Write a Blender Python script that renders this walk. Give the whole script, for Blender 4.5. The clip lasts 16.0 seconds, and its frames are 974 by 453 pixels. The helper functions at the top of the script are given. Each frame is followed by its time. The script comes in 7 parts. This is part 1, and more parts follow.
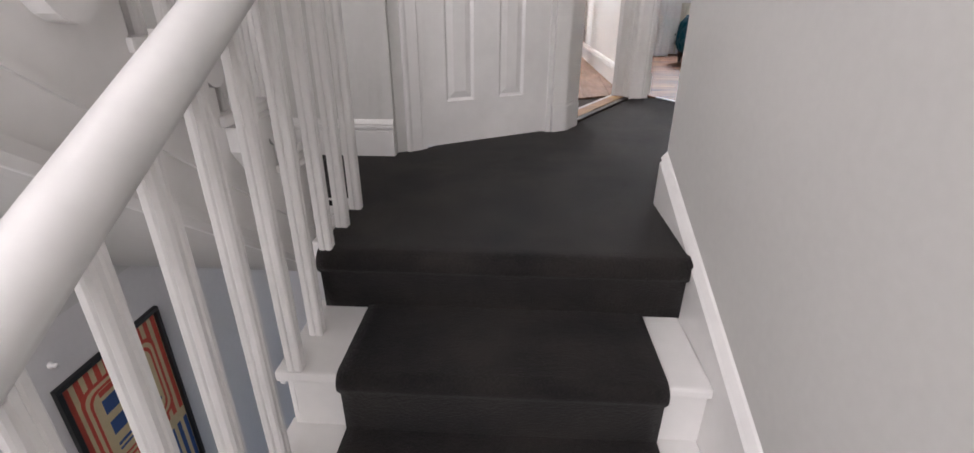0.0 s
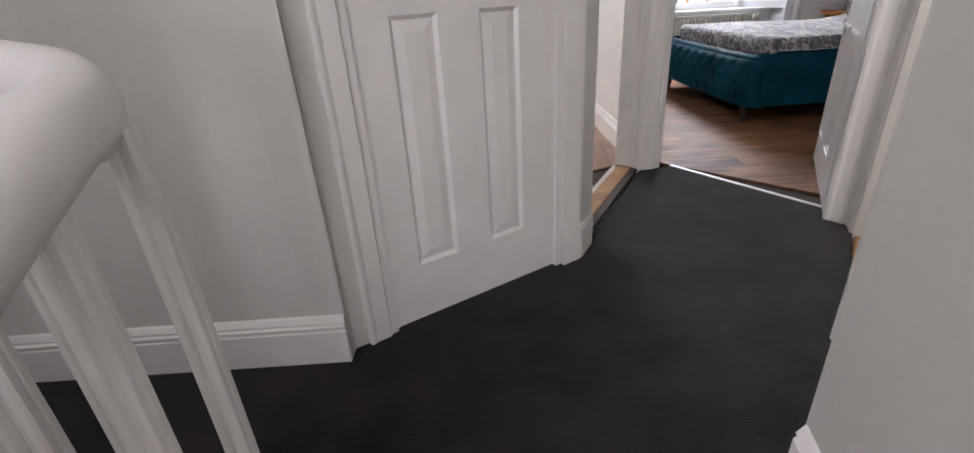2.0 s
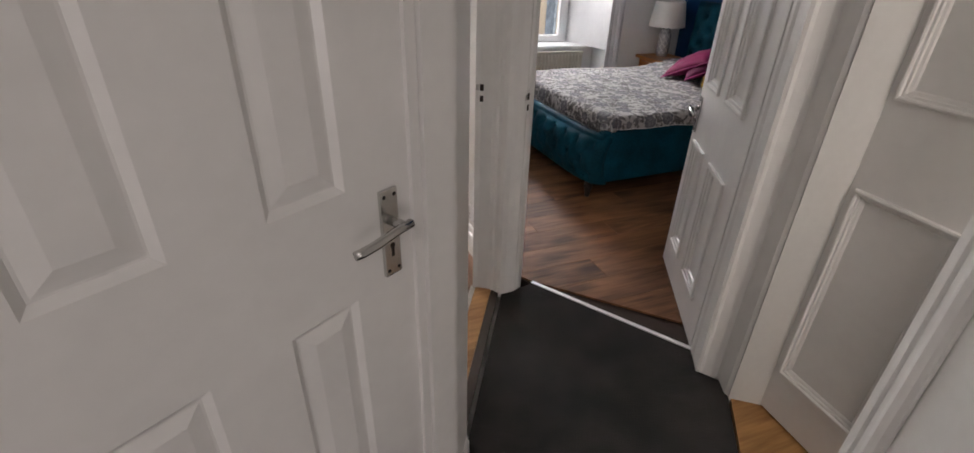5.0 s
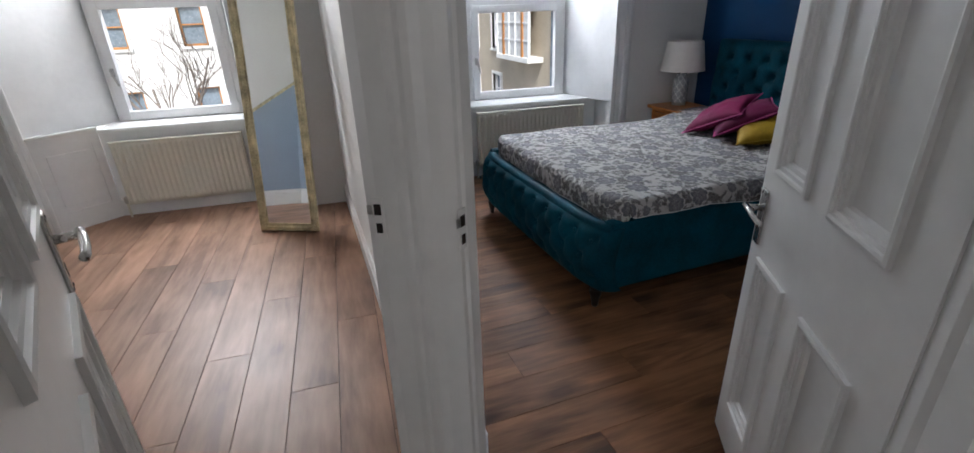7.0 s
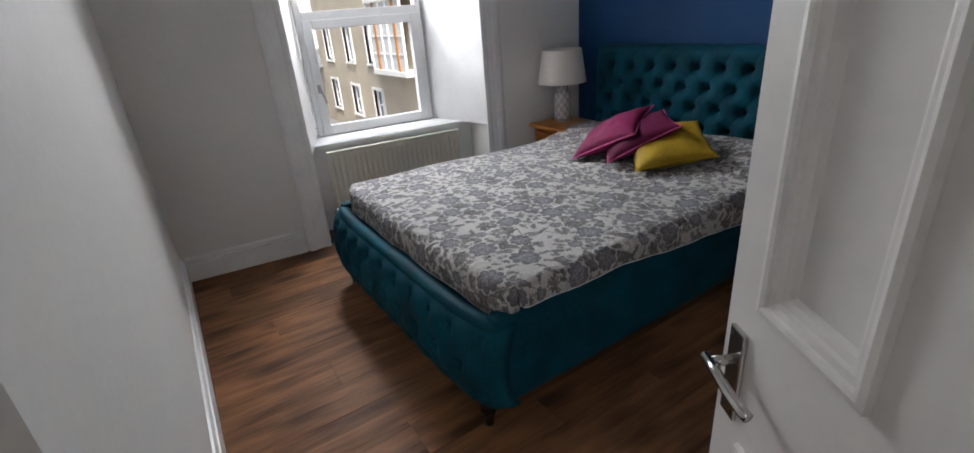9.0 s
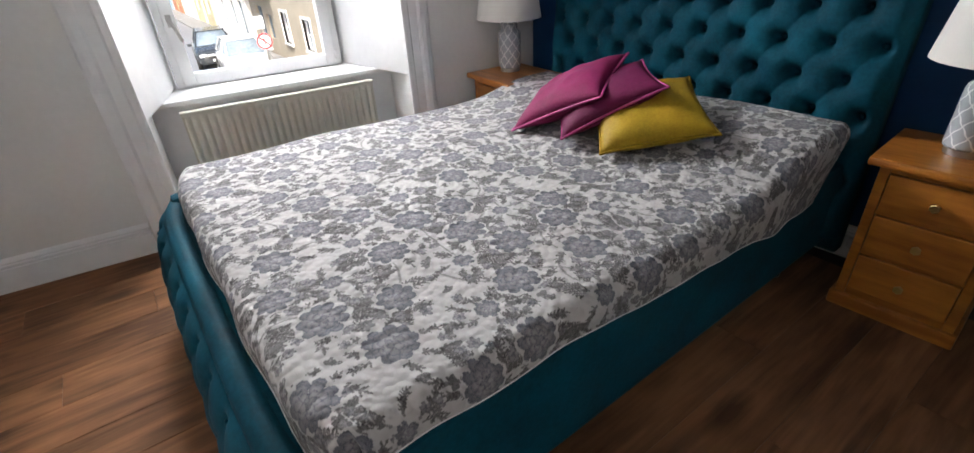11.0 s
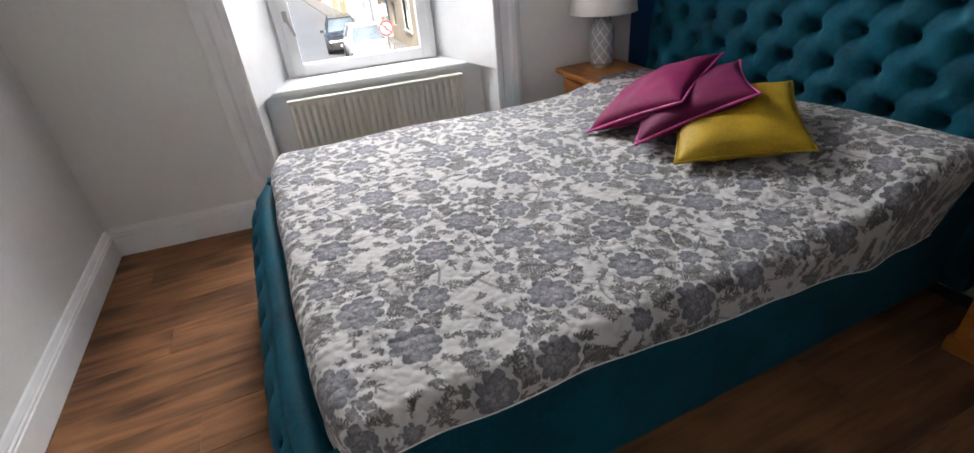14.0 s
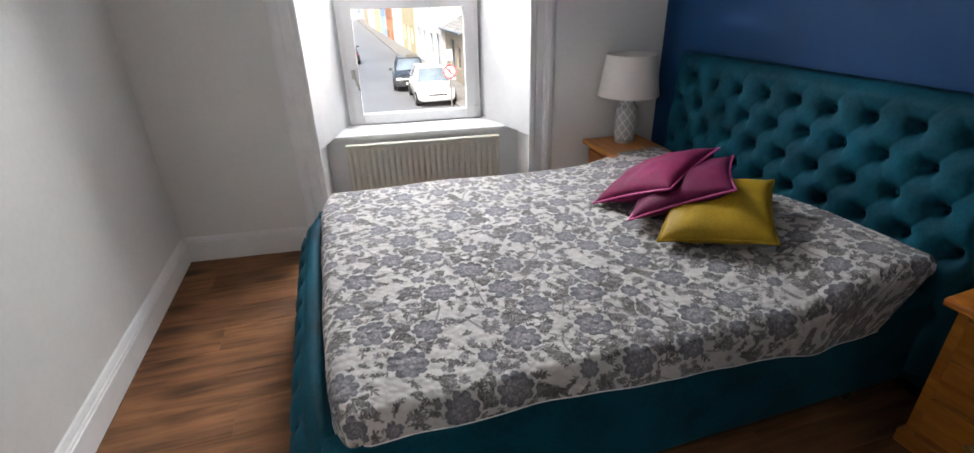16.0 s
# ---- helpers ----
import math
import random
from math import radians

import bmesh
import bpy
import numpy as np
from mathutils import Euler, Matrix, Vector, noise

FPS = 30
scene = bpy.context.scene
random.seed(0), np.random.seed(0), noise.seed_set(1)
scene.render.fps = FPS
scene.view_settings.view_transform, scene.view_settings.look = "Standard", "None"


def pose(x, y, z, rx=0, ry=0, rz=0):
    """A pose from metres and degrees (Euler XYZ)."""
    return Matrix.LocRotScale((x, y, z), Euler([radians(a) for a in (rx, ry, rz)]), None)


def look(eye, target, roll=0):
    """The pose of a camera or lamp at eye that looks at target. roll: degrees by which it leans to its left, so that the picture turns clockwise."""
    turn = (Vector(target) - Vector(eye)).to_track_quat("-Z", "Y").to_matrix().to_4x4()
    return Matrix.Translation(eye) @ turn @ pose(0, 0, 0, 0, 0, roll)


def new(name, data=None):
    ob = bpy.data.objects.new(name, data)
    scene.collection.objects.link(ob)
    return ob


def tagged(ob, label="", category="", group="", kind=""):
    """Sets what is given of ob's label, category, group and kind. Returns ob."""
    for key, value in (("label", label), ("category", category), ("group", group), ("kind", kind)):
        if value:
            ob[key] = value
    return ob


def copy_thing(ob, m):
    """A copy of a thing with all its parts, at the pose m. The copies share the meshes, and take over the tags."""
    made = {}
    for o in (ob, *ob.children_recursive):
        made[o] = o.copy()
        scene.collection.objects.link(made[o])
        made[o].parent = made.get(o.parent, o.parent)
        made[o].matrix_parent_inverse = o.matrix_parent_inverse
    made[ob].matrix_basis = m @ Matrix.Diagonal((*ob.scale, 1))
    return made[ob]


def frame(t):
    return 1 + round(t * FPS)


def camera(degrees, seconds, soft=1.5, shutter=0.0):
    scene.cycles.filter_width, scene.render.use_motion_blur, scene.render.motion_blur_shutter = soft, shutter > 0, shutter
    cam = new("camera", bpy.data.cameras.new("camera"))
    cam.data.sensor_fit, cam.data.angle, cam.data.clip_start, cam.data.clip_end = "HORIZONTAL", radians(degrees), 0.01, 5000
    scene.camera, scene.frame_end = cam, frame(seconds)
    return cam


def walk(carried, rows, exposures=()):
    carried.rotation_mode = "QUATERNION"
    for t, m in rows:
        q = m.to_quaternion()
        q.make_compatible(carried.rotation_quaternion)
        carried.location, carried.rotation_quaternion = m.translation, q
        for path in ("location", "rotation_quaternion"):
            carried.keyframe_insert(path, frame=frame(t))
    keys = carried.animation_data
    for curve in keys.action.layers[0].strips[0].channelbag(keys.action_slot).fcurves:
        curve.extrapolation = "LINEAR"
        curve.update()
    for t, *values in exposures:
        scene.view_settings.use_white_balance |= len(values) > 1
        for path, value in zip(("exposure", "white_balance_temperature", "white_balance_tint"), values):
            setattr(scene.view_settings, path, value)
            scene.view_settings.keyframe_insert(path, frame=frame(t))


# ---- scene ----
cam = camera(89.2, 16.0)
PATH = [
    (0, (0.321, 0.176, 0.624), (0.223, 1.989, -0.215), 0.2),
    (0.5, (0.318, 0.447, 0.688), (0.152, 2.262, -0.135), -1.6),
    (1, (0.253, 0.677, 0.828), (0.059, 2.464, -0.049), -1.1),
    (1.5, (0.21, 0.869, 0.881), (0.141, 2.684, 0.044), -1.0),
    (2, (0.221, 1.074, 0.964), (0.235, 2.877, 0.098), -3.5),
    (2.5, (0.264, 1.207, 1.053), (0.416, 2.959, 0.101), -3.4),
    (3, (0.31, 1.336, 1.165), (0.654, 3.049, 0.192), -3.4),
    (3.5, (0.332, 1.457, 1.293), (0.733, 3.158, 0.321), -5.0),
    (4, (0.266, 1.588, 1.335), (0.714, 3.277, 0.363), -3.1),
    (4.5, (0.197, 1.74, 1.421), (0.804, 3.416, 0.513), -1.2),
    (5, (0.306, 1.889, 1.468), (0.963, 3.511, 0.5), 1.7),
    (5.2, (0.389, 1.98, 1.498), (1.059, 3.596, 0.53), 1.8),
    (7.3, (0.96, 2.757, 1.387), (1.528, 4.514, 0.618), -3.7),
    (7.5, (0.992, 2.782, 1.378), (1.418, 4.586, 0.625), -6.1),
    (8, (1.082, 2.981, 1.336), (1.721, 4.718, 0.58), -7.5),
    (8.5, (1.246, 3.214, 1.377), (2.164, 4.817, 0.612), -5.3),
    (8.6, (1.291, 3.244, 1.385), (2.219, 4.84, 0.616), -4.6),
    (8.7, (1.336, 3.257, 1.39), (2.269, 4.849, 0.621), -4.6),
    (9.7, (1.666, 3.65, 1.331), (2.664, 5.128, 0.43), -3.45),
    (10.8, (2.104, 3.87, 1.255), (3.064, 5.324, 0.272), -2.7),
    (11, (2.128, 3.9, 1.244), (3.111, 5.325, 0.243), -3.3),
    (11.5, (2.157, 4.043, 1.186), (3.519, 5.11, 0.182), -7.1),
    (12, (2.154, 4.16, 1.146), (3.793, 4.656, 0.112), -5.3),
    (12.5, (2.158, 4.151, 1.148), (3.844, 4.376, 0.097), -3.1),
    (13, (2.206, 4.149, 1.181), (3.835, 4.645, 0.132), -2.1),
    (13.5, (2.315, 4.023, 1.268), (3.335, 5.385, 0.218), -3.0),
    (14, (2.265, 3.851, 1.276), (2.883, 5.458, 0.259), -5.6),
    (14.5, (2.213, 3.685, 1.342), (2.742, 5.309, 0.302), -0.9),
    (15, (2.276, 3.557, 1.362), (2.741, 5.2, 0.321), -0.2),
    (15.5, (2.316, 3.525, 1.395), (2.765, 5.196, 0.392), -2.6),
    (16, (2.31, 3.574, 1.453), (2.8, 5.309, 0.589), -1.5),
]
EXPOSURES = [(0.0, 1.40, 6250, 14), (1.0, 1.08, 6200, 14), (2.0, 1.05, 6250, 14), (3.0, 0.98, 6300, 14), (5.0, 0.50, 6700, 14), (7.5, 0.20, 5900, 8), (8.6, 0.30, 6250, 9), (10.8, 1.10, 6500, 10), (11.5, 1.12, 6450, 10), (12.0, 1.65, 6550, 10), (12.4, 1.88, 6550, 10), (13.0, 1.9, 6550, 10), (13.5, 1.22, 6400, 11), (14.0, 1.02, 6500, 10), (16.0, 0.95, 6500, 10)]
walk(cam, [(t, look(eye, target, roll)) for t, eye, target, roll in PATH], EXPOSURES)

# ---- world, sun, large lights ----
sky_world = bpy.data.worlds.new("sky")
scene.world = sky_world
sky_world.use_nodes = True
wn = sky_world.node_tree
sky = wn.nodes.new("ShaderNodeTexSky")
sky.sky_type, sky.sun_disc = "NISHITA", False
sky.sun_elevation, sky.sun_rotation = radians(38), radians(200)
sky.dust_density, sky.air_density = 3.0, 1.0
wn.nodes["Background"].inputs["Strength"].default_value = 0.15
wn.links.new(sky.outputs[0], wn.nodes["Background"].inputs["Color"])
sun = new("sun", bpy.data.lights.new("sun", "SUN"))
sun.data.energy, sun.data.angle, sun.data.color = 5.0, radians(12), (1.0, 0.96, 0.9)
sun.matrix_world = look((0, 0, 30), (8, 22, 0))


def area_lamp(name, eye, target, wide, high, watts, color):
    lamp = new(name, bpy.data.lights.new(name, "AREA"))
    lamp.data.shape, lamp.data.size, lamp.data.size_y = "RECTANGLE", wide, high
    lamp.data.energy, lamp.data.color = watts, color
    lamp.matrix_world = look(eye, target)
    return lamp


# the stair window lies behind the walk, an added fill lamp with no known source hangs in the ceiling over the upper
# stairs; the front rooms' lamps stand high outside the panes, the side room's in its window
area_lamp("stair_window_light", (-0.35, -1.50, 1.0), (-1.05, 1.3, -0.8), 1.25, 1.45, 25, (1.0, 0.945, 0.935))
area_lamp("roof_fill_lamp", (-0.75, 0.55, 2.60), (0.35, 1.2, 0.0), 0.75, 0.9, 11.5, (1.0, 0.94, 0.92))
area_lamp("bedroom_window_light", (2.83, 7.33, 2.10), (2.6, 4.5, 1.35), 0.86, 0.5, 37, (0.97, 0.975, 1.0))
area_lamp("living_window_light", (0.02, 7.62, 2.10), (0.7, 5.0, 0.8), 0.94, 0.5, 46, (1.0, 0.975, 0.95))
area_lamp("side_room_window_light", (1.415, 1.14, 1.42), (1.72, 2.6, 0.9), 0.5, 0.95, 12, (1.0, 0.93, 0.86))


# ---- node helpers and materials ----
def material(name, color, rough=0.5, spread=0.06, scale=3.0, fine=60.0, bump=0.05, metal=0.0, sheen=0.0, coat=0.0, tint=None, stretch=(1, 1, 1), per=0.0, spec=0.5, grainy=0.4):
    """A painted or plain surface: base colour with large stains and fine grain, and a fine relief."""
    m = bpy.data.materials.new(name)
    m.use_nodes = True
    t = m.node_tree
    n, l = t.nodes, t.links
    b = n["Principled BSDF"]
    co = n.new("ShaderNodeTexCoord")
    mp = n.new("ShaderNodeMapping")
    mp.inputs["Scale"].default_value = stretch
    l.new(co.outputs["Object"], mp.inputs[0])
    big, small = n.new("ShaderNodeTexNoise"), n.new("ShaderNodeTexNoise")
    big.inputs["Scale"].default_value, small.inputs["Scale"].default_value = scale, fine
    big.inputs["Detail"].default_value, small.inputs["Detail"].default_value = 5, 3
    l.new(mp.outputs[0], big.inputs["Vector"])
    l.new(mp.outputs[0], small.inputs["Vector"])
    mix = n.new("ShaderNodeMix")
    mix.data_type = "RGBA"
    dark = tint or tuple(c * (1 - spread * 2.5) for c in color)
    light = tuple(min(1, c * (1 + spread)) for c in color)
    mix.inputs[6].default_value, mix.inputs[7].default_value = (*dark, 1), (*light, 1)
    add = n.new("ShaderNodeMath")
    add.operation = "MULTIPLY_ADD"
    l.new(small.outputs[0], add.inputs[0])
    add.inputs[1].default_value = grainy
    l.new(big.outputs[0], add.inputs[2])
    rng = n.new("ShaderNodeMapRange")
    rng.inputs[1].default_value, rng.inputs[2].default_value = 0.25 + 0.5 * grainy, 0.75 + 0.5 * grainy
    l.new(add.outputs[0], rng.inputs[0])
    l.new(rng.outputs[0], mix.inputs[0])
    out = mix.outputs[2]
    if per:
        info = n.new("ShaderNodeObjectInfo")
        hsv = n.new("ShaderNodeHueSaturation")
        pr = n.new("ShaderNodeMapRange")
        pr.inputs[3].default_value, pr.inputs[4].default_value = 1 - per, 1 + per
        l.new(info.outputs["Random"], pr.inputs[0])
        l.new(pr.outputs[0], hsv.inputs["Value"])
        l.new(out, hsv.inputs["Color"])
        out = hsv.outputs[0]
    l.new(out, b.inputs["Base Color"])
    rr = n.new("ShaderNodeMapRange")
    rr.inputs[3].default_value, rr.inputs[4].default_value = max(0.03, rough - 0.08), min(1, rough + 0.1)
    l.new(big.outputs[0], rr.inputs[0])
    l.new(rr.outputs[0], b.inputs["Roughness"])
    b.inputs["Metallic"].default_value = metal
    b.inputs["Specular IOR Level"].default_value = spec
    b.inputs["Sheen Weight"].default_value = sheen
    b.inputs["Coat Weight"].default_value = coat
    if bump:
        bp = n.new("ShaderNodeBump")
        bp.inputs["Strength"].default_value, bp.inputs["Distance"].default_value = bump * 4, 0.003
        l.new(add.outputs[0], bp.inputs["Height"])
        l.new(bp.outputs[0], b.inputs["Normal"])
    return m


def wood(name, light, dark, rough=0.4, grain=(1.2, 14, 14), per=0.15, knots=0.5, coat=0.0, along="x", spots=0.0, spec=0.5):
    """Wood with grain along one axis of the piece, knots, and a tone for each piece."""
    m = bpy.data.materials.new(name)
    m.use_nodes = True
    n, l = m.node_tree.nodes, m.node_tree.links
    b = n["Principled BSDF"]
    co, info, mp = n.new("ShaderNodeTexCoord"), n.new("ShaderNodeObjectInfo"), n.new("ShaderNodeMapping")
    g = {"x": grain, "y": (grain[1], grain[0], grain[2]), "z": (grain[1], grain[2], grain[0])}[along]
    mp.inputs["Scale"].default_value = g
    shift = n.new("ShaderNodeVectorMath")
    shift.operation = "ADD"
    sc = n.new("ShaderNodeVectorMath")
    sc.operation = "SCALE"
    cmb = n.new("ShaderNodeCombineXYZ")
    for i in range(3):
        l.new(info.outputs["Random"], cmb.inputs[i])
    l.new(cmb.outputs[0], sc.inputs[0])
    sc.inputs["Scale"].default_value = 37.0
    l.new(co.outputs["Object"], shift.inputs[0])
    l.new(sc.outputs[0], shift.inputs[1])
    l.new(shift.outputs[0], mp.inputs[0])
    a, f, k = n.new("ShaderNodeTexNoise"), n.new("ShaderNodeTexNoise"), n.new("ShaderNodeTexNoise")
    a.inputs["Scale"].default_value, a.inputs["Detail"].default_value, a.inputs["Distortion"].default_value = 1.1, 6, 1.2
    f.inputs["Scale"].default_value, f.inputs["Detail"].default_value = 6.0, 5
    k.inputs["Scale"].default_value, k.inputs["Detail"].default_value = 2.2, 3
    l.new(mp.outputs[0], a.inputs["Vector"])
    l.new(mp.outputs[0], f.inputs["Vector"])
    l.new(shift.outputs[0], k.inputs["Vector"])
    s1 = n.new("ShaderNodeMath")
    s1.operation = "MULTIPLY_ADD"
    l.new(f.outputs[0], s1.inputs[0])
    s1.inputs[1].default_value = 0.45
    l.new(a.outputs[0], s1.inputs[2])
    s2 = n.new("ShaderNodeMath")
    s2.operation = "MULTIPLY_ADD"
    l.new(k.outputs[0], s2.inputs[0])
    s2.inputs[1].default_value = knots
    l.new(s1.outputs[0], s2.inputs[2])
    rg = n.new("ShaderNodeMapRange")
    rg.inputs[1].default_value, rg.inputs[2].default_value = 0.62 + knots * 0.32, 0.86 + knots * 0.68
    l.new(s2.outputs[0], rg.inputs[0])
    mix = n.new("ShaderNodeMix")
    mix.data_type = "RGBA"
    mix.inputs[6].default_value, mix.inputs[7].default_value = (*dark, 1), (*light, 1)
    l.new(rg.outputs[0], mix.inputs[0])
    hsv, pr = n.new("ShaderNodeHueSaturation"), n.new("ShaderNodeMapRange")
    pr.inputs[3].default_value, pr.inputs[4].default_value = 1 - per, 1 + per
    l.new(info.outputs["Random"], pr.inputs[0])
    l.new(pr.outputs[0], hsv.inputs["Value"])
    tone = mix.outputs[2]
    if spots:
        sm, sv, sr, sx = n.new("ShaderNodeMapping"), n.new("ShaderNodeTexVoronoi"), n.new("ShaderNodeMapRange"), n.new("ShaderNodeMix")
        sm.inputs["Scale"].default_value = {"x": (2.6, 7, 7), "y": (7, 2.6, 7), "z": (7, 7, 2.6)}[along]
        wob = n.new("ShaderNodeVectorMath")
        wob.operation = "MULTIPLY_ADD"
        wob.inputs[1].default_value = (0.05, 0.05, 0.0)
        l.new(f.outputs["Color"], wob.inputs[0])
        l.new(shift.outputs[0], wob.inputs[2])
        l.new(wob.outputs[0], sm.inputs[0])
        l.new(sm.outputs[0], sv.inputs["Vector"])
        sv.inputs["Scale"].default_value = 1.0
        sr.inputs[1].default_value, sr.inputs[2].default_value = 0.12, 0.36
        sr.inputs[3].default_value, sr.inputs[4].default_value = spots, 0.0
        l.new(sv.outputs["Distance"], sr.inputs[0])
        sx.data_type = "RGBA"
        sx.inputs[7].default_value = tuple(c * 0.45 for c in dark) + (1,)
        l.new(tone, sx.inputs[6])
        l.new(sr.outputs[0], sx.inputs[0])
        tone = sx.outputs[2]
    l.new(tone, hsv.inputs["Color"])
    l.new(hsv.outputs[0], b.inputs["Base Color"])
    rr = n.new("ShaderNodeMapRange")
    rr.inputs[3].default_value, rr.inputs[4].default_value = rough + 0.12, max(0.05, rough - 0.08)
    l.new(f.outputs[0], rr.inputs[0])
    l.new(rr.outputs[0], b.inputs["Roughness"])
    b.inputs["Coat Weight"].default_value, b.inputs["Specular IOR Level"].default_value = coat, spec
    bp = n.new("ShaderNodeBump")
    bp.inputs["Strength"].default_value, bp.inputs["Distance"].default_value = 0.15, 0.002
    l.new(s1.outputs[0], bp.inputs["Height"])
    l.new(bp.outputs[0], b.inputs["Normal"])
    return m


PLASTER = material("white_plaster", (0.64, 0.63, 0.605), 0.75, 0.03, 1.2, 45, 0.05)
PLASTER_COOL = material("bedroom_plaster", (0.79, 0.78, 0.76), 0.7, 0.03, 1.0, 40, 0.05)
PLASTER_GREY = material("grey_plaster", (0.72, 0.70, 0.695), 0.8, 0.03, 1.0, 40, 0.04)
CEILING = material("ceiling_paint", (0.78, 0.77, 0.75), 0.85, 0.03, 1.0, 40, 0.04)
GLOSS = material("white_gloss_paint", (0.80, 0.785, 0.765), 0.32, 0.03, 4.0, 25, 0.06)
GLOSS_COOL = material("bedroom_gloss_paint", (0.86, 0.86, 0.86), 0.35, 0.03, 4.0, 25, 0.05)
BLUE = material("blue_wall_paint", (0.002, 0.048, 0.150), 0.55, 0.06, 1.5, 40, 0.04, spec=0.25)
DADO_BLUE = material("grey_blue_paint", (0.30, 0.36, 0.44), 0.6, 0.03, 1.0, 40, 0.04)
CARPET = material("charcoal_carpet", (0.0245, 0.0215, 0.0192), 0.95, 0.3, 4.5, 210, 0.6, spec=0.10, sheen=0.08, grainy=0.5, tint=(0.0085, 0.0083, 0.0092))
SCREED = material("floor_joint_dark", (0.04, 0.025, 0.018), 0.9, 0.1, 3, 40, 0.1)
VELVET = material("teal_velvet", (0.001, 0.063, 0.098), 0.65, 0.2, 5, 90, 0.08, spec=0.12)
CHROME = material("chrome", (0.62, 0.61, 0.59), 0.18, 0.05, 20, 120, 0.02, metal=1.0)
BRASS = material("brass", (0.62, 0.47, 0.22), 0.3, 0.05, 20, 120, 0.02, metal=1.0)
STEEL = material("brushed_steel", (0.5, 0.49, 0.47), 0.3, 0.05, 20, 120, 0.02, metal=1.0)
IRON = material("dark_iron", (0.03, 0.03, 0.03), 0.5, 0.1, 20, 90, 0.1, metal=0.6)
UPVC = material("white_upvc", (0.80, 0.80, 0.80), 0.3, 0.02, 3, 40, 0.02)
ENAMEL = material("cream_enamel", (0.72, 0.69, 0.60), 0.4, 0.03, 3, 40, 0.03)
FLOOR_DARK = wood("dark_vinyl_plank", (0.29, 0.134, 0.061), (0.088, 0.039, 0.019), 0.56, (1.0, 10, 10), 0.10, 0.85, spots=0.75, spec=0.18)
FLOOR_WARM = wood("warm_laminate_plank", (0.40, 0.232, 0.152), (0.17, 0.088, 0.055), 0.42, (0.9, 5, 5), 0.14, 0.6)
OAK = wood("oak_strip", (0.50, 0.27, 0.10), (0.26, 0.12, 0.04), 0.4, (1.5, 14, 14), 0.1, 0.4)
PINE = wood("honey_pine", (0.58, 0.22, 0.032), (0.33, 0.105, 0.012), 0.3, (1.4, 10, 10), 0.08, 0.4, coat=0.2, along="y")
MAHOGANY = wood("dark_mahogany", (0.020, 0.007, 0.0055), (0.012, 0.0045, 0.004), 0.22, (0.8, 5, 5), 0.1, 0.4, coat=0.3, along="z")
MAHOGANY_RED = wood("red_mahogany", (0.034, 0.009, 0.006), (0.015, 0.0045, 0.0032), 0.22, (0.8, 5, 5), 0.1, 0.4, coat=0.3, along="z")
MAHOGANY_SIDE = wood("worn_dark_mahogany", (0.034, 0.025, 0.023), (0.019, 0.013, 0.012), 0.5, (0.8, 4, 4), 0.05, 0.5, along="z")
DARK_LEG = wood("black_stained_wood", (0.02, 0.012, 0.009), (0.006, 0.004, 0.003), 0.35, along="z")
BROWN_TRIM = material("brown_edge_strip", (0.035, 0.02, 0.013), 0.5, 0.1, 4, 60, 0.1)
MAGENTA = material("magenta_velvet", (0.175, 0.008, 0.062), 0.7, 0.15, 7, 120, 0.08, spec=0.2)
PLUM = material("plum_velvet", (0.115, 0.004, 0.045), 0.7, 0.15, 7, 120, 0.08, spec=0.2)
PINK_PIPING = material("pink_piping", (0.48, 0.05, 0.22), 0.6, 0.1, 9, 120, 0.05)
MUSTARD = material("mustard_velvet", (0.40, 0.255, 0.014), 0.6, 0.15, 7, 120, 0.08, spec=0.2)
LINEN = material("white_linen_shade", (0.80, 0.77, 0.72), 0.85, 0.03, 4, 260, 0.12)
WHITE_SHEET = material("white_sheet", (0.75, 0.75, 0.76), 0.85, 0.04, 5, 90, 0.1)
GILT = material("antique_gilt", (0.62, 0.53, 0.33), 0.45, 0.22, 14, 90, 0.3, metal=0.4)
COPPER = material("copper_wire", (0.42, 0.20, 0.15), 0.35, 0.1, 9, 90, 0.02, metal=0.8)
BLACK_FRAME = material("black_frame", (0.012, 0.012, 0.012), 0.35, 0.1, 9, 60, 0.03)
PAPER_CREAM = material("poster_cream", (0.62, 0.50, 0.30), 0.6, 0.06, 6, 60, 0.02)
PAPER_RED = material("poster_red", (0.55, 0.075, 0.045), 0.6, 0.06, 6, 60, 0.02)
PAPER_BLUE = material("poster_blue", (0.04, 0.09, 0.26), 0.6, 0.06, 6, 60, 0.02)
MORTISE = material("dark_mortise", (0.02, 0.012, 0.008), 0.8, 0.1, 9, 60, 0.1)


def glassy(name, mirror=False, tint=(1, 1, 1)):
    m = bpy.data.materials.new(name)
    m.use_nodes = True
    b = m.node_tree.nodes["Principled BSDF"]
    b.inputs["Base Color"].default_value = (*tint, 1)
    b.inputs["Roughness"].default_value = 0.02
    if mirror:
        b.inputs["Metallic"].default_value = 1.0
    else:
        b.inputs["Transmission Weight"].default_value = 1.0
        b.inputs["IOR"].default_value = 1.1
    return m


GLASS = glassy("window_glass")
MIRROR = glassy("silvered_mirror", True, (0.86, 0.88, 0.88))


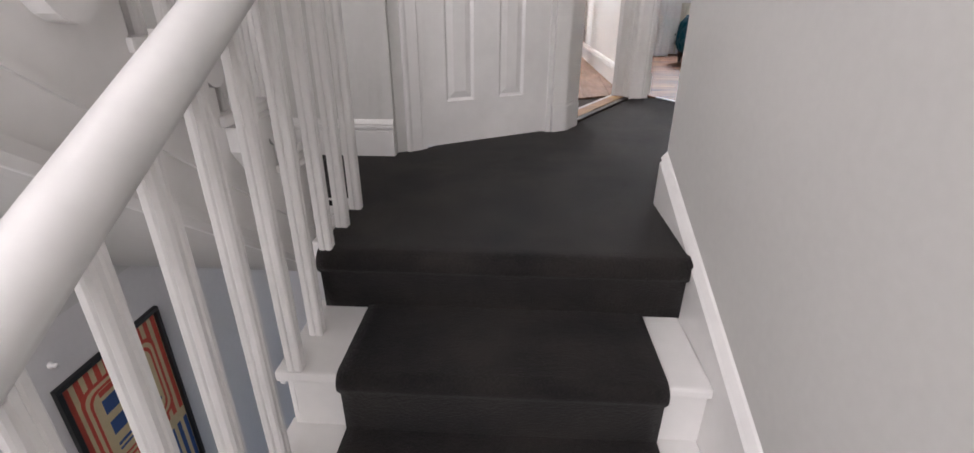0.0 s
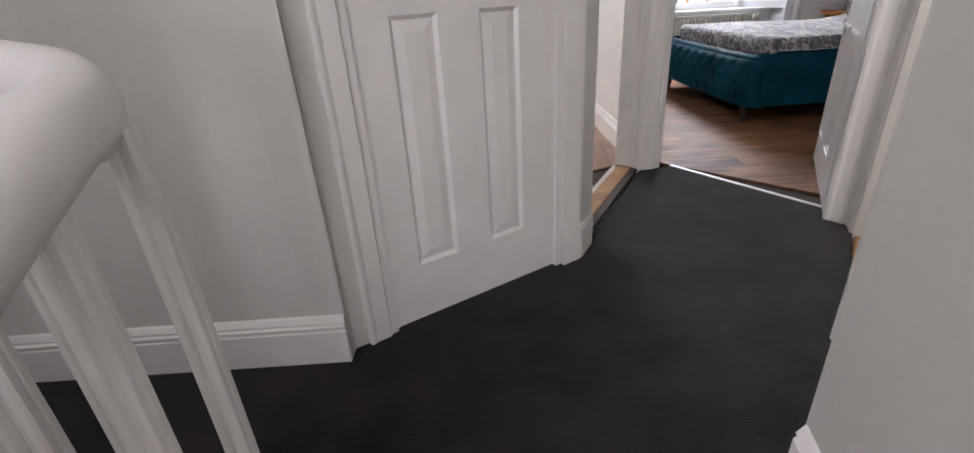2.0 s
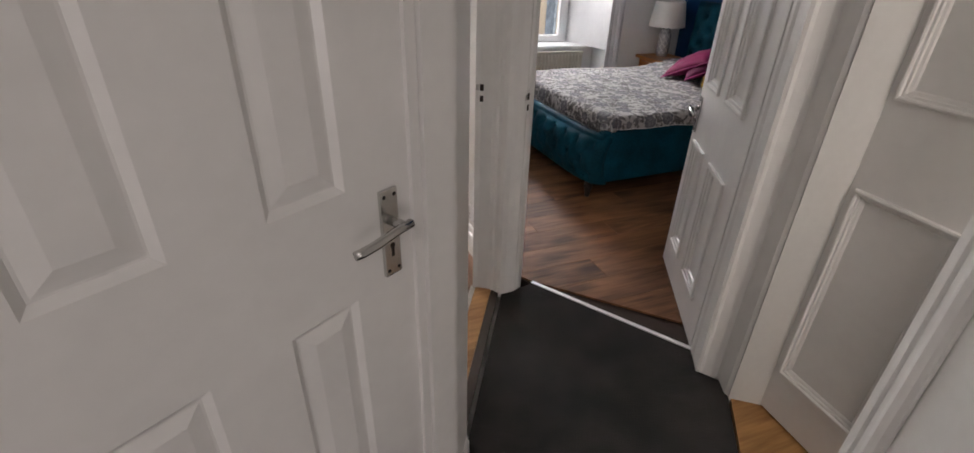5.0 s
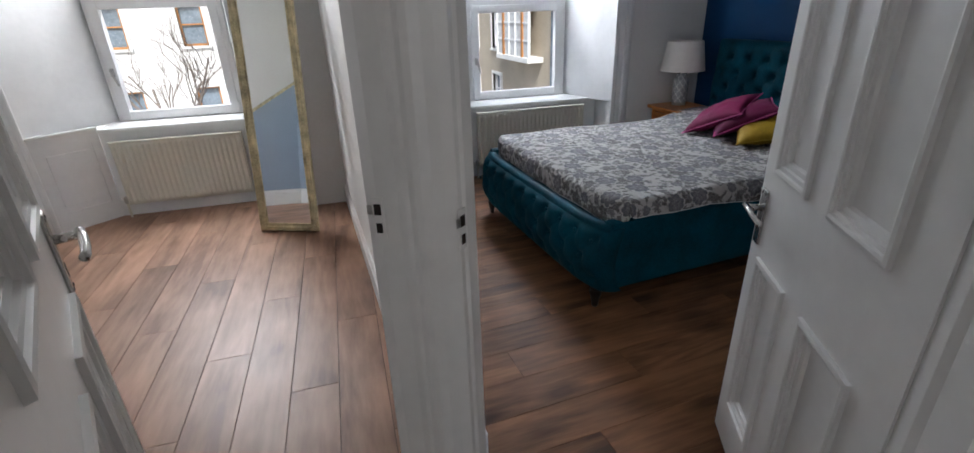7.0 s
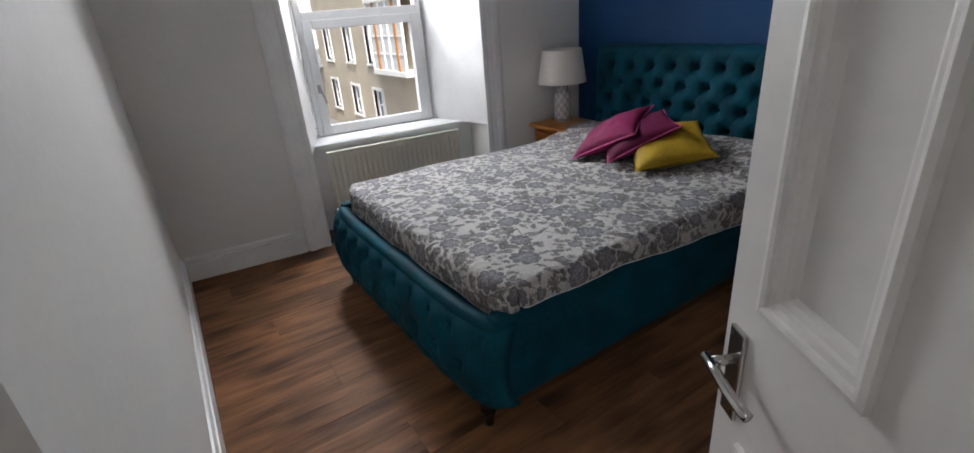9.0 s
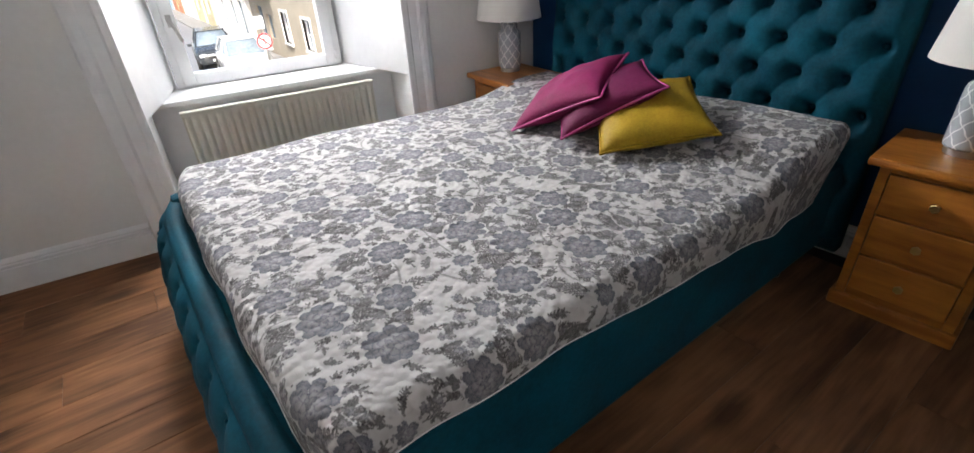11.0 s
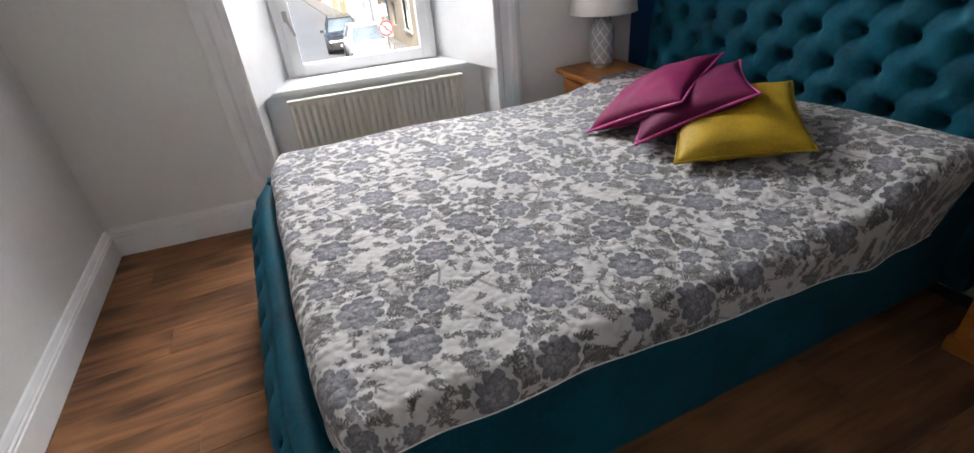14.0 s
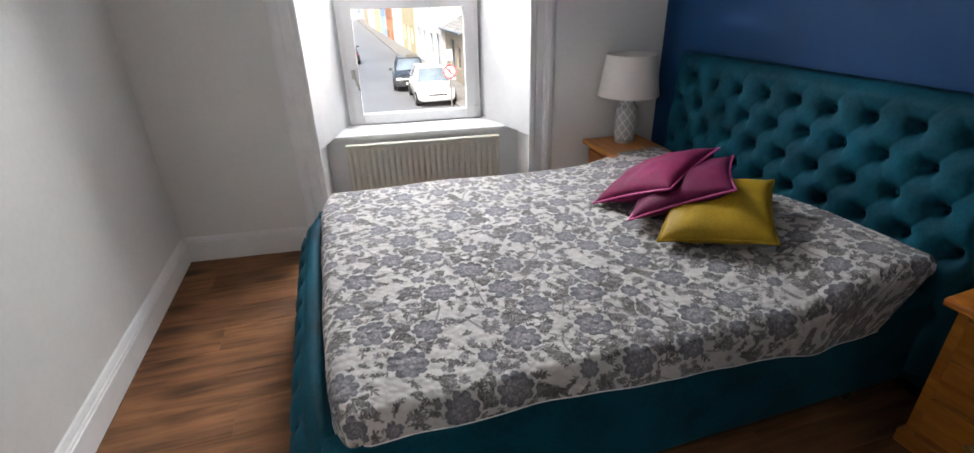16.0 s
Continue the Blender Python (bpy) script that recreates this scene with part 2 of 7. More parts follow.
# ---- mesh helpers ----
def part(name, bm, mat, parent=None, label="", smooth=False, recalc=True):
    """Links a bmesh as one mesh object under a thing or a part."""
    if recalc:
        bmesh.ops.recalc_face_normals(bm, faces=bm.faces)
    me = bpy.data.meshes.new(name)
    bm.to_mesh(me)
    bm.free()
    me.materials.append(mat)
    if smooth:
        for p in me.polygons:
            p.use_smooth = True
    ob = new(name, me)
    if parent:
        ob.parent = parent
    if label:
        ob["label"] = label
    return ob


def thing(name, m, label, category, group="", kind=""):
    ob = new(name)
    ob.matrix_basis = m
    ob.empty_display_size = 0.1
    return tagged(ob, label, category, group, kind)


def box(bm, x0, x1, y0, y1, z0, z1, bevel=0.0, m=None, segments=2):
    vs = [bm.verts.new((x, y, z)) for x in (x0, x1) for y in (y0, y1) for z in (z0, z1)]
    fs = [bm.faces.new([vs[i] for i in q]) for q in ((0, 1, 3, 2), (4, 6, 7, 5), (0, 4, 5, 1), (2, 3, 7, 6), (0, 2, 6, 4), (1, 5, 7, 3))]
    if bevel:
        es = list({e for f in fs for e in f.edges})
        got = bmesh.ops.bevel(bm, geom=es, offset=bevel, segments=segments, affect="EDGES", profile=0.6)
        vs = list({v for f in got["faces"] for v in f.verts} | {v for v in vs if v.is_valid})
    if m:
        for v in vs:
            v.co = m @ v.co
    return bm


def boxes(*rows, bevel=0.0):
    bm = bmesh.new()
    for r in rows:
        box(bm, *r, bevel=bevel)
    return bm


def lathe(bm, profile, segments=24, m=None, closed=True):
    """Turns (radius, height) pairs round the z axis."""
    rings = []
    for r, z in profile:
        rings.append([bm.verts.new((r * math.cos(2 * math.pi * i / segments), r * math.sin(2 * math.pi * i / segments), z)) for i in range(segments)])
    for a, b in zip(rings, rings[1:]):
        for i in range(segments):
            j = (i + 1) % segments
            bm.faces.new((a[i], a[j], b[j], b[i]))
    if closed:
        bm.faces.new(list(reversed(rings[0])))
        bm.faces.new(rings[-1])
    if m:
        for ring in rings:
            for v in ring:
                v.co = m @ v.co
    return bm


def sweep(bm, profile, frames, closed_profile=True, caps=True):
    """Carries a profile of (a, b) pairs along frames of (origin, axis a, axis b)."""
    rings = [[bm.verts.new(Vector(o) + Vector(ua) * a + Vector(ub) * b) for a, b in profile] for o, ua, ub in frames]
    k = len(profile)
    for r, q in zip(rings, rings[1:]):
        for i in range(k if closed_profile else k - 1):
            j = (i + 1) % k
            bm.faces.new((r[i], r[j], q[j], q[i]))
    if caps and closed_profile:
        bm.faces.new(list(reversed(rings[0])))
        bm.faces.new(rings[-1])
    return bm


def tube(bm, points, radius, sides=8):
    """A round bar along points."""
    pts = [Vector(p) for p in points]
    frames = []
    for i, p in enumerate(pts):
        d = (pts[min(i + 1, len(pts) - 1)] - pts[max(i - 1, 0)]).normalized()
        up = Vector((0, 0, 1)) if abs(d.z) < 0.9 else Vector((1, 0, 0))
        a = d.cross(up).normalized()
        frames.append((p, a, a.cross(d)))
    ring = [(radius * math.cos(2 * math.pi * i / sides), radius * math.sin(2 * math.pi * i / sides)) for i in range(sides)]
    return sweep(bm, ring, frames)


def prism(bm, outline, z0, z1):
    lo, hi = [bm.verts.new((x, y, z0)) for x, y in outline], [bm.verts.new((x, y, z1)) for x, y in outline]
    k = len(outline)
    for i in range(k):
        j = (i + 1) % k
        bm.faces.new((lo[i], lo[j], hi[j], hi[i]))
    bm.faces.new(list(reversed(lo)))
    bm.faces.new(hi)
    return bm


def seg(p0, p1):
    """A frame on a wall: x along it from p0 to p1, y to its left."""
    d = Vector((p1[0] - p0[0], p1[1] - p0[1], 0))
    return Matrix.Translation((p0[0], p0[1], 0)) @ Matrix.Rotation(math.atan2(d.y, d.x), 4, "Z"), d.length


def wall(name, p0, p1, z0, z1, thick, mat, holes=(), label=""):
    """A wall whose face runs from p0 to p1 and whose body lies to the left by thick (right if negative). Holes: (s0, s1, z0, z1)."""
    m, length = seg(p0, p1)
    y0, y1 = sorted((0, thick))
    bm = bmesh.new()
    at = 0.0
    for s0, s1, h0, h1 in sorted(holes):
        if s0 > at + 1e-4:
            box(bm, at, s0, y0, y1, z0, z1)
        if h0 > z0 + 1e-4:
            box(bm, s0, s1, y0, y1, z0, h0)
        if h1 < z1 - 1e-4:
            box(bm, s0, s1, y0, y1, h1, z1)
        at = s1
    if length > at + 1e-4:
        box(bm, at, length, y0, y1, z0, z1)
    ob = part(name, bm, mat)
    ob.matrix_basis = m
    return tagged(ob, label, "wall", kind="structure")


SKIRT = [(0, 0), (0.020, 0), (0.020, 0.108), (0.015, 0.112), (0.021, 0.118), (0.021, 0.126), (0.014, 0.130), (0.016, 0.138), (0.008, 0.152), (0, 0.156)]


def skirting(p0, p1, side=1, height=1.0, mat=None, name="baseboard"):
    """A moulded skirting board on a wall face from p0 to p1; side 1 stands out to the left."""
    m, length = seg(p0, p1)
    bm = bmesh.new()
    prof = [(d * side, z * height) for d, z in SKIRT]
    sweep(bm, prof, [((0, 0, 0), (0, 1, 0), (0, 0, 1)), ((length, 0, 0), (0, 1, 0), (0, 0, 1))])
    ob = part(name, bm, mat or GLOSS)
    ob.matrix_basis = m
    return tagged(ob, "white painted moulded skirting board along the wall", "skirting", kind="structure")


ARCH = [(0, 0), (0, 0.012), (0.006, 0.016), (0.018, 0.016), (0.024, 0.011), (0.05, 0.014), (0.058, 0.024), (0.072, 0.027), (0.084, 0.02), (0.09, 0.012), (0.09, 0)]


ARCH_PLAIN = [(0, 0), (0, 0.010), (0.005, 0.014), (0.060, 0.014), (0.074, 0.019), (0.084, 0.019), (0.09, 0.014), (0.09, 0)]


def architrave(p0, p1, s0, s1, height, side=-1, width=0.09, mat=None, z0=0.0, left=True, right=True, top=True, prof=ARCH):
    """Moulded architrave round an opening from s0 to s1 on the wall face p0 to p1."""
    m, _ = seg(p0, p1)
    k = width / 0.09
    bm = bmesh.new()
    for on, at, way in ((left, s0, -1), (right, s1, 1)):
        if on:
            rim = [(way * a * k, side * b) for a, b in prof]
            hz = height + (width if top else 0)
            sweep(bm, rim, [((at, 0, z0), (1, 0, 0), (0, 1, 0)), ((at, 0, hz), (1, 0, 0), (0, 1, 0))])
    if top:
        rim = [(a * k, side * (b - 0.0015)) for a, b in prof]
        sweep(bm, rim, [((s0, 0, height), (0, 0, 1), (0, 1, 0)), ((s1, 0, height), (0, 0, 1), (0, 1, 0))])
    ob = part("trim", bm, mat or GLOSS)
    ob.matrix_basis = m
    return tagged(ob, "white gloss painted moulded architrave round the opening", "architrave", kind="structure")


def door_lining(p0, p1, s0, s1, height, depth, mat=None, stop=0.5, side=1, right=True):
    """Jambs, head and stops inside an opening, set a little within its edges."""
    m, _ = seg(p0, p1)
    y0, y1 = sorted((0.004 * -side, side * (depth - 0.002)))
    t = 0.024
    bm = boxes((s0, s0 + t, y0, y1, 0, height - t), (s0, s1, y0, y1, height - t, height))
    if right:
        box(bm, s1 - t, s1, y0, y1, 0, height - t)
    a, b = sorted((side * depth * stop, side * depth * (stop + 0.12)))
    box(bm, s0 + t, s0 + t + 0.012, a, b, 0, height - t - 0.012)
    if right:
        box(bm, s1 - t - 0.012, s1 - t, a, b, 0, height - t - 0.012)
    box(bm, s0 + t, s1 - t, a, b, height - t - 0.012, height - t)
    ob = part("trim", bm, mat or GLOSS)
    ob.matrix_basis = m
    return tagged(ob, "white gloss painted door lining with stops", "door frame", kind="structure")


def lever_handle(parent, x, z, face, way, key=True, low=0.10, high=0.065):
    """A chrome lever handle with a keyhole plate on a door face. face: the y of the face (its sign gives the side); way: -1 or 1, where the lever points."""
    s = 1 if face > 0 else -1
    bm = bmesh.new()
    y = sorted((face, face + s * 0.008))
    box(bm, x - 0.020, x + 0.020, *y, z - low, z + high, bevel=0.003)
    plate = part("handle_plate", bm, CHROME, parent, "worn chrome backplate with a keyhole")
    bm = bmesh.new()
    tube(bm, [(x, face + s * 0.006, z), (x, face + s * 0.045, z)], 0.009, 12)
    tube(bm, [(x - way * 0.012, face + s * 0.047, z + 0.003), (x + way * 0.03, face + s * 0.050, z + 0.003), (x + way * 0.07, face + s * 0.05, z - 0.003), (x + way * 0.10, face + s * 0.048, z - 0.006), (x + way * 0.112, face + s * 0.045, z - 0.007)], 0.0085, 12)
    part("lever", bm, CHROME, plate, "chrome lever", smooth=True)
    if key:
        bm = bmesh.new()
        yy = sorted((face + s * 0.008, face + s * 0.0088))
        box(bm, x - 0.003, x + 0.003, *yy, z - 0.075, z - 0.055)
        lathe(bm, [(0.0055, 0), (0.0055, 0.0008)], 14, Matrix.Translation((x, face + s * (0.008 if s > 0 else 0.0088), z - 0.052)) @ Matrix.Rotation(radians(-90), 4, "X"))
        part("keyhole", bm, MORTISE, plate, "dark keyhole")
        for dz in (-low + 0.012, high - 0.012):
            for dx in (-0.012, 0.012):
                bm = bmesh.new()
                lathe(bm, [(0.004, 0), (0.003, 0.0012)], 10, Matrix.Translation((x + dx, face + s * 0.008, z + dz)) @ Matrix.Rotation(radians(-90 * s), 4, "X"))
                part("screw", bm, IRON, plate)
    return plate


def panel_door(name, m, wide, high, thick, cols, rows, label, raised=True, mould=0.012, recess=0.010, mat=None):
    """A panelled door leaf: x from its hinge edge, y through it, z up from the floor. Cols and rows give the panels."""
    mat = mat or GLOSS
    leaf = thing(name, m, label, "door", kind="structure")
    bm = bmesh.new()
    xs = [0.0] + [v for c in cols for v in c] + [wide]
    for a, b in zip(xs[0::2], xs[1::2]):
        box(bm, a, b, -thick / 2, thick / 2, 0, high)
    zs = [0.0] + [v for r in rows for v in r] + [high]
    for c in cols:
        for a, b in zip(zs[0::2], zs[1::2]):
            box(bm, c[0], c[1], -thick / 2, thick / 2, a, b)
    part("frame", bm, mat, leaf)
    for c in cols:
        for r in rows:
            bm = bmesh.new()
            for s in (-1, 1):
                f, d = s * thick / 2, s * (thick / 2 - recess)
                steps = [(0.0, f), (mould * 0.35, f + s * (0.003 if not raised else 0)), (mould, d)]
                if not raised:
                    steps = [(0.0, f), (0.001, f + s * 0.010), (mould * 0.22, f + s * 0.012), (mould * 0.36, f + s * 0.010), (mould * 0.40, f + s * 0.004), (mould * 0.62, f + s * 0.003), (mould * 0.66, f - s * 0.004), (mould * 0.9, f - s * 0.007), (mould, d)]
                else:
                    steps += [(mould + 0.004, d), (mould + 0.030, s * (thick / 2 - 0.0025))]
                rings = []
                for inset, y in steps:
                    rings.append([bm.verts.new(p) for p in ((c[0] + inset, y, r[0] + inset), (c[1] - inset, y, r[0] + inset), (c[1] - inset, y, r[1] - inset), (c[0] + inset, y, r[1] - inset))])
                for p, q in zip(rings, rings[1:]):
                    for i in range(4):
                        bm.faces.new((p[i], p[(i + 1) % 4], q[(i + 1) % 4], q[i]))
                bm.faces.new(rings[-1])
            part("panel", bm, mat, leaf)
    return leaf


def hinge(parent, x, y, z):
    bm = bmesh.new()
    tube(bm, [(x, y, z - 0.045), (x, y, z + 0.045)], 0.006, 10)
    for k in range(4):
        tube(bm, [(x, y, z - 0.044 + k * 0.0225), (x, y, z - 0.044 + k * 0.0225 + 0.02)], 0.0072, 10)
    return part("hinge", bm, GLOSS, parent, "painted-over butt hinge")

# ---- plan ----
TOP = 2.55
FRONT, NORMAL = Vector((math.cos(radians(-5.5)), math.sin(radians(-5.5)))), Vector((math.sin(radians(5.5)), math.cos(radians(5.5))))
NW = Vector((1.29, 6.625))


def front(u, n):
    """A point of the plan by its place along the front wall's face and its depth into it."""
    p = NW + FRONT * u + NORMAL * n
    return (p.x, p.y)


FRONT_M = Matrix.Translation((NW.x, NW.y, 0)) @ Matrix.Rotation(radians(-5.5), 4, "Z")
K0, K1 = (-0.206, 2.275), (0.5775, 2.760)
M0, M1 = (0.5775, 2.760), (1.150, 3.735)
CORNER, E0, D0 = (0.815, 1.745), (1.245, 2.205), (1.694, 2.795)

# ---- walls of the landing and the stairs ----
wall("wall_stairs_right", (0.815, -1.6), CORNER, -3.0, TOP, -0.16, PLASTER, label="smooth off-white plastered wall beside the stairs")
wall("wall_landing_right", CORNER, E0, -0.25, TOP, -0.12, PLASTER, label="off-white plastered wall angled beside the door")
wall("wall_landing_right_door", E0, D0, -0.25, TOP, -0.12, PLASTER, [(0.03, 0.735, -0.25, 2.06)], label="off-white plastered wall over an open doorway")
# old hand-laid plaster: its face swells and dips
bm = boxes((-1.3, -0.19, 2.262, 2.365, -0.25, TOP))
nu, nv = 56, 60
skin = [[bm.verts.new((-1.3 + 1.11 * i / nu, 2.249 + 0.010 * noise.noise((i * 0.16, j * 0.045, 3.3)) + 0.003 * noise.noise((i * 0.5, j * 0.3, 8.1)), -0.25 + (TOP + 0.25) * j / nv)) for j in range(nv + 1)] for i in range(nu + 1)]
for a, b in zip(skin, skin[1:]):
    for j in range(nv):
        bm.faces.new((a[j], b[j], b[j + 1], a[j + 1]))
tagged(part("wall_landing_back", bm, PLASTER, recalc=False), "uneven white plastered wall behind the landing", "wall", kind="structure")
wall("wall_cupboard", K0, K1, -0.25, TOP, 0.11, PLASTER, [(0.135, 0.835, -0.25, 2.0)], label="white plastered wall with a cupboard door")
wall("wall_living_door", M0, M1, -0.25, TOP, 0.12, PLASTER, [(0.135, 1.1307, -0.25, 2.06)], label="white plastered wall with the living room doorway")
wall("wall_stairs_left", (-1.3, -1.6), (-1.3, 2.365), -0.42, TOP, 0.12, PLASTER, label="white plastered wall of the upper stairs")
wall("wall_stairs_left_lower", (-1.3, -1.6), (-1.3, 3.2), -3.0, -0.42, 0.12, PLASTER_GREY, label="grey painted wall of the stairs below")
wall("wall_lower_back", (-1.3, 3.2), (0.815, 3.2), -3.0, -0.26, 0.12, PLASTER_GREY, label="grey painted wall of the lower hall")
wall("wall_stairs_behind", (0.975, -1.6), (-1.42, -1.6), -3.0, TOP, 0.14, PLASTER, [(0.65, 1.95, 0.25, 1.75)], label="white wall with the stair window")
bm = prism(bmesh.new(), [(1.055, 3.83), (1.062, 3.792), (1.085, 3.788), (1.128, 3.764), (1.140, 3.748), (1.150, 3.742), (1.158, 3.722), (1.172, 3.708), (1.195, 3.703), (1.222, 3.706), (1.250, 3.706), (1.262, 3.716), (1.272, 3.716), (1.300, 3.738), (1.295, 3.80), (1.27, 3.84), (1.12, 3.84)], -0.02, TOP)
for v in bm.verts:
    if v.co.y < 3.82:
        v.co += Vector((-0.060, -0.018, 0))
tagged(part("wall_pier", bm, GLOSS), "narrow white gloss painted pier between two doorways", "wall", kind="structure")
bm = prism(bmesh.new(), [(1.742, 3.056), (1.722, 3.030), (1.716, 3.012), (1.670, 2.945), (1.676, 2.934), (1.690, 2.930), (1.712, 2.905), (1.730, 2.892), (1.722, 2.872), (1.692, 2.812), (1.694, 2.797), (1.712, 2.792), (1.740, 2.790), (1.788, 2.772), (1.90, 2.80), (1.90, 3.09), (1.80, 3.118)], -0.02, TOP)
tagged(part("wall_pier_right", bm, GLOSS), "white gloss painted corner between the bedroom doorway and a panelled door", "wall", kind="structure")
bm = prism(bmesh.new(), [(1.172, 3.708), (1.300, 3.738), (1.742, 3.056), (1.670, 2.945)], 2.06, TOP)
tagged(part("wall_bedroom_door_head", bm, PLASTER), "white plastered head over the bedroom doorway", "wall", kind="structure")

# ---- walls of the bedroom and the living room ----
tagged(part("wall_party", boxes((1.12, 1.27, 3.84, 6.72, -0.02, TOP)), PLASTER_COOL), "off-white plastered wall between the two rooms", "wall", kind="structure")
wall("wall_bedroom_south", (1.80, 3.118), (4.60, 3.015), -0.02, TOP, -0.14, PLASTER_COOL, label="off-white plastered bedroom wall behind the wardrobe")
wall("wall_bedroom_east", (4.475, 2.95), (4.225, 6.50), -0.02, TOP, -0.14, BLUE, label="deep blue painted bedroom wall behind the bed")
REC_L, REC_B = (-2.18, -0.56), (0.86, 2.12)
wall("wall_front", front(-2.5, 0), front(3.1, 0), -3.4, TOP, 0.62, PLASTER_COOL, [(0.32, 1.94, -0.02, 2.3), (3.36, 4.62, -0.02, 2.3)], label="thick white plastered front wall with two deep window recesses")
wall("wall_closet_side", (0.62, 2.985), (-0.12, 4.80), -0.02, TOP, 0.11, PLASTER, label="white plastered wall beside the open living room door")
wall("wall_closet_end", (-0.12, 4.80), (-1.08, 4.80), -0.02, TOP, 0.11, PLASTER, label="white plastered wall end in the living room")
wall("wall_living_west", (-1.08, 4.78), (-1.08, 6.87), -0.02, TOP, 0.12, PLASTER, label="cream painted living room wall")
# the room behind the right-hand door
wall("wall_side_room_east", (2.55, 1.2), (2.55, 3.0), -0.02, TOP, -0.1, PLASTER, label="plain white wall of the side room")
wall("wall_side_room_south", (0.98, 1.2), (2.55, 1.2), -0.02, TOP, -0.1, PLASTER, [(0.15, 0.72, 0.90, 1.95)], label="plain white wall of the side room")

# ---- floors and ceilings ----
LANDING = [(-0.205, 1.375), (-0.205, 1.70), (-0.36, 1.70), (-0.36, 1.735), (-1.3, 1.735), (-1.3, 2.245), (-0.19, 2.245), (-0.19, 2.283), (-0.09, 2.345), (-0.04, 2.41), (0.46, 2.72), (0.51, 2.718), (0.5775, 2.76), (0.665, 2.909), (1.128, 3.698), (1.172, 3.708), (1.258, 3.706), (1.298, 3.722), (1.736, 3.046), (1.670, 2.945), (1.722, 2.872), (1.694, 2.795), (1.27, 2.238), (0.815, 1.745), (0.815, 1.375)]
bm = prism(bmesh.new(), LANDING, -0.018, 0.0)
tagged(part("floor_landing", bm, CARPET), "charcoal grey pile carpet on the landing", "carpet", kind="structure")
bm = prism(bmesh.new(), [(-0.2, 1.385), (-0.2, 1.695), (-0.36, 1.695), (-0.36, 1.73), (-1.3, 1.73), (-1.3, 2.36), (-0.3, 2.36), (0.5, 2.85), (1.0, 3.9), (2.0, 3.3), (1.9, 2.5), (0.97, 1.6), (0.815, 1.385)], -0.26, -0.05)
tagged(part("floor_landing_base", bm, GLOSS), "white painted edge of the landing floor", "floor", kind="structure")
tagged(part("floor_lower", boxes((-1.3, 0.815, -1.6, 3.2, -3.1, -3.0)), CARPET), "dark carpet of the hall below", "floor", kind="structure")
tagged(part("floor_bedroom_base", prism(bmesh.new(), [(1.27, 3.80), (1.30, 3.735), (1.742, 3.05), (1.80, 3.06), (4.60, 2.95), (4.60, 6.2), front(3.0, 0.3), front(0, 0.3), (1.27, 6.7)], -0.12, -0.012), SCREED), "dark joint bed under the bedroom floor planks", "floor", kind="structure")
tagged(part("floor_living_base", prism(bmesh.new(), [(0.62, 2.97), (1.12, 3.80), (1.12, 6.66), front(-0.5, 0.3), front(-2.3, 0.3), (-1.08, 6.8), (-1.08, 4.8), (-0.12, 4.8)], -0.12, -0.012), SCREED), "dark joint bed under the living room planks", "floor", kind="structure")
tagged(part("floor_side_room", prism(bmesh.new(), [(1.275, 2.232), (1.705, 2.792), (2.55, 2.9), (2.55, 1.2), (0.98, 1.2), (0.98, 1.9)], -0.03, -0.002), OAK), "honey oak boards of the side room", "floor", kind="structure")
tagged(part("ceiling", boxes((-1.5, 4.7, -1.75, 0.0, TOP, TOP + 0.12), (-1.5, -1.18, 0.0, 1.1, TOP, TOP + 0.12), (-0.32, 4.7, 0.0, 1.1, TOP, TOP + 0.12), (-1.5, 4.7, 1.1, 7.3, TOP, TOP + 0.12)), CEILING), "plain white painted ceiling", "ceiling", kind="structure")

# thresholds
bm = prism(bmesh.new(), [(0.660, 2.935), (1.122, 3.722), (1.090, 3.741), (0.628, 2.954)], -0.01, 0.004)
tagged(part("threshold_strip", bm, BROWN_TRIM), "dark brown carpet edge strip in the living room doorway", "threshold", kind="structure")
bm = prism(bmesh.new(), [(0.6265, 2.955), (1.0885, 3.742), (1.022, 3.782), (0.560, 2.995)], -0.01, 0.006)
tagged(part("threshold_oak", bm, OAK), "honey oak threshold board in the living room doorway", "threshold", kind="structure")
bm = prism(bmesh.new(), [(0.559, 2.996), (1.021, 3.783), (1.000, 3.796), (0.538, 3.009)], -0.01, 0.005)
tagged(part("threshold_metal", bm, STEEL), "grey metal floor strip at the laminate edge", "threshold", kind="structure")
bm = prism(bmesh.new(), [(1.298, 3.722), (1.736, 3.046), (1.752, 3.056), (1.314, 3.732)], -0.012, 0.005)
tagged(part("threshold_bar", bm, UPVC), "thin white threshold bar at the bedroom doorway", "threshold", kind="structure")

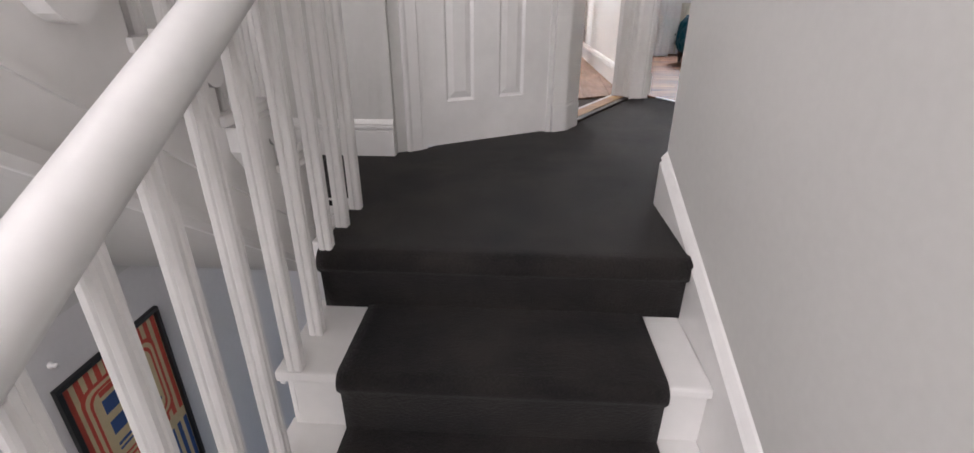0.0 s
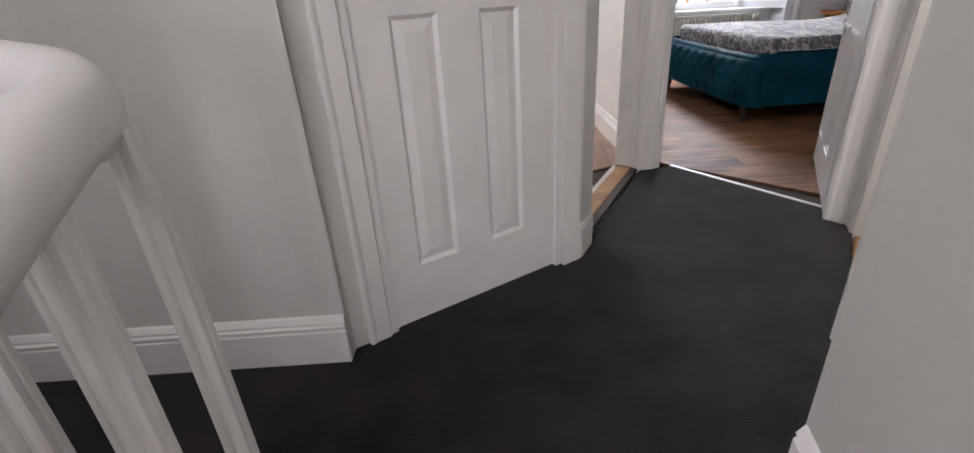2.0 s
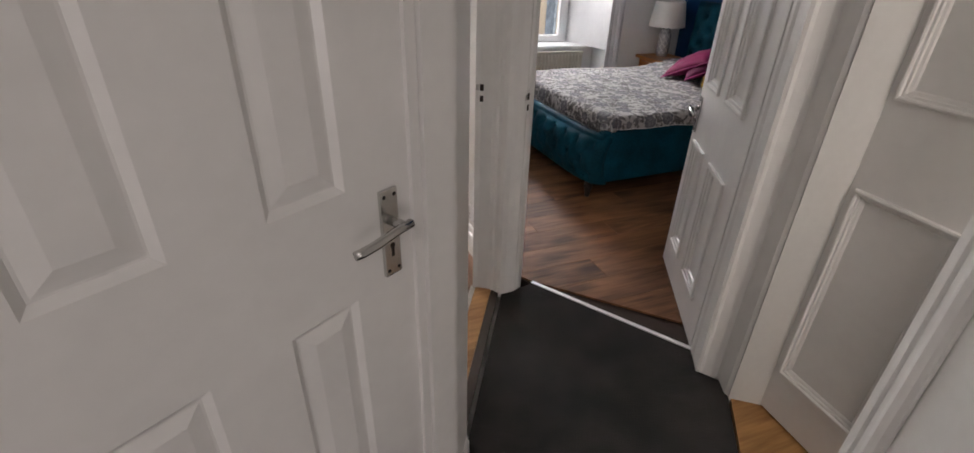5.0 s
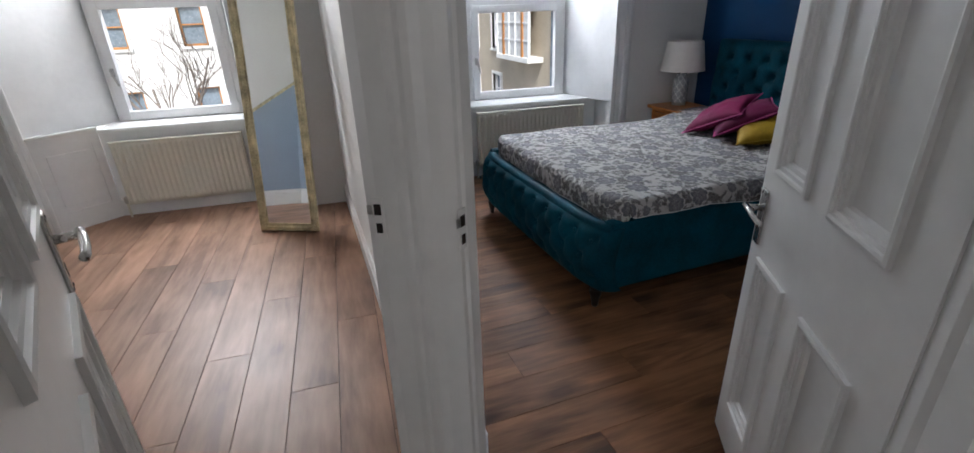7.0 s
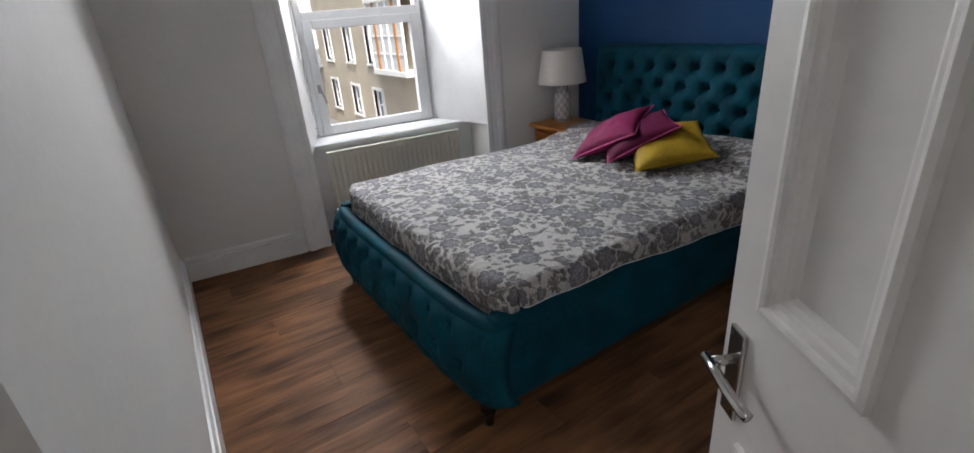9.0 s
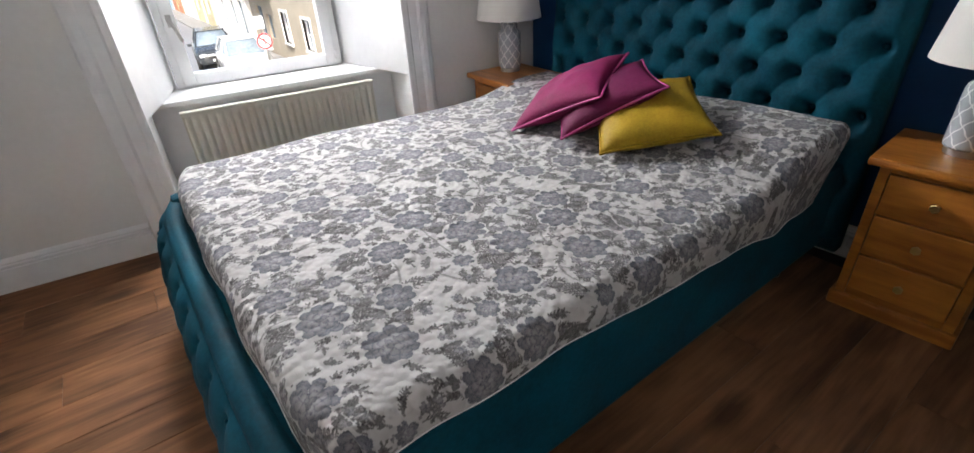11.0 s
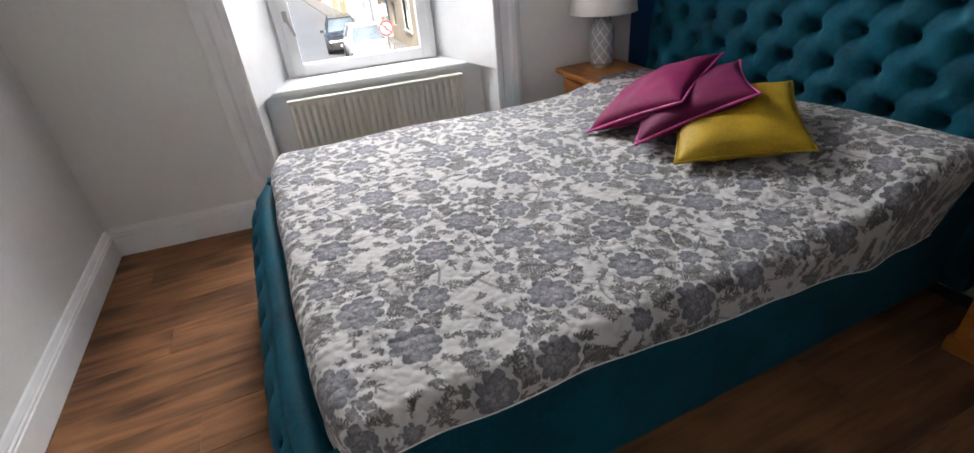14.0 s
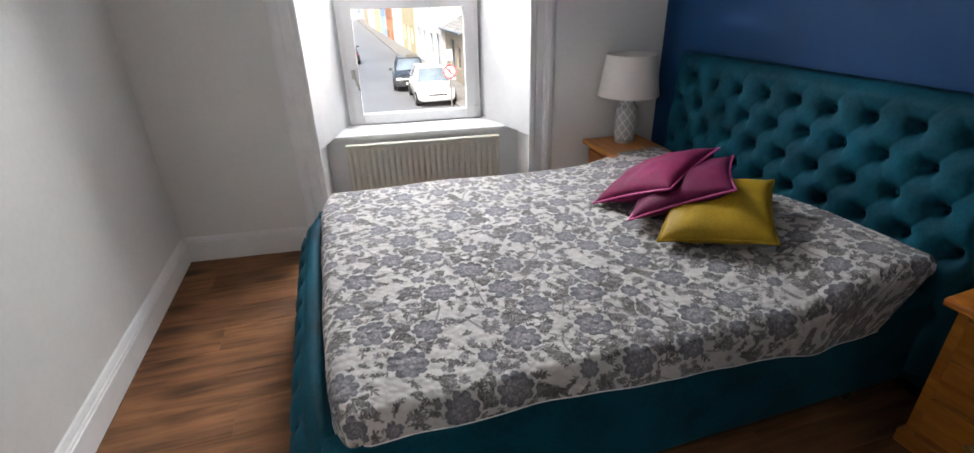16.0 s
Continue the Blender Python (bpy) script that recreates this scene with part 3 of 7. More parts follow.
# ---- skirtings, architraves, linings ----
skirting((-0.19, 2.245), (-1.3, 2.245), 1)
skirting((1.27, 6.61), (1.27, 3.85), 1, 1.0, GLOSS_COOL)
skirting(front(0.70, 0), front(0.0, 0), 1, 1.0, GLOSS_COOL)
skirting(front(3.02, 0), front(2.28, 0), 1, 1.0, GLOSS_COOL)
skirting((4.468, 3.02), (4.232, 6.36), 1, 0.92, GLOSS_COOL)
skirting((4.46, 3.018), (1.84, 3.115), -1, 1.0, GLOSS_COOL)
skirting((1.12, 3.86), (1.12, 6.64), 1)
skirting((-0.125, 4.80), (0.40, 3.51), 1)
skirting((-1.06, 4.80), (-0.125, 4.80), 1)
skirting((-1.08, 6.86), (-1.08, 4.82), 1)
skirting((1.245, 2.205), (0.815, 1.745), 1, 1.1)
architrave(K0, K1, 0.135, 0.835, 2.0, -1, 0.072, right=False, prof=ARCH_PLAIN)
door_lining(K0, K1, 0.135, 0.835, 2.0, 0.11, stop=0.55)
door_lining(M0, M1, 0.135, 1.131, 2.06, 0.12, stop=0.4, right=False)
architrave(E0, D0, 0.03, 0.735, 2.06, 1, 0.085, right=False)
ob = part("trim", boxes((0.03, 0.054, -0.118, 0.004, 0, 2.036), (0.03, 0.735, -0.118, 0.004, 2.036, 2.06)), GLOSS)
ob.matrix_basis = seg(E0, D0)[0]
tagged(ob, "white gloss painted door lining", "door frame", kind="structure")
# smooth bullnosed post between the cupboard and the living room doorway, with a plinth at its foot
def post_outline(out):
    dk, dm = (Vector(K1) - Vector(K0)).normalized(), (Vector(M1) - Vector(M0)).normalized()
    nk, nm = Vector((dk.y, -dk.x)), Vector((dm.y, -dm.x))
    ring = [Vector(K0) + dk * 0.838 + nk * out]
    a0, a1, r_ = math.atan2(nk.y, nk.x), math.atan2(nm.y, nm.x), 0.045
    centre = Vector(K1) + (-(nk + nm).normalized()) * (r_ / math.cos((a1 - a0) / 2))
    ring += [centre + Vector((math.cos(a), math.sin(a))) * (r_ + out) for a in np.linspace(a0, a1, 9)]
    ring += [Vector(M0) + dm * 0.131 + nm * out, Vector(M0) + dm * 0.131 - nm * 0.03, centre - nk * 0.01, Vector(K0) + dk * 0.838 - nk * 0.03]
    return [(p.x, p.y) for p in ring]


tagged(part("trim_post", prism(bmesh.new(), post_outline(0.012), 0.0, TOP), GLOSS), "smooth white gloss painted rounded post beside the cupboard door", "trim", kind="structure")
bm = prism(bmesh.new(), post_outline(0.021), 0.0, 0.125)
prism(bm, post_outline(0.017), 0.125, 0.140)
tagged(part("trim_plinth", bm, GLOSS), "white painted plinth at the foot of the rounded post", "trim", kind="structure")
# raked skirting beside the stairs
bm = bmesh.new()
rake = [(-0.020, -0.02), (-0.020, 0.150), (-0.012, 0.158), (-0.018, 0.166), (-0.006, 0.182), (0, 0.186), (0, -0.02)]
sweep(bm, rake, [((0.815, y, z), (1, 0, 0), (0, 0, 1)) for y, z in ((-1.0, -1.105), (0.879, -0.352), (1.742, -0.006))])
for v in bm.verts:
    if v.co.y < 1.0 and v.co.z < (-0.36 if v.co.y > 0 else -1.11):
        v.co.z -= 0.40
tagged(part("baseboard_stairs", bm, GLOSS), "white painted raked skirting board beside the stairs", "skirting", kind="structure")


# ---- window recesses ----
def on_front(ob):
    ob.matrix_basis = FRONT_M @ ob.matrix_basis
    return ob


def wedge(u0, u1, n0, n1, flip, z0, z1, name, label):
    """A splayed reveal, thin at the room side."""
    pts = [(u0, n0), (u1, n1), (u0, n1)] if not flip else [(u1, n0), (u1, n1), (u0, n1)]
    return tagged(on_front(part(name, prism(bmesh.new(), pts, z0, z1), GLOSS_COOL)), label, "window reveal", kind="structure")


def casement(name, u0, u1, z0, z1, n, sill, mid, label):
    """A white plastic window: outer frame, a lower opening sash with a handle, an upper fixed pane."""
    w = thing(name, FRONT_M @ Matrix.Translation((u0, n, z0)), label, "window", kind="structure")
    wd, ht = u1 - u0, z1 - z0
    part("window_frame", boxes((0, 0.045, 0, 0.07, 0, ht), (wd - 0.045, wd, 0, 0.07, 0, ht), (0.045, wd - 0.045, 0, 0.07, 0, 0.035), (0.045, wd - 0.045, 0, 0.07, ht - 0.05, ht), (0.045, wd - 0.045, 0, 0.07, mid - 0.01, mid + 0.06), bevel=0.004), UPVC, w)
    s = (0.035, wd - 0.035, 0.02, mid + 0.005)
    f = 0.062
    sash = part("sash", boxes((s[0], s[0] + f, -0.018, 0.05, s[2], s[3]), (s[1] - f, s[1], -0.018, 0.05, s[2], s[3]), (s[0] + f, s[1] - f, -0.018, 0.05, s[2], s[2] + f), (s[0] + f, s[1] - f, -0.018, 0.05, s[3] - f, s[3]), bevel=0.005), UPVC, w, "white opening sash")
    p = part("pane", boxes((s[0] + f - 0.006, s[1] - f + 0.006, 0.014, 0.020, s[2] + f - 0.006, s[3] - f + 0.006)), GLASS, w)
    p.visible_shadow = False
    p = part("pane", boxes((0.04, wd - 0.04, 0.03, 0.036, mid + 0.055, ht - 0.045)), GLASS, w)
    p.visible_shadow = False
    bm = boxes((s[0] + 0.018, s[0] + 0.044, -0.030, -0.016, mid * 0.40, mid * 0.40 + 0.06), bevel=0.004)
    tube(bm, [(s[0] + 0.031, -0.028, mid * 0.42 + 0.03), (s[0] + 0.031, -0.052, mid * 0.42 + 0.03), (s[0] + 0.05, -0.056, mid * 0.42 - 0.04), (s[0] + 0.062, -0.054, mid * 0.42 - 0.085)], 0.0085, 8)
    part("window_handle", bm, STEEL, sash, "grey lever window handle", smooth=False)
    for z in (s[2] + 0.03, s[3] - 0.05):
        part("window_hinge", boxes((s[1] - 0.004, s[1] + 0.014, -0.024, -0.004, z, z + 0.05), bevel=0.003), UPVC, w)
    return w


casement("window_1", 1.005, 1.915, 0.618, 2.24, 0.56, 0.62, 0.80, "white plastic framed bedroom window over a deep sill")
casement("window_2", -1.82, -0.90, 0.668, 2.24, 0.56, 0.67, 0.87, "white plastic framed living room window over a radiator")
for rec, win, zs, tagname in ((REC_B, (1.0, 1.92), 0.605, "bedroom"), (REC_L, (-1.825, -0.895), 0.655, "living room")):
    wedge(rec[0], win[0], 0.0, 0.62, False, zs + 0.02, 2.3, "trim_reveal", "white painted splayed window reveal in the " + tagname)
    wedge(win[1], rec[1], 0.0, 0.62, True, zs + 0.02, 2.3, "trim_reveal", "white painted splayed window reveal in the " + tagname)
    lo, hi = (rec if tagname == "bedroom" else (-1.875, -0.86))
    on_front(tagged(part("wall_under_window", boxes((lo, hi, 0.29, 0.60, 0, zs)), GLOSS_COOL), "white painted panel under the window", "wall", kind="structure"))
    on_front(tagged(part("window_sill", boxes((lo + 0.001, hi - 0.001, 0.265, 0.615, zs, zs + 0.022), bevel=0.004), GLOSS_COOL), "white painted window board with a worn front edge", "window sill", kind="structure"))
    on_front(tagged(part("trim_lintel", boxes((win[0], win[1], 0.005, 0.615, 2.235, 2.3)), GLOSS_COOL), "white painted window head", "trim", kind="structure"))
    on_front(tagged(part("trim_window_skirt", boxes((lo, hi, 0.272, 0.29, 0, 0.13), bevel=0.003), GLOSS_COOL), "white skirting under the window", "skirting", kind="structure"))
architrave(front(0, 0), front(3, 0), 0.86, 2.12, 2.3, -1, 0.15, GLOSS_COOL)
architrave(front(-2.5, 0), front(0, 0), 0.32, 1.94, 2.3, -1, 0.15, GLOSS_COOL)
# splayed shutter boxes of the living room recess, with sunk panels
for side in (0, 1):
    a, b = ((-2.18, 0.0), (-1.875, 0.285)) if side == 0 else ((-0.86, 0.285), (-0.56, 0.0))
    pa, pb = Vector(front(*a)), Vector(front(*b))
    m, ln = seg(pa, pb)
    bm = boxes((0, 0.055, 0, 0.03, 0, 0.68), (ln - 0.055, ln, 0, 0.03, 0, 0.68), (0.055, ln - 0.055, 0, 0.03, 0, 0.14), (0.055, ln - 0.055, 0, 0.03, 0.60, 0.68), (0.055, ln - 0.055, 0.012, 0.03, 0.14, 0.60))
    box(bm, 0.075, ln - 0.075, 0.004, 0.014, 0.18, 0.555, bevel=0.004)
    box(bm, -0.004, ln + 0.004, -0.012, 0.03, 0.68, 0.70, bevel=0.004)
    ob = part("trim_shutter_box", bm, GLOSS_COOL)
    ob.matrix_basis = m
    tagged(ob, "white painted panelled splay beside the living room window", "panelling", kind="structure")


def radiator(name, m, wide, z0, z1, label, flutes):
    """A pressed steel panel radiator, x along the wall, its back at y = 0, facing -y."""
    r = thing(name, m, label, "radiator")
    bm = bmesh.new()
    n = flutes * 8
    prof = []
    for i in range(n + 1):
        x = wide * i / n
        ph = (i % 8) / 8
        prof.append((x, -0.055 - 0.010 * (0.5 - 0.5 * math.cos(2 * math.pi * ph)) ** 0.7 if 0.01 < x / wide < 0.99 else -0.050))
    zs = [(z0, 0.012), (z0 + 0.012, 0.004), (z0 + 0.035, 0), (z1 - 0.035, 0), (z1 - 0.012, 0.004), (z1, 0.012)]
    rows = []
    for k, (z, off) in enumerate(zs):
        flat = k in (0, 1, 4, 5)
        rows.append([bm.verts.new((x, (-0.055 if flat else y) + off, z)) for x, y in prof])
    for p, q in zip(rows, rows[1:]):
        for i in range(n):
            bm.faces.new((p[i], p[i + 1], q[i + 1], q[i]))
    back = [[bm.verts.new((x, -0.02, z)) for x in (0, wide)] for z in (z0, z1)]
    bm.faces.new((back[0][0], back[1][0], back[1][1], back[0][1]))
    bm.faces.new([rows[-1][0], *[v for v in rows[-1][1:]], back[1][1], back[1][0]])
    bm.faces.new([back[0][0], back[0][1], *reversed(rows[0])])
    bm.faces.new([back[0][0], *[r_[0] for r_ in rows], back[1][0]])
    bm.faces.new([*[r_[-1] for r_ in reversed(rows)], back[0][1], back[1][1]])
    part("panel", bm, ENAMEL, r)
    part("top_cap", boxes((-0.004, wide + 0.004, -0.064, -0.016, z1 - 0.002, z1 + 0.006), bevel=0.002), ENAMEL, r)
    for x in (0.12, wide - 0.12):
        part("bracket", boxes((x - 0.015, x + 0.015, -0.021, 0.0, z0 + 0.05, z1 - 0.05)), ENAMEL, r)
    bm = bmesh.new()
    tube(bm, [(-0.012, -0.04, 0.0), (-0.012, -0.04, z0 + 0.01), (0.004, -0.04, z0 + 0.03)], 0.009, 8)
    part("pipe", bm, ENAMEL, r)
    bm = bmesh.new()
    lathe(bm, [(0.014, 0), (0.017, 0.012), (0.017, 0.045), (0.012, 0.055)], 14, Matrix.Translation((-0.012, -0.04, z0 + 0.012)))
    part("valve", bm, STEEL, r, "metal radiator valve")
    bm = bmesh.new()
    tube(bm, [(wide + 0.012, -0.04, 0.0), (wide + 0.012, -0.04, z0 + 0.03), (wide - 0.004, -0.04, z0 + 0.035)], 0.008, 8)
    part("pipe", bm, ENAMEL, r)
    return r


radiator("radiator", FRONT_M @ Matrix.Translation((0.985, 0.265, 0)), 0.99, 0.10, 0.575, "cream enamelled panel radiator under the bedroom window", 26)
radiator("radiator", FRONT_M @ Matrix.Translation((-1.80, 0.265, 0)), 0.90, 0.10, 0.585, "cream enamelled panel radiator under the living room window", 24)

# ---- doors ----
CUP_M = Matrix.Translation((-0.087, 2.349, 0.008)) @ Matrix.Rotation(radians(31.8), 4, "Z") @ Matrix.Translation((0.002, 0.022, 0))
cupboard = panel_door("door_1", CUP_M, 0.688, 1.975, 0.036, [(0.115, 0.268), (0.386, 0.535)], [(0.185, 0.915), (1.115, 1.70), (1.78, 1.90)], "closed white moulded six-panel cupboard door", mould=0.018, recess=0.009)
lever_handle(cupboard, 0.612, 1.040, -0.018, -1, low=0.115, high=0.06)
for z in (0.25, 1.75):
    hinge(cupboard, 0.0, -0.021, z)
PERIOD = [(0.16, 0.71), (0.962, 1.88)]
bed_door = panel_door("door_2", Matrix.Translation((1.742, 3.062, 0.006)) @ Matrix.Rotation(radians(60.0), 4, "Z") @ Matrix.Translation((0, -0.02, 0)), 0.74, 2.02, 0.042, [(0.12, 0.355), (0.46, 0.662)], PERIOD, "open white four-panel bedroom door with a chrome handle", raised=False, mould=0.046, recess=0.015)
for face, way in ((0.021, -1), (-0.021, -1)):
    lever_handle(bed_door, 0.697, 0.85, face, way, low=0.11, high=0.055)
part("latch_plate", boxes((0.74, 0.7415, -0.012, 0.012, 0.76, 0.92)), STEEL, bed_door, "steel latch plate")
liv_door = panel_door("door_3", Matrix.Translation((0.640, 3.035, 0.008)) @ Matrix.Rotation(radians(109.5), 4, "Z") @ Matrix.Translation((0, -0.02, 0)), 0.80, 2.02, 0.042, [(0.10, 0.35), (0.45, 0.70)], [(0.16, 0.94), (1.10, 1.88)], "open white four-panel living room door with a chrome handle", raised=False, mould=0.046, recess=0.015)
for face, way in ((0.021, -1), (-0.021, -1)):
    lever_handle(liv_door, 0.745, 1.03, face, way, low=0.11, high=0.055)
side_door = panel_door("door_4", Matrix.Translation((1.780, 2.758, 0.006)) @ Matrix.Rotation(radians(-94), 4, "Z") @ Matrix.Translation((0, 0.022, 0)), 0.70, 2.02, 0.042, [(0.055, 0.345), (0.405, 0.645)], [(0.185, 0.90), (1.155, 1.88)], "white four-panel door standing ajar beside the bedroom doorway", raised=False, mould=0.03, recess=0.012)
lever_handle(side_door, 0.65, 1.02, 0.021, -1)


def strike(m, label):
    s = thing("strike_plate", m, label, "strike plate")
    part("plate", boxes((-0.014, 0.014, -0.003, 0.0, -0.05, 0.05)), GLOSS, s)
    part("latch_hole", boxes((-0.008, 0.008, -0.0045, -0.0032, 0.008, 0.034)), MORTISE, s)
    part("bolt_hole", boxes((-0.007, 0.007, -0.0045, -0.0032, -0.036, -0.012)), MORTISE, s)
    part("lip", boxes((-0.024, -0.012, -0.0055, -0.003, 0.010, 0.032)), STEEL, s, "bare metal latch lip")
    return s


strike(Matrix.Translation((1.024, 3.760, 0.976)) @ Matrix.Rotation(radians(-29), 4, "Z"), "painted-over strike plate in the living room door jamb")
strike(Matrix.Translation((1.196, 3.690, 0.945)) @ Matrix.Rotation(radians(38), 4, "Z"), "painted-over strike plate in the bedroom door jamb")

# ---- stairs ----
RISE, GOING = 0.185, 0.278
STEPS = 9
stairs = thing("staircase", Matrix.Identity(4), "white painted staircase with a charcoal carpet runner", "staircase", kind="structure")
for k in range(1, STEPS + 1):
    z, y1 = -RISE * k, 1.35 - GOING * (k - 1) + 0.02
    y0 = y1 - GOING
    bm = boxes((-0.235, 0.794, y0 - 0.025, y1 + 0.02, z - 0.03, z), bevel=0.008)
    part("tread", bm, GLOSS, stairs)
    part("riser", boxes((-0.205, 0.794, y0 + 0.0, y0 + 0.018, z - RISE, z - 0.03)), GLOSS, stairs)
part("riser", boxes((-0.205, 0.794, 1.37, 1.388, -RISE, -0.02)), GLOSS, stairs)
# cut string at the open side, with a small moulding under each tread end
for k in range(1, STEPS + 1):
    z, y1 = -RISE * k, 1.37 - GOING * (k - 1)
    part("string_piece", boxes((-0.218, -0.206, y1 - GOING, y1 + 0.018, z - RISE - 0.16, z - 0.03)), GLOSS, stairs)
    part("tread_moulding", boxes((-0.232, -0.218, y1 - GOING - 0.012, y1, z - 0.048, z - 0.03), bevel=0.004), GLOSS, stairs)


def runner(bm, x0, x1, y_back, y_nose, z, drop, r=0.028, th=0.010, wave=0.0):
    """Carpet over one tread: flat, round the nosing and down the riser."""
    prof = [(y_back, z + th)]
    for i in range(9):
        a = math.pi / 2 + math.pi * 0.62 * i / 8
        prof.append((y_nose + r + (r + th) * math.cos(a), z - r + (r + th) * math.sin(a) * 1.0))
    prof += [(y_nose + 0.012, z - 0.06), (y_nose + 0.015, z - drop)]
    nx = 24
    grid = []
    for i in range(nx + 1):
        t = i / nx
        x = x0 + (x1 - x0) * t
        grid.append([bm.verts.new((x, y, zz)) for y, zz in prof])
    for a, b in zip(grid, grid[1:]):
        for j in range(len(prof) - 1):
            bm.faces.new((a[j], b[j], b[j + 1], a[j + 1]))
    for g in (grid[0], grid[-1]):
        low = [bm.verts.new((v.co.x, v.co.y + 0.012, v.co.z - 0.012)) for v in g]
        for j in range(len(g) - 1):
            bm.faces.new((g[j], g[j + 1], low[j + 1], low[j]))
    return bm


bm = runner(bmesh.new(), -0.207, 0.812, 1.374, 1.335, -0.010, 0.176, 0.03)
part("top_step_carpet", bm, CARPET, stairs, "charcoal carpet rolled over the landing edge", smooth=True)
for k in range(1, STEPS + 1):
    z, y1 = -RISE * k, 1.35 - GOING * (k - 1) + 0.02
    bm = runner(bmesh.new(), -0.080, 0.690, y1 + 0.015, y1 - GOING - 0.035, z, RISE, 0.022)
    part("stair_runner", bm, CARPET, stairs, "charcoal carpet runner over a white tread", smooth=True)

# ---- banister ----
RAIL = [(-1.0, -0.62), (0.0, 0.0), (0.49, 0.275), (0.72, 0.40), (1.10, 0.605), (1.40, 0.765), (1.54, 0.830), (1.66, 0.850)]


def rail_at(y):
    return float(np.interp(y, [p[0] for p in RAIL], [p[1] for p in RAIL]))


banister = thing("banister", Matrix.Identity(4), "white gloss painted banister with a thick rounded handrail", "banister", kind="structure")
prof = [(-0.022, 0), (-0.024, 0.010), (-0.034, 0.018), (-0.037, 0.042), (-0.031, 0.066), (-0.016, 0.079), (0, 0.082), (0.016, 0.079), (0.031, 0.066), (0.037, 0.042), (0.034, 0.018), (0.024, 0.010), (0.022, 0)]
frames = []
path = [(-0.17, y, rail_at(y)) for y in np.linspace(-1.0, 1.545, 40)]
cx, cy, rad = -0.285, 1.545, 0.115
path += [(cx + rad * math.cos(a), cy + rad * math.sin(a), rail_at(1.545) + 0.0045 * i) for i, a in enumerate(np.linspace(0.15, math.pi * 0.95, 14))]
path += [(-0.40, 1.545 - d, rail_at(1.545) + 0.06 + d * 0.84) for d in np.linspace(0.08, 2.2, 10)]
pts = [Vector(p) for p in path]
for i, p in enumerate(pts):
    d = (pts[min(i + 1, len(pts) - 1)] - pts[max(i - 1, 0)]).normalized()
    a = d.cross(Vector((0, 0, 1))).normalized()
    frames.append((p, a, a.cross(d)))
part("handrail", sweep(bmesh.new(), prof, frames), GLOSS, banister, "thick rounded white handrail", smooth=True)


def baluster_mesh(h0, h1):
    bm = bmesh.new()
    w, d, g = 0.0185, 0.0165, 0.0045
    ring = [(-w, -d + g), (-w, -0.003), (-w + 0.003, 0.0), (-w, 0.003), (-w, d - g), (-w + g, d), (-0.004, d), (0, d - 0.003), (0.004, d), (w - g, d), (w, d - g), (w, 0.003), (w - 0.003, 0), (w, -0.003), (w, -d + g), (w - g, -d), (0.004, -d), (0, -d + 0.003), (-0.004, -d), (-w + g, -d)]
    return sweep(bm, ring, [((0, 0, h0), (1, 0, 0), (0, 1, 0)), ((0, 0, h1), (1, 0, 0), (0, 1, 0))])


y = 1.643
while y > -0.9:
    step = 0 if y > 1.352 else 1 + int((1.345 - y) / GOING)
    ob = part("baluster", baluster_mesh(-RISE * step - (0.02 if step == 0 else 0), rail_at(min(y, 1.60)) + 0.012), GLOSS, banister)
    ob.location = (-0.186, y, 0)
    y -= 0.139
# edge nosing of the landing along the well
part("landing_nosing", boxes((-0.235, -0.207, 1.38, 1.715, -0.05, 0.006), (-0.38, -0.207, 1.702, 1.722, -0.05, 0.004), bevel=0.006), GLOSS, banister, "white painted nosing along the stairwell edge")

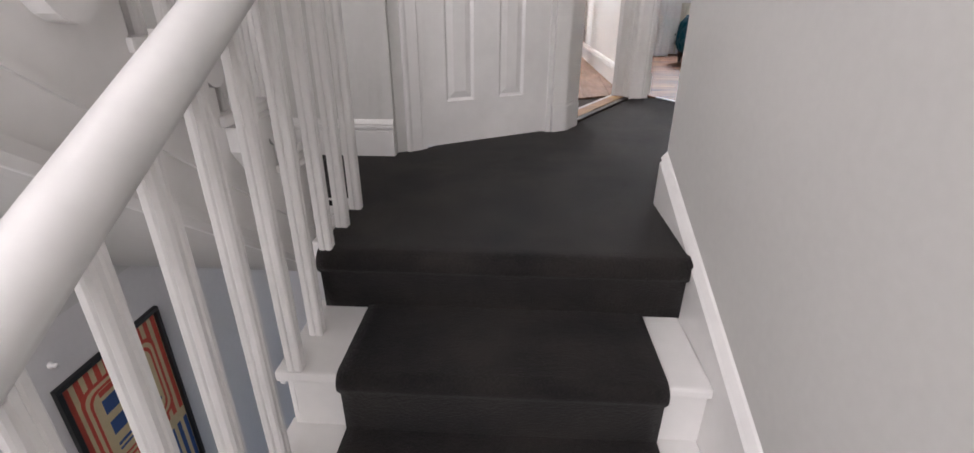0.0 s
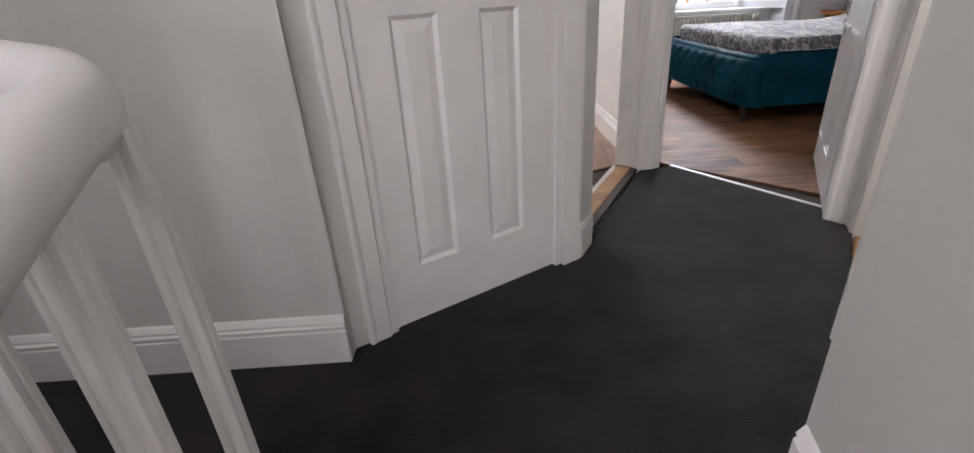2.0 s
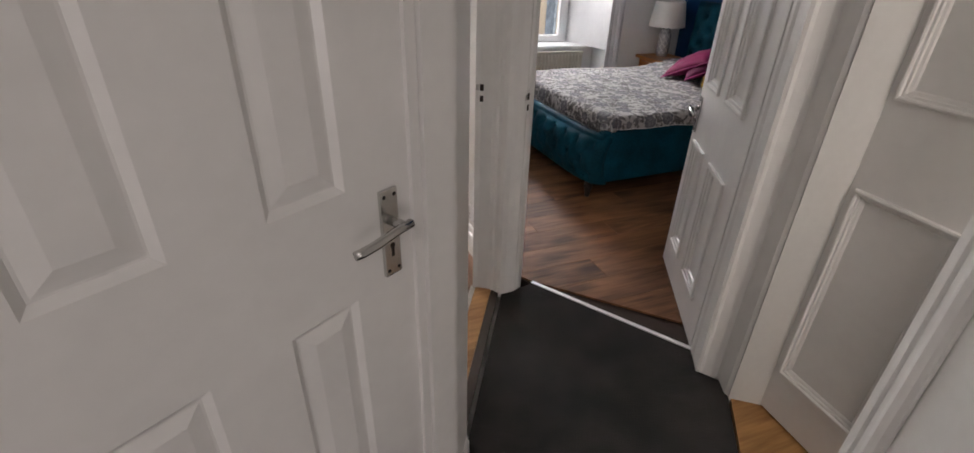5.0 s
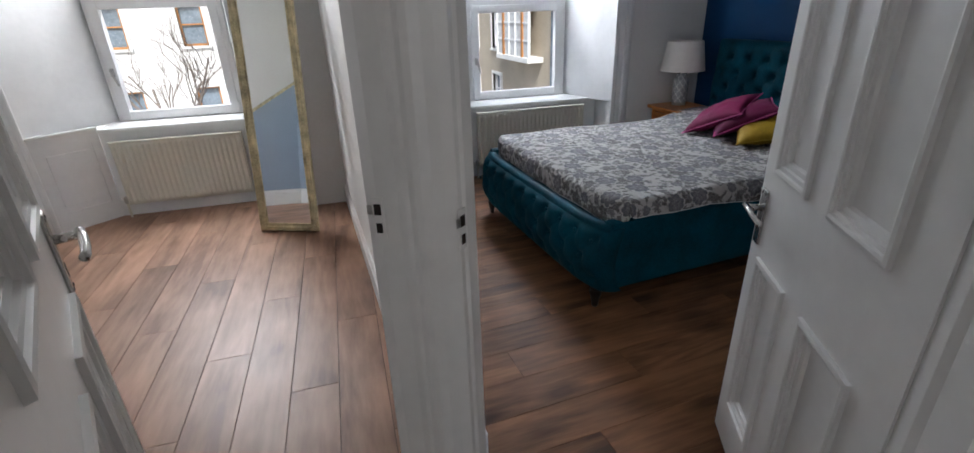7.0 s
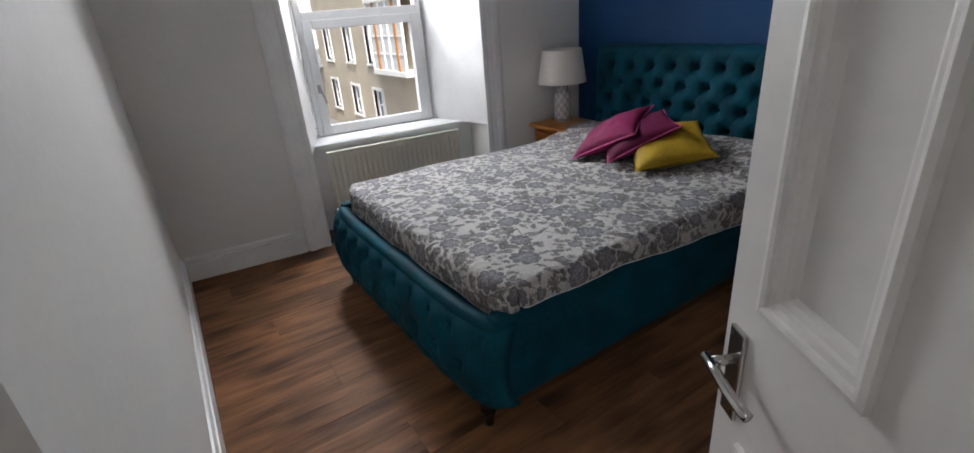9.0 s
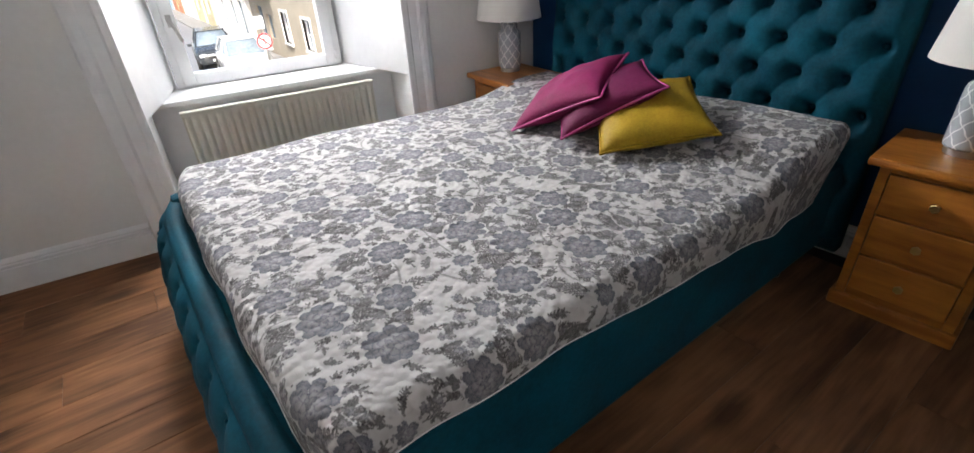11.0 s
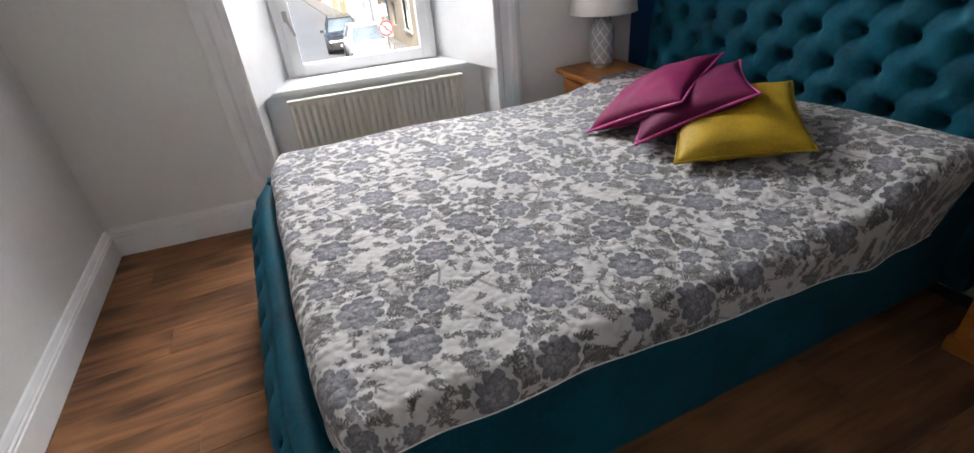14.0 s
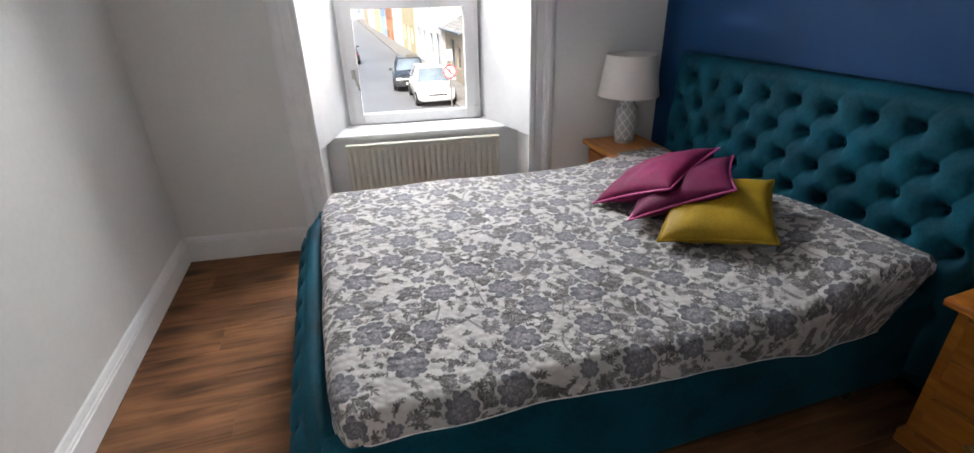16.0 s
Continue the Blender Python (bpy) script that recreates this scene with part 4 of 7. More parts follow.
# ---- upper flight ----
UR, UG, UX = 0.187, 0.222, -0.36
upper = thing("upper_staircase", Matrix.Identity(4), "white painted upper stairs with scrolled tread ends", "staircase", kind="structure")
for k in range(10):
    y1, z = 1.735 - UG * k, UR * (k + 1)
    part("tread", boxes((-1.3, UX + 0.012, y1 - UG - 0.01, y1 + 0.022, z - 0.028, z), bevel=0.008), GLOSS, upper)
    part("riser", boxes((-1.3, UX - 0.03, y1 - 0.018, y1, z - UR, z - 0.028)), GLOSS, upper)
    part("stair_carpet", boxes((-1.16, UX - 0.16, y1 - UG - 0.0, y1 + 0.034, z, z + 0.012), (-1.16, UX - 0.16, y1, y1 + 0.014, z - UR + 0.012, z), bevel=0.005), CARPET, upper)
    # scrolled bracket under the tread end
    out = [(0, 0), (0.0, -0.035)]
    out += [(-0.045 + 0.045 * math.cos(a), -0.035 - 0.05 * math.sin(a)) for a in np.linspace(0.3, 2.7, 8)]
    out += [(-0.135 + 0.05 * math.cos(a), -0.085 - 0.045 * math.sin(a)) for a in np.linspace(-0.6, 2.4, 9)]
    out += [(-0.215, -0.06), (-0.218, 0)]
    bm = bmesh.new()
    lo, hi = [bm.verts.new((UX, y1 + a, z - 0.03 + b)) for a, b in out], [bm.verts.new((UX + 0.036, y1 + a, z - 0.03 + b)) for a, b in out]
    for i in range(len(out)):
        j = (i + 1) % len(out)
        bm.faces.new((lo[i], lo[j], hi[j], hi[i]))
    bm.faces.new(lo)
    bm.faces.new(list(reversed(hi)))
    part("scroll_bracket", bm, GLOSS, upper, "scrolled white bracket under a tread end")
    for d in (0.05, 0.16):
        ob = part("baluster", baluster_mesh(z, z + 0.78 + 0.85 * (d - 0.05)), GLOSS, upper)
        ob.location = (UX - 0.035, y1 - d, 0)
# string face and sloping soffit
slope = UR / UG
bm = bmesh.new()
top = []
for k in range(10):
    y1, z = 1.735 - UG * k, UR * (k + 1) - 0.029
    top += [(y1 - 0.001, z), (y1 - UG, z)]
bot = [(1.735 - UG * 10, UR * 10 - 0.52), (1.735, -0.30)]
ring = [(1.735, -0.02)] + top + bot
for x in (UX, UX - 0.03):
    bm.faces.new([bm.verts.new((x, y, z)) for y, z in ring])
part("string", bm, GLOSS, upper, "deep white string board")
bm = bmesh.new()
y0, y1 = 1.735, 1.735 - UG * 10
sweep(bm, [(0, 0), (0.012, 0.0), (0.018, 0.02), (0.012, 0.05), (0, 0.055)], [((UX, y0, -0.30), (1, 0, 0), (0, 0, 1)), ((UX, y1, UR * 10 - 0.52), (1, 0, 0), (0, 0, 1))])
part("string_moulding", bm, GLOSS, upper)
bm = bmesh.new()
sweep(bm, [(0, 0), (0.008, 0.0), (0.008, 0.018), (0, 0.022)], [((UX, y0, -0.14), (1, 0, 0), (0, 0, 1)), ((UX, y1, UR * 10 - 0.36), (1, 0, 0), (0, 0, 1))])
part("string_bead", bm, GLOSS, upper)
bm = bmesh.new()
q = [(UX, y0, -0.30), (UX, y1, UR * 10 - 0.52), (-1.3, y1, UR * 10 - 0.52), (-1.3, y0, -0.30)]
lo, hi = [bm.verts.new(p) for p in q], [bm.verts.new((p[0], p[1], p[2] + 0.02)) for p in q]
for i in range(4):
    bm.faces.new((lo[i], lo[(i + 1) % 4], hi[(i + 1) % 4], hi[i]))
bm.faces.new(lo)
bm.faces.new(hi)
part("soffit", bm, PLASTER, upper, "white plastered sloping soffit")

# ---- framed poster in the stairwell ----
PX, PY, PZ, PW, PH = -1.298, 1.43, -1.58, 0.55, 0.93
poster = thing("framed_poster", Matrix.Translation((PX, PY, PZ)), "red and cream striped poster in a thin black frame", "picture")
part("frame", boxes((0, 0.022, 0, PW, 0, 0.022), (0, 0.022, 0, PW, PH - 0.022, PH), (0, 0.022, 0, 0.022, 0.022, PH - 0.022), (0, 0.022, PW - 0.022, PW, 0.022, PH - 0.022), bevel=0.003), BLACK_FRAME, poster, "thin black frame")
part("print", boxes((0.001, 0.006, 0.02, PW - 0.02, 0.02, PH - 0.02)), PAPER_CREAM, poster)
for i in range(11):
    y = 0.03 + i * 0.047
    part("stripe", boxes((0.006, 0.0066, y, y + 0.024, 0.36, PH - 0.023)), PAPER_RED, poster)
    part("stripe", boxes((0.006, 0.0066, y, y + 0.024, 0.023, 0.30)), PAPER_BLUE, poster)


def rounded(bm, y0, y1, z0, z1, x0, x1, r=0.05):
    pts = []
    for cy, cz, a0 in ((y1 - r, z1 - r, 0), (y0 + r, z1 - r, 90), (y0 + r, z0 + r, 180), (y1 - r, z0 + r, 270)):
        pts += [(cy + r * math.cos(radians(a0 + a)), cz + r * math.sin(radians(a0 + a))) for a in (0, 30, 60, 90)]
    lo, hi = [bm.verts.new((x0, *p)) for p in pts], [bm.verts.new((x1, *p)) for p in pts]
    for i in range(len(pts)):
        j = (i + 1) % len(pts)
        bm.faces.new((lo[i], lo[j], hi[j], hi[i]))
    bm.faces.new(list(reversed(lo)))
    bm.faces.new(hi)
    return bm


part("panel", rounded(bmesh.new(), 0.07, 0.48, 0.40, 0.83, 0.0066, 0.0074), PAPER_RED, poster)
part("panel", rounded(bmesh.new(), 0.085, 0.465, 0.415, 0.815, 0.0074, 0.008), PAPER_CREAM, poster)
part("panel", rounded(bmesh.new(), 0.10, 0.45, 0.43, 0.80, 0.008, 0.0086), PAPER_RED, poster)
part("panel", rounded(bmesh.new(), 0.112, 0.438, 0.442, 0.788, 0.0086, 0.0092), PAPER_CREAM, poster)
for z, h, y0, y1 in ((0.67, 0.07, 0.15, 0.40), (0.56, 0.07, 0.15, 0.36), (0.50, 0.015, 0.15, 0.42), (0.475, 0.012, 0.15, 0.40)):
    part("lettering", boxes((0.0092, 0.0096, y0, y1, z, z + h)), PAPER_BLUE, poster)
part("badge", boxes((0.0092, 0.0096, 0.15, 0.27, 0.76, 0.785)), PAPER_RED, poster)
hook = thing("wall_hook", Matrix.Translation((PX, 1.47, -0.56)), "small white hook on the grey wall above the poster", "hook")
bm = bmesh.new()
lathe(bm, [(0.012, 0), (0.014, 0.006), (0.008, 0.012), (0.008, 0.02), (0.011, 0.026), (0.004, 0.03)], 14, Matrix.Rotation(radians(90), 4, "Y"))
part("knob", bm, GLOSS, hook, smooth=True)

stair_win = thing("window_3", Matrix.Translation((-0.975, -1.66, 0.25)), "white framed stair window", "window", kind="structure")
part("window_frame", boxes((0, 0.05, 0, 0.05, 0, 1.5), (1.25, 1.30, 0, 0.05, 0, 1.5), (0.05, 1.25, 0, 0.05, 0, 0.05), (0.05, 1.25, 0, 0.05, 1.45, 1.5), (0.05, 1.25, 0, 0.05, 0.72, 0.77)), UPVC, stair_win)
# opaque board instead of glass: stops the sun, the area lamp stands in for daylight
part("pane", boxes((0.05, 1.25, -0.03, -0.02, 0.05, 1.45)), UPVC, stair_win, "opaque white pane that shuts out the sun")
side_win = thing("window_5", Matrix.Translation((1.13, 1.10, 0.90)), "white framed window of the side room", "window", kind="structure")
part("window_frame", boxes((0, 0.045, 0, 0.05, 0, 1.05), (0.525, 0.57, 0, 0.05, 0, 1.05), (0.045, 0.525, 0, 0.05, 0, 0.045), (0.045, 0.525, 0, 0.05, 1.005, 1.05)), UPVC, side_win)
part("pane", boxes((0.045, 0.525, 0.006, 0.014, 0.045, 1.005)), UPVC, side_win, "opaque white pane that shuts out the sun")
# unseen frame added over the fill lamp; its pane blocks sun through the ceiling hole
added_roof_win = thing("window_4", Matrix.Translation((-1.18, 0.0, 2.55)), "unseen window frame added over the fill lamp above the upper stairs", "window", kind="structure")
part("window_frame", boxes((0, 0.05, 0, 1.1, 0.12, 0.18), (0.81, 0.86, 0, 1.1, 0.12, 0.18), (0.05, 0.81, 0, 0.05, 0.12, 0.18), (0.05, 0.81, 1.05, 1.1, 0.12, 0.18)), UPVC, added_roof_win)
part("pane", boxes((0.0, 0.86, 0.0, 1.1, 0.181, 0.19)), UPVC, added_roof_win, "opaque white pane that shuts out the sun")

# ---- bed ----
BED_M = Matrix.Translation((2.055, 4.445, 0)) @ Matrix.Rotation(radians(1.0), 4, "Z")
bed = thing("bed", BED_M, "king-size bed upholstered in teal velvet with a deep buttoned headboard", "bed")
BL, BW = 2.135, 1.57


def tufted(wide, high, nx, nz, pitch_x, pitch_z, depth, thick, margin, curve=None, roll=0.0, inset=0.11, phase=0.0):
    """A buttoned, padded panel, x across, z up, its padded face to -y. Returns the bmesh and its button places."""
    bm = bmesh.new()
    knots = []
    rows = int((high - 0.03) / pitch_z)
    for r in range(-1, rows + 2):
        z = margin + r * pitch_z
        off = phase + (0.5 * pitch_x if r % 2 else 0.0)
        for c in range(-1, int(wide / pitch_x) + 3):
            knots.append((off + c * pitch_x, z))
    inside = [k for k in knots if inset < k[0] < wide - inset and 0.02 < k[1] < high - 0.02]
    arr = np.array(inside)
    xs, zs = np.linspace(0, wide, nx), np.linspace(0, high, nz)
    grid = []
    for x in xs:
        col = []
        for z in zs:
            d = np.hypot(arr[:, 0] - x, arr[:, 1] - z)
            near = d.min()
            pit = math.exp(-((near / 0.024) ** 2)) * depth * 0.85 + math.exp(-((near / 0.055) ** 2)) * depth * 0.32
            # pleats between neighbouring buttons
            fx, fz = (x - phase) / pitch_x, (z - margin) / pitch_z
            a, b = fx + fz / 2, fx - fz / 2
            da, db = abs(a - round(a)), abs(b - round(b))
            pleat = 0.004 * max(math.exp(-((da / 0.045) ** 2)), math.exp(-((db / 0.045) ** 2))) + 0.0012 * (math.cos(2 * math.pi * a) + math.cos(2 * math.pi * b))
            edge = min(x, wide - x, (high - z) if not roll else 9, z + 0.06)
            fall = max(0.0, 1 - edge / 0.05)
            y = -thick + pit + pleat * (1 if fall <= 0 else 1 - fall) + (fall ** 2) * 0.045
            lean = curve(z) if curve else 0.0
            col.append(bm.verts.new((x, y + lean, z)))
        grid.append(col)
    for p, q in zip(grid, grid[1:]):
        for i in range(nz - 1):
            bm.faces.new((p[i], q[i], q[i + 1], p[i + 1]))
    back = {}
    for i, x in ((0, 0.0), (nx - 1, wide)):
        back[i] = [bm.verts.new((x, 0.02 + (curve(z) if curve else 0.0), z)) for z in zs]
    for j in range(nz - 1):
        bm.faces.new((grid[0][j], grid[0][j + 1], back[0][j + 1], back[0][j]))
        bm.faces.new((grid[-1][j], back[nx - 1][j], back[nx - 1][j + 1], grid[-1][j + 1]))
        bm.faces.new((back[0][j], back[0][j + 1], back[nx - 1][j + 1], back[nx - 1][j]))
    bm.faces.new([g[-1] for g in grid] + [back[nx - 1][-1], back[0][-1]])
    bm.faces.new([back[0][0], back[nx - 1][0]] + [g[0] for g in reversed(grid)])
    return bm, inside


def add_buttons(parent, places, y_at, size=0.013):
    for x, z in places:
        bm = bmesh.new()
        lathe(bm, [(0.002, 0), (size * 0.8, 0.003), (size, 0.007), (size * 0.9, 0.010)], 10, Matrix.Translation((x, y_at(z), z)) @ Matrix.Rotation(radians(-90), 4, "X"))
        part("button", bm, VELVET, parent, smooth=True)


HEAD_H = 0.95
lean_head = lambda z: 0.04 + 0.05 * (z / HEAD_H) ** 2
bm, places = tufted(1.63, HEAD_H, 230, 140, 0.1665, 0.118, 0.056, 0.094, 0.118, lean_head, 0.0, 0.06, -0.0145)
head = part("headboard", bm, VELVET, bed, "deep-buttoned teal velvet headboard", smooth=True)
head.matrix_basis = Matrix.Translation((BL, -0.03, 0.16)) @ Matrix.Rotation(radians(-90), 4, "Z") @ Matrix.Translation((-1.63, 0, 0))
add_buttons(head, places, lambda z: lean_head(z) - 0.041)
part("headboard_back", boxes((BL + 0.06, BL + 0.13, -0.02, 1.59, 0.05, 0.9), bevel=0.02), VELVET, bed)
# footboard: buttoned and bulging
lean_foot = lambda z: -0.045 * math.sin(math.pi * min(1, max(0, z / 0.34)) ** 0.8) + 0.02
bm, places = tufted(BW, 0.33, 170, 44, 0.15, 0.105, 0.022, 0.06, 0.06, lean_foot, 0.0, 0.05)
foot = part("footboard", bm, VELVET, bed, "buttoned teal velvet footboard", smooth=True)
for v in foot.data.vertices:
    v.co.y += 0.06 * (abs(v.co.x - BW / 2) / (BW / 2)) ** 7
foot.matrix_basis = Matrix.Translation((0.055, BW, 0.115)) @ Matrix.Rotation(radians(-90), 4, "Z")
add_buttons(foot, places, lambda z: lean_foot(z) - 0.046, 0.010)
bm = bmesh.new()
tube(bm, [(0.066 + 0.06 * abs(2 * y / BW - 1) ** 7, y, 0.424) for y in np.linspace(0.035, BW - 0.035, 33)], 0.036, 14)
part("foot_roll", bm, VELVET, bed, smooth=True)
for y0 in (0.018, BW - 0.088):
    bm = boxes((0.085, BL + 0.05, y0, y0 + 0.07, 0.115, 0.475), bevel=0.024)
    part("side_rail", bm, VELVET, bed, "plain teal velvet side rail")
part("slat_base", boxes((0.06, BL, 0.071, BW - 0.071, 0.20, 0.36)), VELVET, bed)
part("mattress", boxes((0.14, 2.04, 0.07, BW - 0.07, 0.36, 0.515), bevel=0.04), WHITE_SHEET, bed, "white mattress under the coverlet")
for x, y in ((0.07, 0.09), (0.07, BW - 0.09), (1.95, 0.09), (1.95, BW - 0.09), (1.0, BW / 2)):
    bm = bmesh.new()
    lathe(bm, [(0.014, 0), (0.018, 0.012), (0.016, 0.02), (0.026, 0.06), (0.032, 0.085), (0.024, 0.095), (0.03, 0.10), (0.03, 0.125)], 18, Matrix.Translation((x, y, 0)))
    part("leg", bm, DARK_LEG, bed, "turned dark wooden foot", smooth=True)


# ---- coverlet: white quilted cotton printed with grey flowers ----
def floral():
    """Cotton dyed by the cloth's print: ink in the first channel, flower (cool) against leaf (warm) in the second."""
    m = bpy.data.materials.new("floral_quilt")
    m.use_nodes = True
    n, l = m.node_tree.nodes, m.node_tree.links
    b = n["Principled BSDF"]
    att, sep, uv = n.new("ShaderNodeAttribute"), n.new("ShaderNodeSeparateColor"), n.new("ShaderNodeUVMap")
    att.attribute_name, uv.uv_map = "print", "cloth"
    l.new(att.outputs["Color"], sep.inputs[0])
    dye, cloth = n.new("ShaderNodeMix"), n.new("ShaderNodeMix")
    dye.data_type = cloth.data_type = "RGBA"
    dye.inputs[6].default_value, dye.inputs[7].default_value = (0.038, 0.032, 0.032, 1), (0.050, 0.054, 0.080, 1)
    l.new(sep.outputs[1], dye.inputs[0])
    weave = n.new("ShaderNodeTexNoise")
    weave.inputs["Scale"].default_value, weave.inputs["Detail"].default_value = 420, 2
    l.new(uv.outputs[0], weave.inputs["Vector"])
    worn = n.new("ShaderNodeMath")
    worn.operation = "MULTIPLY"
    wr = n.new("ShaderNodeMapRange")
    wr.inputs[1].default_value, wr.inputs[2].default_value, wr.inputs[3].default_value, wr.inputs[4].default_value = 0.3, 0.7, 0.8, 1.08
    l.new(weave.outputs[0], wr.inputs[0])
    l.new(sep.outputs[0], worn.inputs[0])
    l.new(wr.outputs[0], worn.inputs[1])
    worn.use_clamp = True
    cloth.inputs[6].default_value = (0.46, 0.44, 0.428, 1)
    l.new(worn.outputs[0], cloth.inputs[0])
    l.new(dye.outputs[2], cloth.inputs[7])
    l.new(cloth.outputs[2], b.inputs["Base Color"])
    b.inputs["Roughness"].default_value = 0.85
    b.inputs["Sheen Weight"].default_value = 0.1
    # stippled quilting
    qv = n.new("ShaderNodeTexVoronoi")
    qv.feature = "SMOOTH_F1"
    qv.inputs["Scale"].default_value, qv.inputs["Smoothness"].default_value = 48, 0.4
    l.new(uv.outputs[0], qv.inputs["Vector"])
    bp = n.new("ShaderNodeBump")
    bp.inputs["Strength"].default_value, bp.inputs["Distance"].default_value = 0.9, 0.008
    bp.invert = True
    l.new(qv.outputs["Distance"], bp.inputs["Height"])
    l.new(bp.outputs[0], b.inputs["Normal"])
    return m


PITCH = 0.0026


def print_flowers(wide, high, seed=11):
    """The printed cotton: peonies with leaf sprays, ferns, buds and stems on a bare ground, as (ink, flower) over a grid of PITCH."""
    rng = np.random.default_rng(seed)
    nx, ny = int(wide / PITCH) + 2, int(high / PITCH) + 2
    ink, cool = np.zeros((nx, ny), np.float32), np.zeros((nx, ny), np.float32)

    def patch(cx, cy, r):
        i0, i1 = max(0, int((cx - r) / PITCH)), min(nx, int((cx + r) / PITCH) + 2)
        j0, j1 = max(0, int((cy - r) / PITCH)), min(ny, int((cy + r) / PITCH) + 2)
        if i1 <= i0 or j1 <= j0:
            return None
        x, y = np.meshgrid(np.arange(i0, i1) * PITCH - cx, np.arange(j0, j1) * PITCH - cy, indexing="ij")
        return (slice(i0, i1), slice(j0, j1)), x, y

    def lay(where, mask, value, flower):
        ink[where] = np.where(mask, value, ink[where])
        cool[where] = np.where(mask, flower, cool[where])

    def petal(cx, cy, ang, long, wid, tip, base, flower):
        """One rounded petal or pointed leaf, darker at its rim, growing from (cx, cy)."""
        got = patch(cx + math.cos(ang) * long / 2, cy + math.sin(ang) * long / 2, long * 0.62 + wid)
        if not got:
            return
        w, x, y = got
        x, y = x + math.cos(ang) * long / 2, y + math.sin(ang) * long / 2
        a, c = (x * math.cos(ang) + y * math.sin(ang)) / long, (-x * math.sin(ang) + y * math.cos(ang)) / wid
        d = np.abs(c) / np.maximum(1e-3, np.sqrt(np.clip(a, 0, 1)) * np.sqrt(np.clip(1.02 - a, 0, 1)) * 2 * (1 - 0.15 * flower + 0.25 * (flower - 0.5) * a))
        inside = (a > 0) & (a < 1) & (d < 1)
        lay(w, inside, np.clip(base + (tip - base) * np.maximum(d ** 3, a ** 4), 0, 1), flower)
        if flower < 0.5 and long > 0.02:
            lay(w, inside & (np.abs(c) < 0.10) & (a < 0.8), base * 0.45, flower)

    def stem(x, y, ang, long, bend, thick=0.0016, dark=0.72):
        n = max(4, int(long / 0.002))
        pts = []
        for k in range(n):
            ang += bend / n
            x, y = x + math.cos(ang) * long / n, y + math.sin(ang) * long / n
            pts.append((x, y, ang))
            i, j, q = int(x / PITCH), int(y / PITCH), 1 if thick > 0.0014 else 0
            if 1 <= i < nx - 2 and 1 <= j < ny - 2:
                ink[i:i + 1 + q, j:j + 1 + q] = dark
                cool[i:i + 1 + q, j:j + 1 + q] = 0.2
        return pts

    def leafy(x, y, ang, long, size):
        pts = stem(x, y, ang, long, rng.uniform(-1.2, 1.2))
        step = max(1, int(size * 0.55 / (long / len(pts))))
        for k in range(step, len(pts), step):
            px, py, a = pts[k]
            for sgn in (-1, 1):
                if rng.random() < 0.85:
                    petal(px, py, a + sgn * rng.uniform(0.6, 1.1), size * rng.uniform(0.75, 1.15), size * rng.uniform(0.14, 0.20), 1.0, rng.uniform(0.72, 0.92), 0.0)
        petal(pts[-1][0], pts[-1][1], pts[-1][2], size, size * 0.18, 1.0, 0.8, 0.0)

    def fern(x, y, ang, long):
        pts = stem(x, y, ang, long, rng.uniform(-0.9, 0.9))
        for k in range(2, len(pts), 4):
            px, py, a = pts[k]
            ln = 0.030 * (1 - 0.75 * k / len(pts)) + 0.004
            for sgn in (-1, 1):
                petal(px, py, a + sgn * 0.95, ln, 0.0036, 1.0, 0.85, 0.0)

    def blossom(x, y, r):
        """A five-petalled flower or berry cluster."""
        a0, n = rng.uniform(0, 6.28), int(rng.integers(5, 7))
        for k in range(n):
            petal(x, y, a0 + k * 6.283 / n, r, r * 0.36, 0.95, 0.5, 0.7)
        for k in range(3):
            petal(x, y, a0 + k * 2.1, r * 0.42, r * 0.18, 0.95, 0.8, 0.7)

    def peony(x, y, r):
        a0 = rng.uniform(0, 6.28)
        got = patch(x, y, r * 1.4)
        if got:
            w, px, py = got
            lay(w, np.hypot(px, py) < r * (1.10 + 0.06 * np.sin(9 * np.arctan2(py, px) + a0)), 0.0, 1.0)
        for rho, n, ln, wd, base in ((0.42, 9, 0.60, 0.27, 0.72), (0.32, 8, 0.52, 0.25, 0.60), (0.20, 7, 0.46, 0.22, 0.48), (0.08, 5, 0.40, 0.18, 0.42), (0.0, 3, 0.26, 0.13, 0.62)):
            a0 += 0.5
            for k in range(n):
                a = a0 + k * 6.283 / n + rng.uniform(-0.12, 0.12)
                petal(x + math.cos(a) * rho * r, y + math.sin(a) * rho * r, a, ln * r * rng.uniform(0.9, 1.1), wd * r, 1.0, base * rng.uniform(0.9, 1.15), 1.0)

    step = 0.172
    spots = []
    for i in range(int(wide / step) + 2):
        for j in range(int(high / (step * 0.87)) + 2):
            spots.append(((i + 0.5 * (j % 2)) * step + rng.uniform(-0.030, 0.030), j * step * 0.87 + rng.uniform(-0.030, 0.030)))
    for x, y in spots:
        # winding stems, then the leaves on them, then buds, then the flower heads on top
        a = rng.uniform(0, 6.28)
        stem(x, y, a, 0.20, rng.uniform(-2.5, 2.5), 0.002, 0.6)
        for k in range(8):
            b_ = a + k * 0.785 + rng.uniform(-0.3, 0.3)
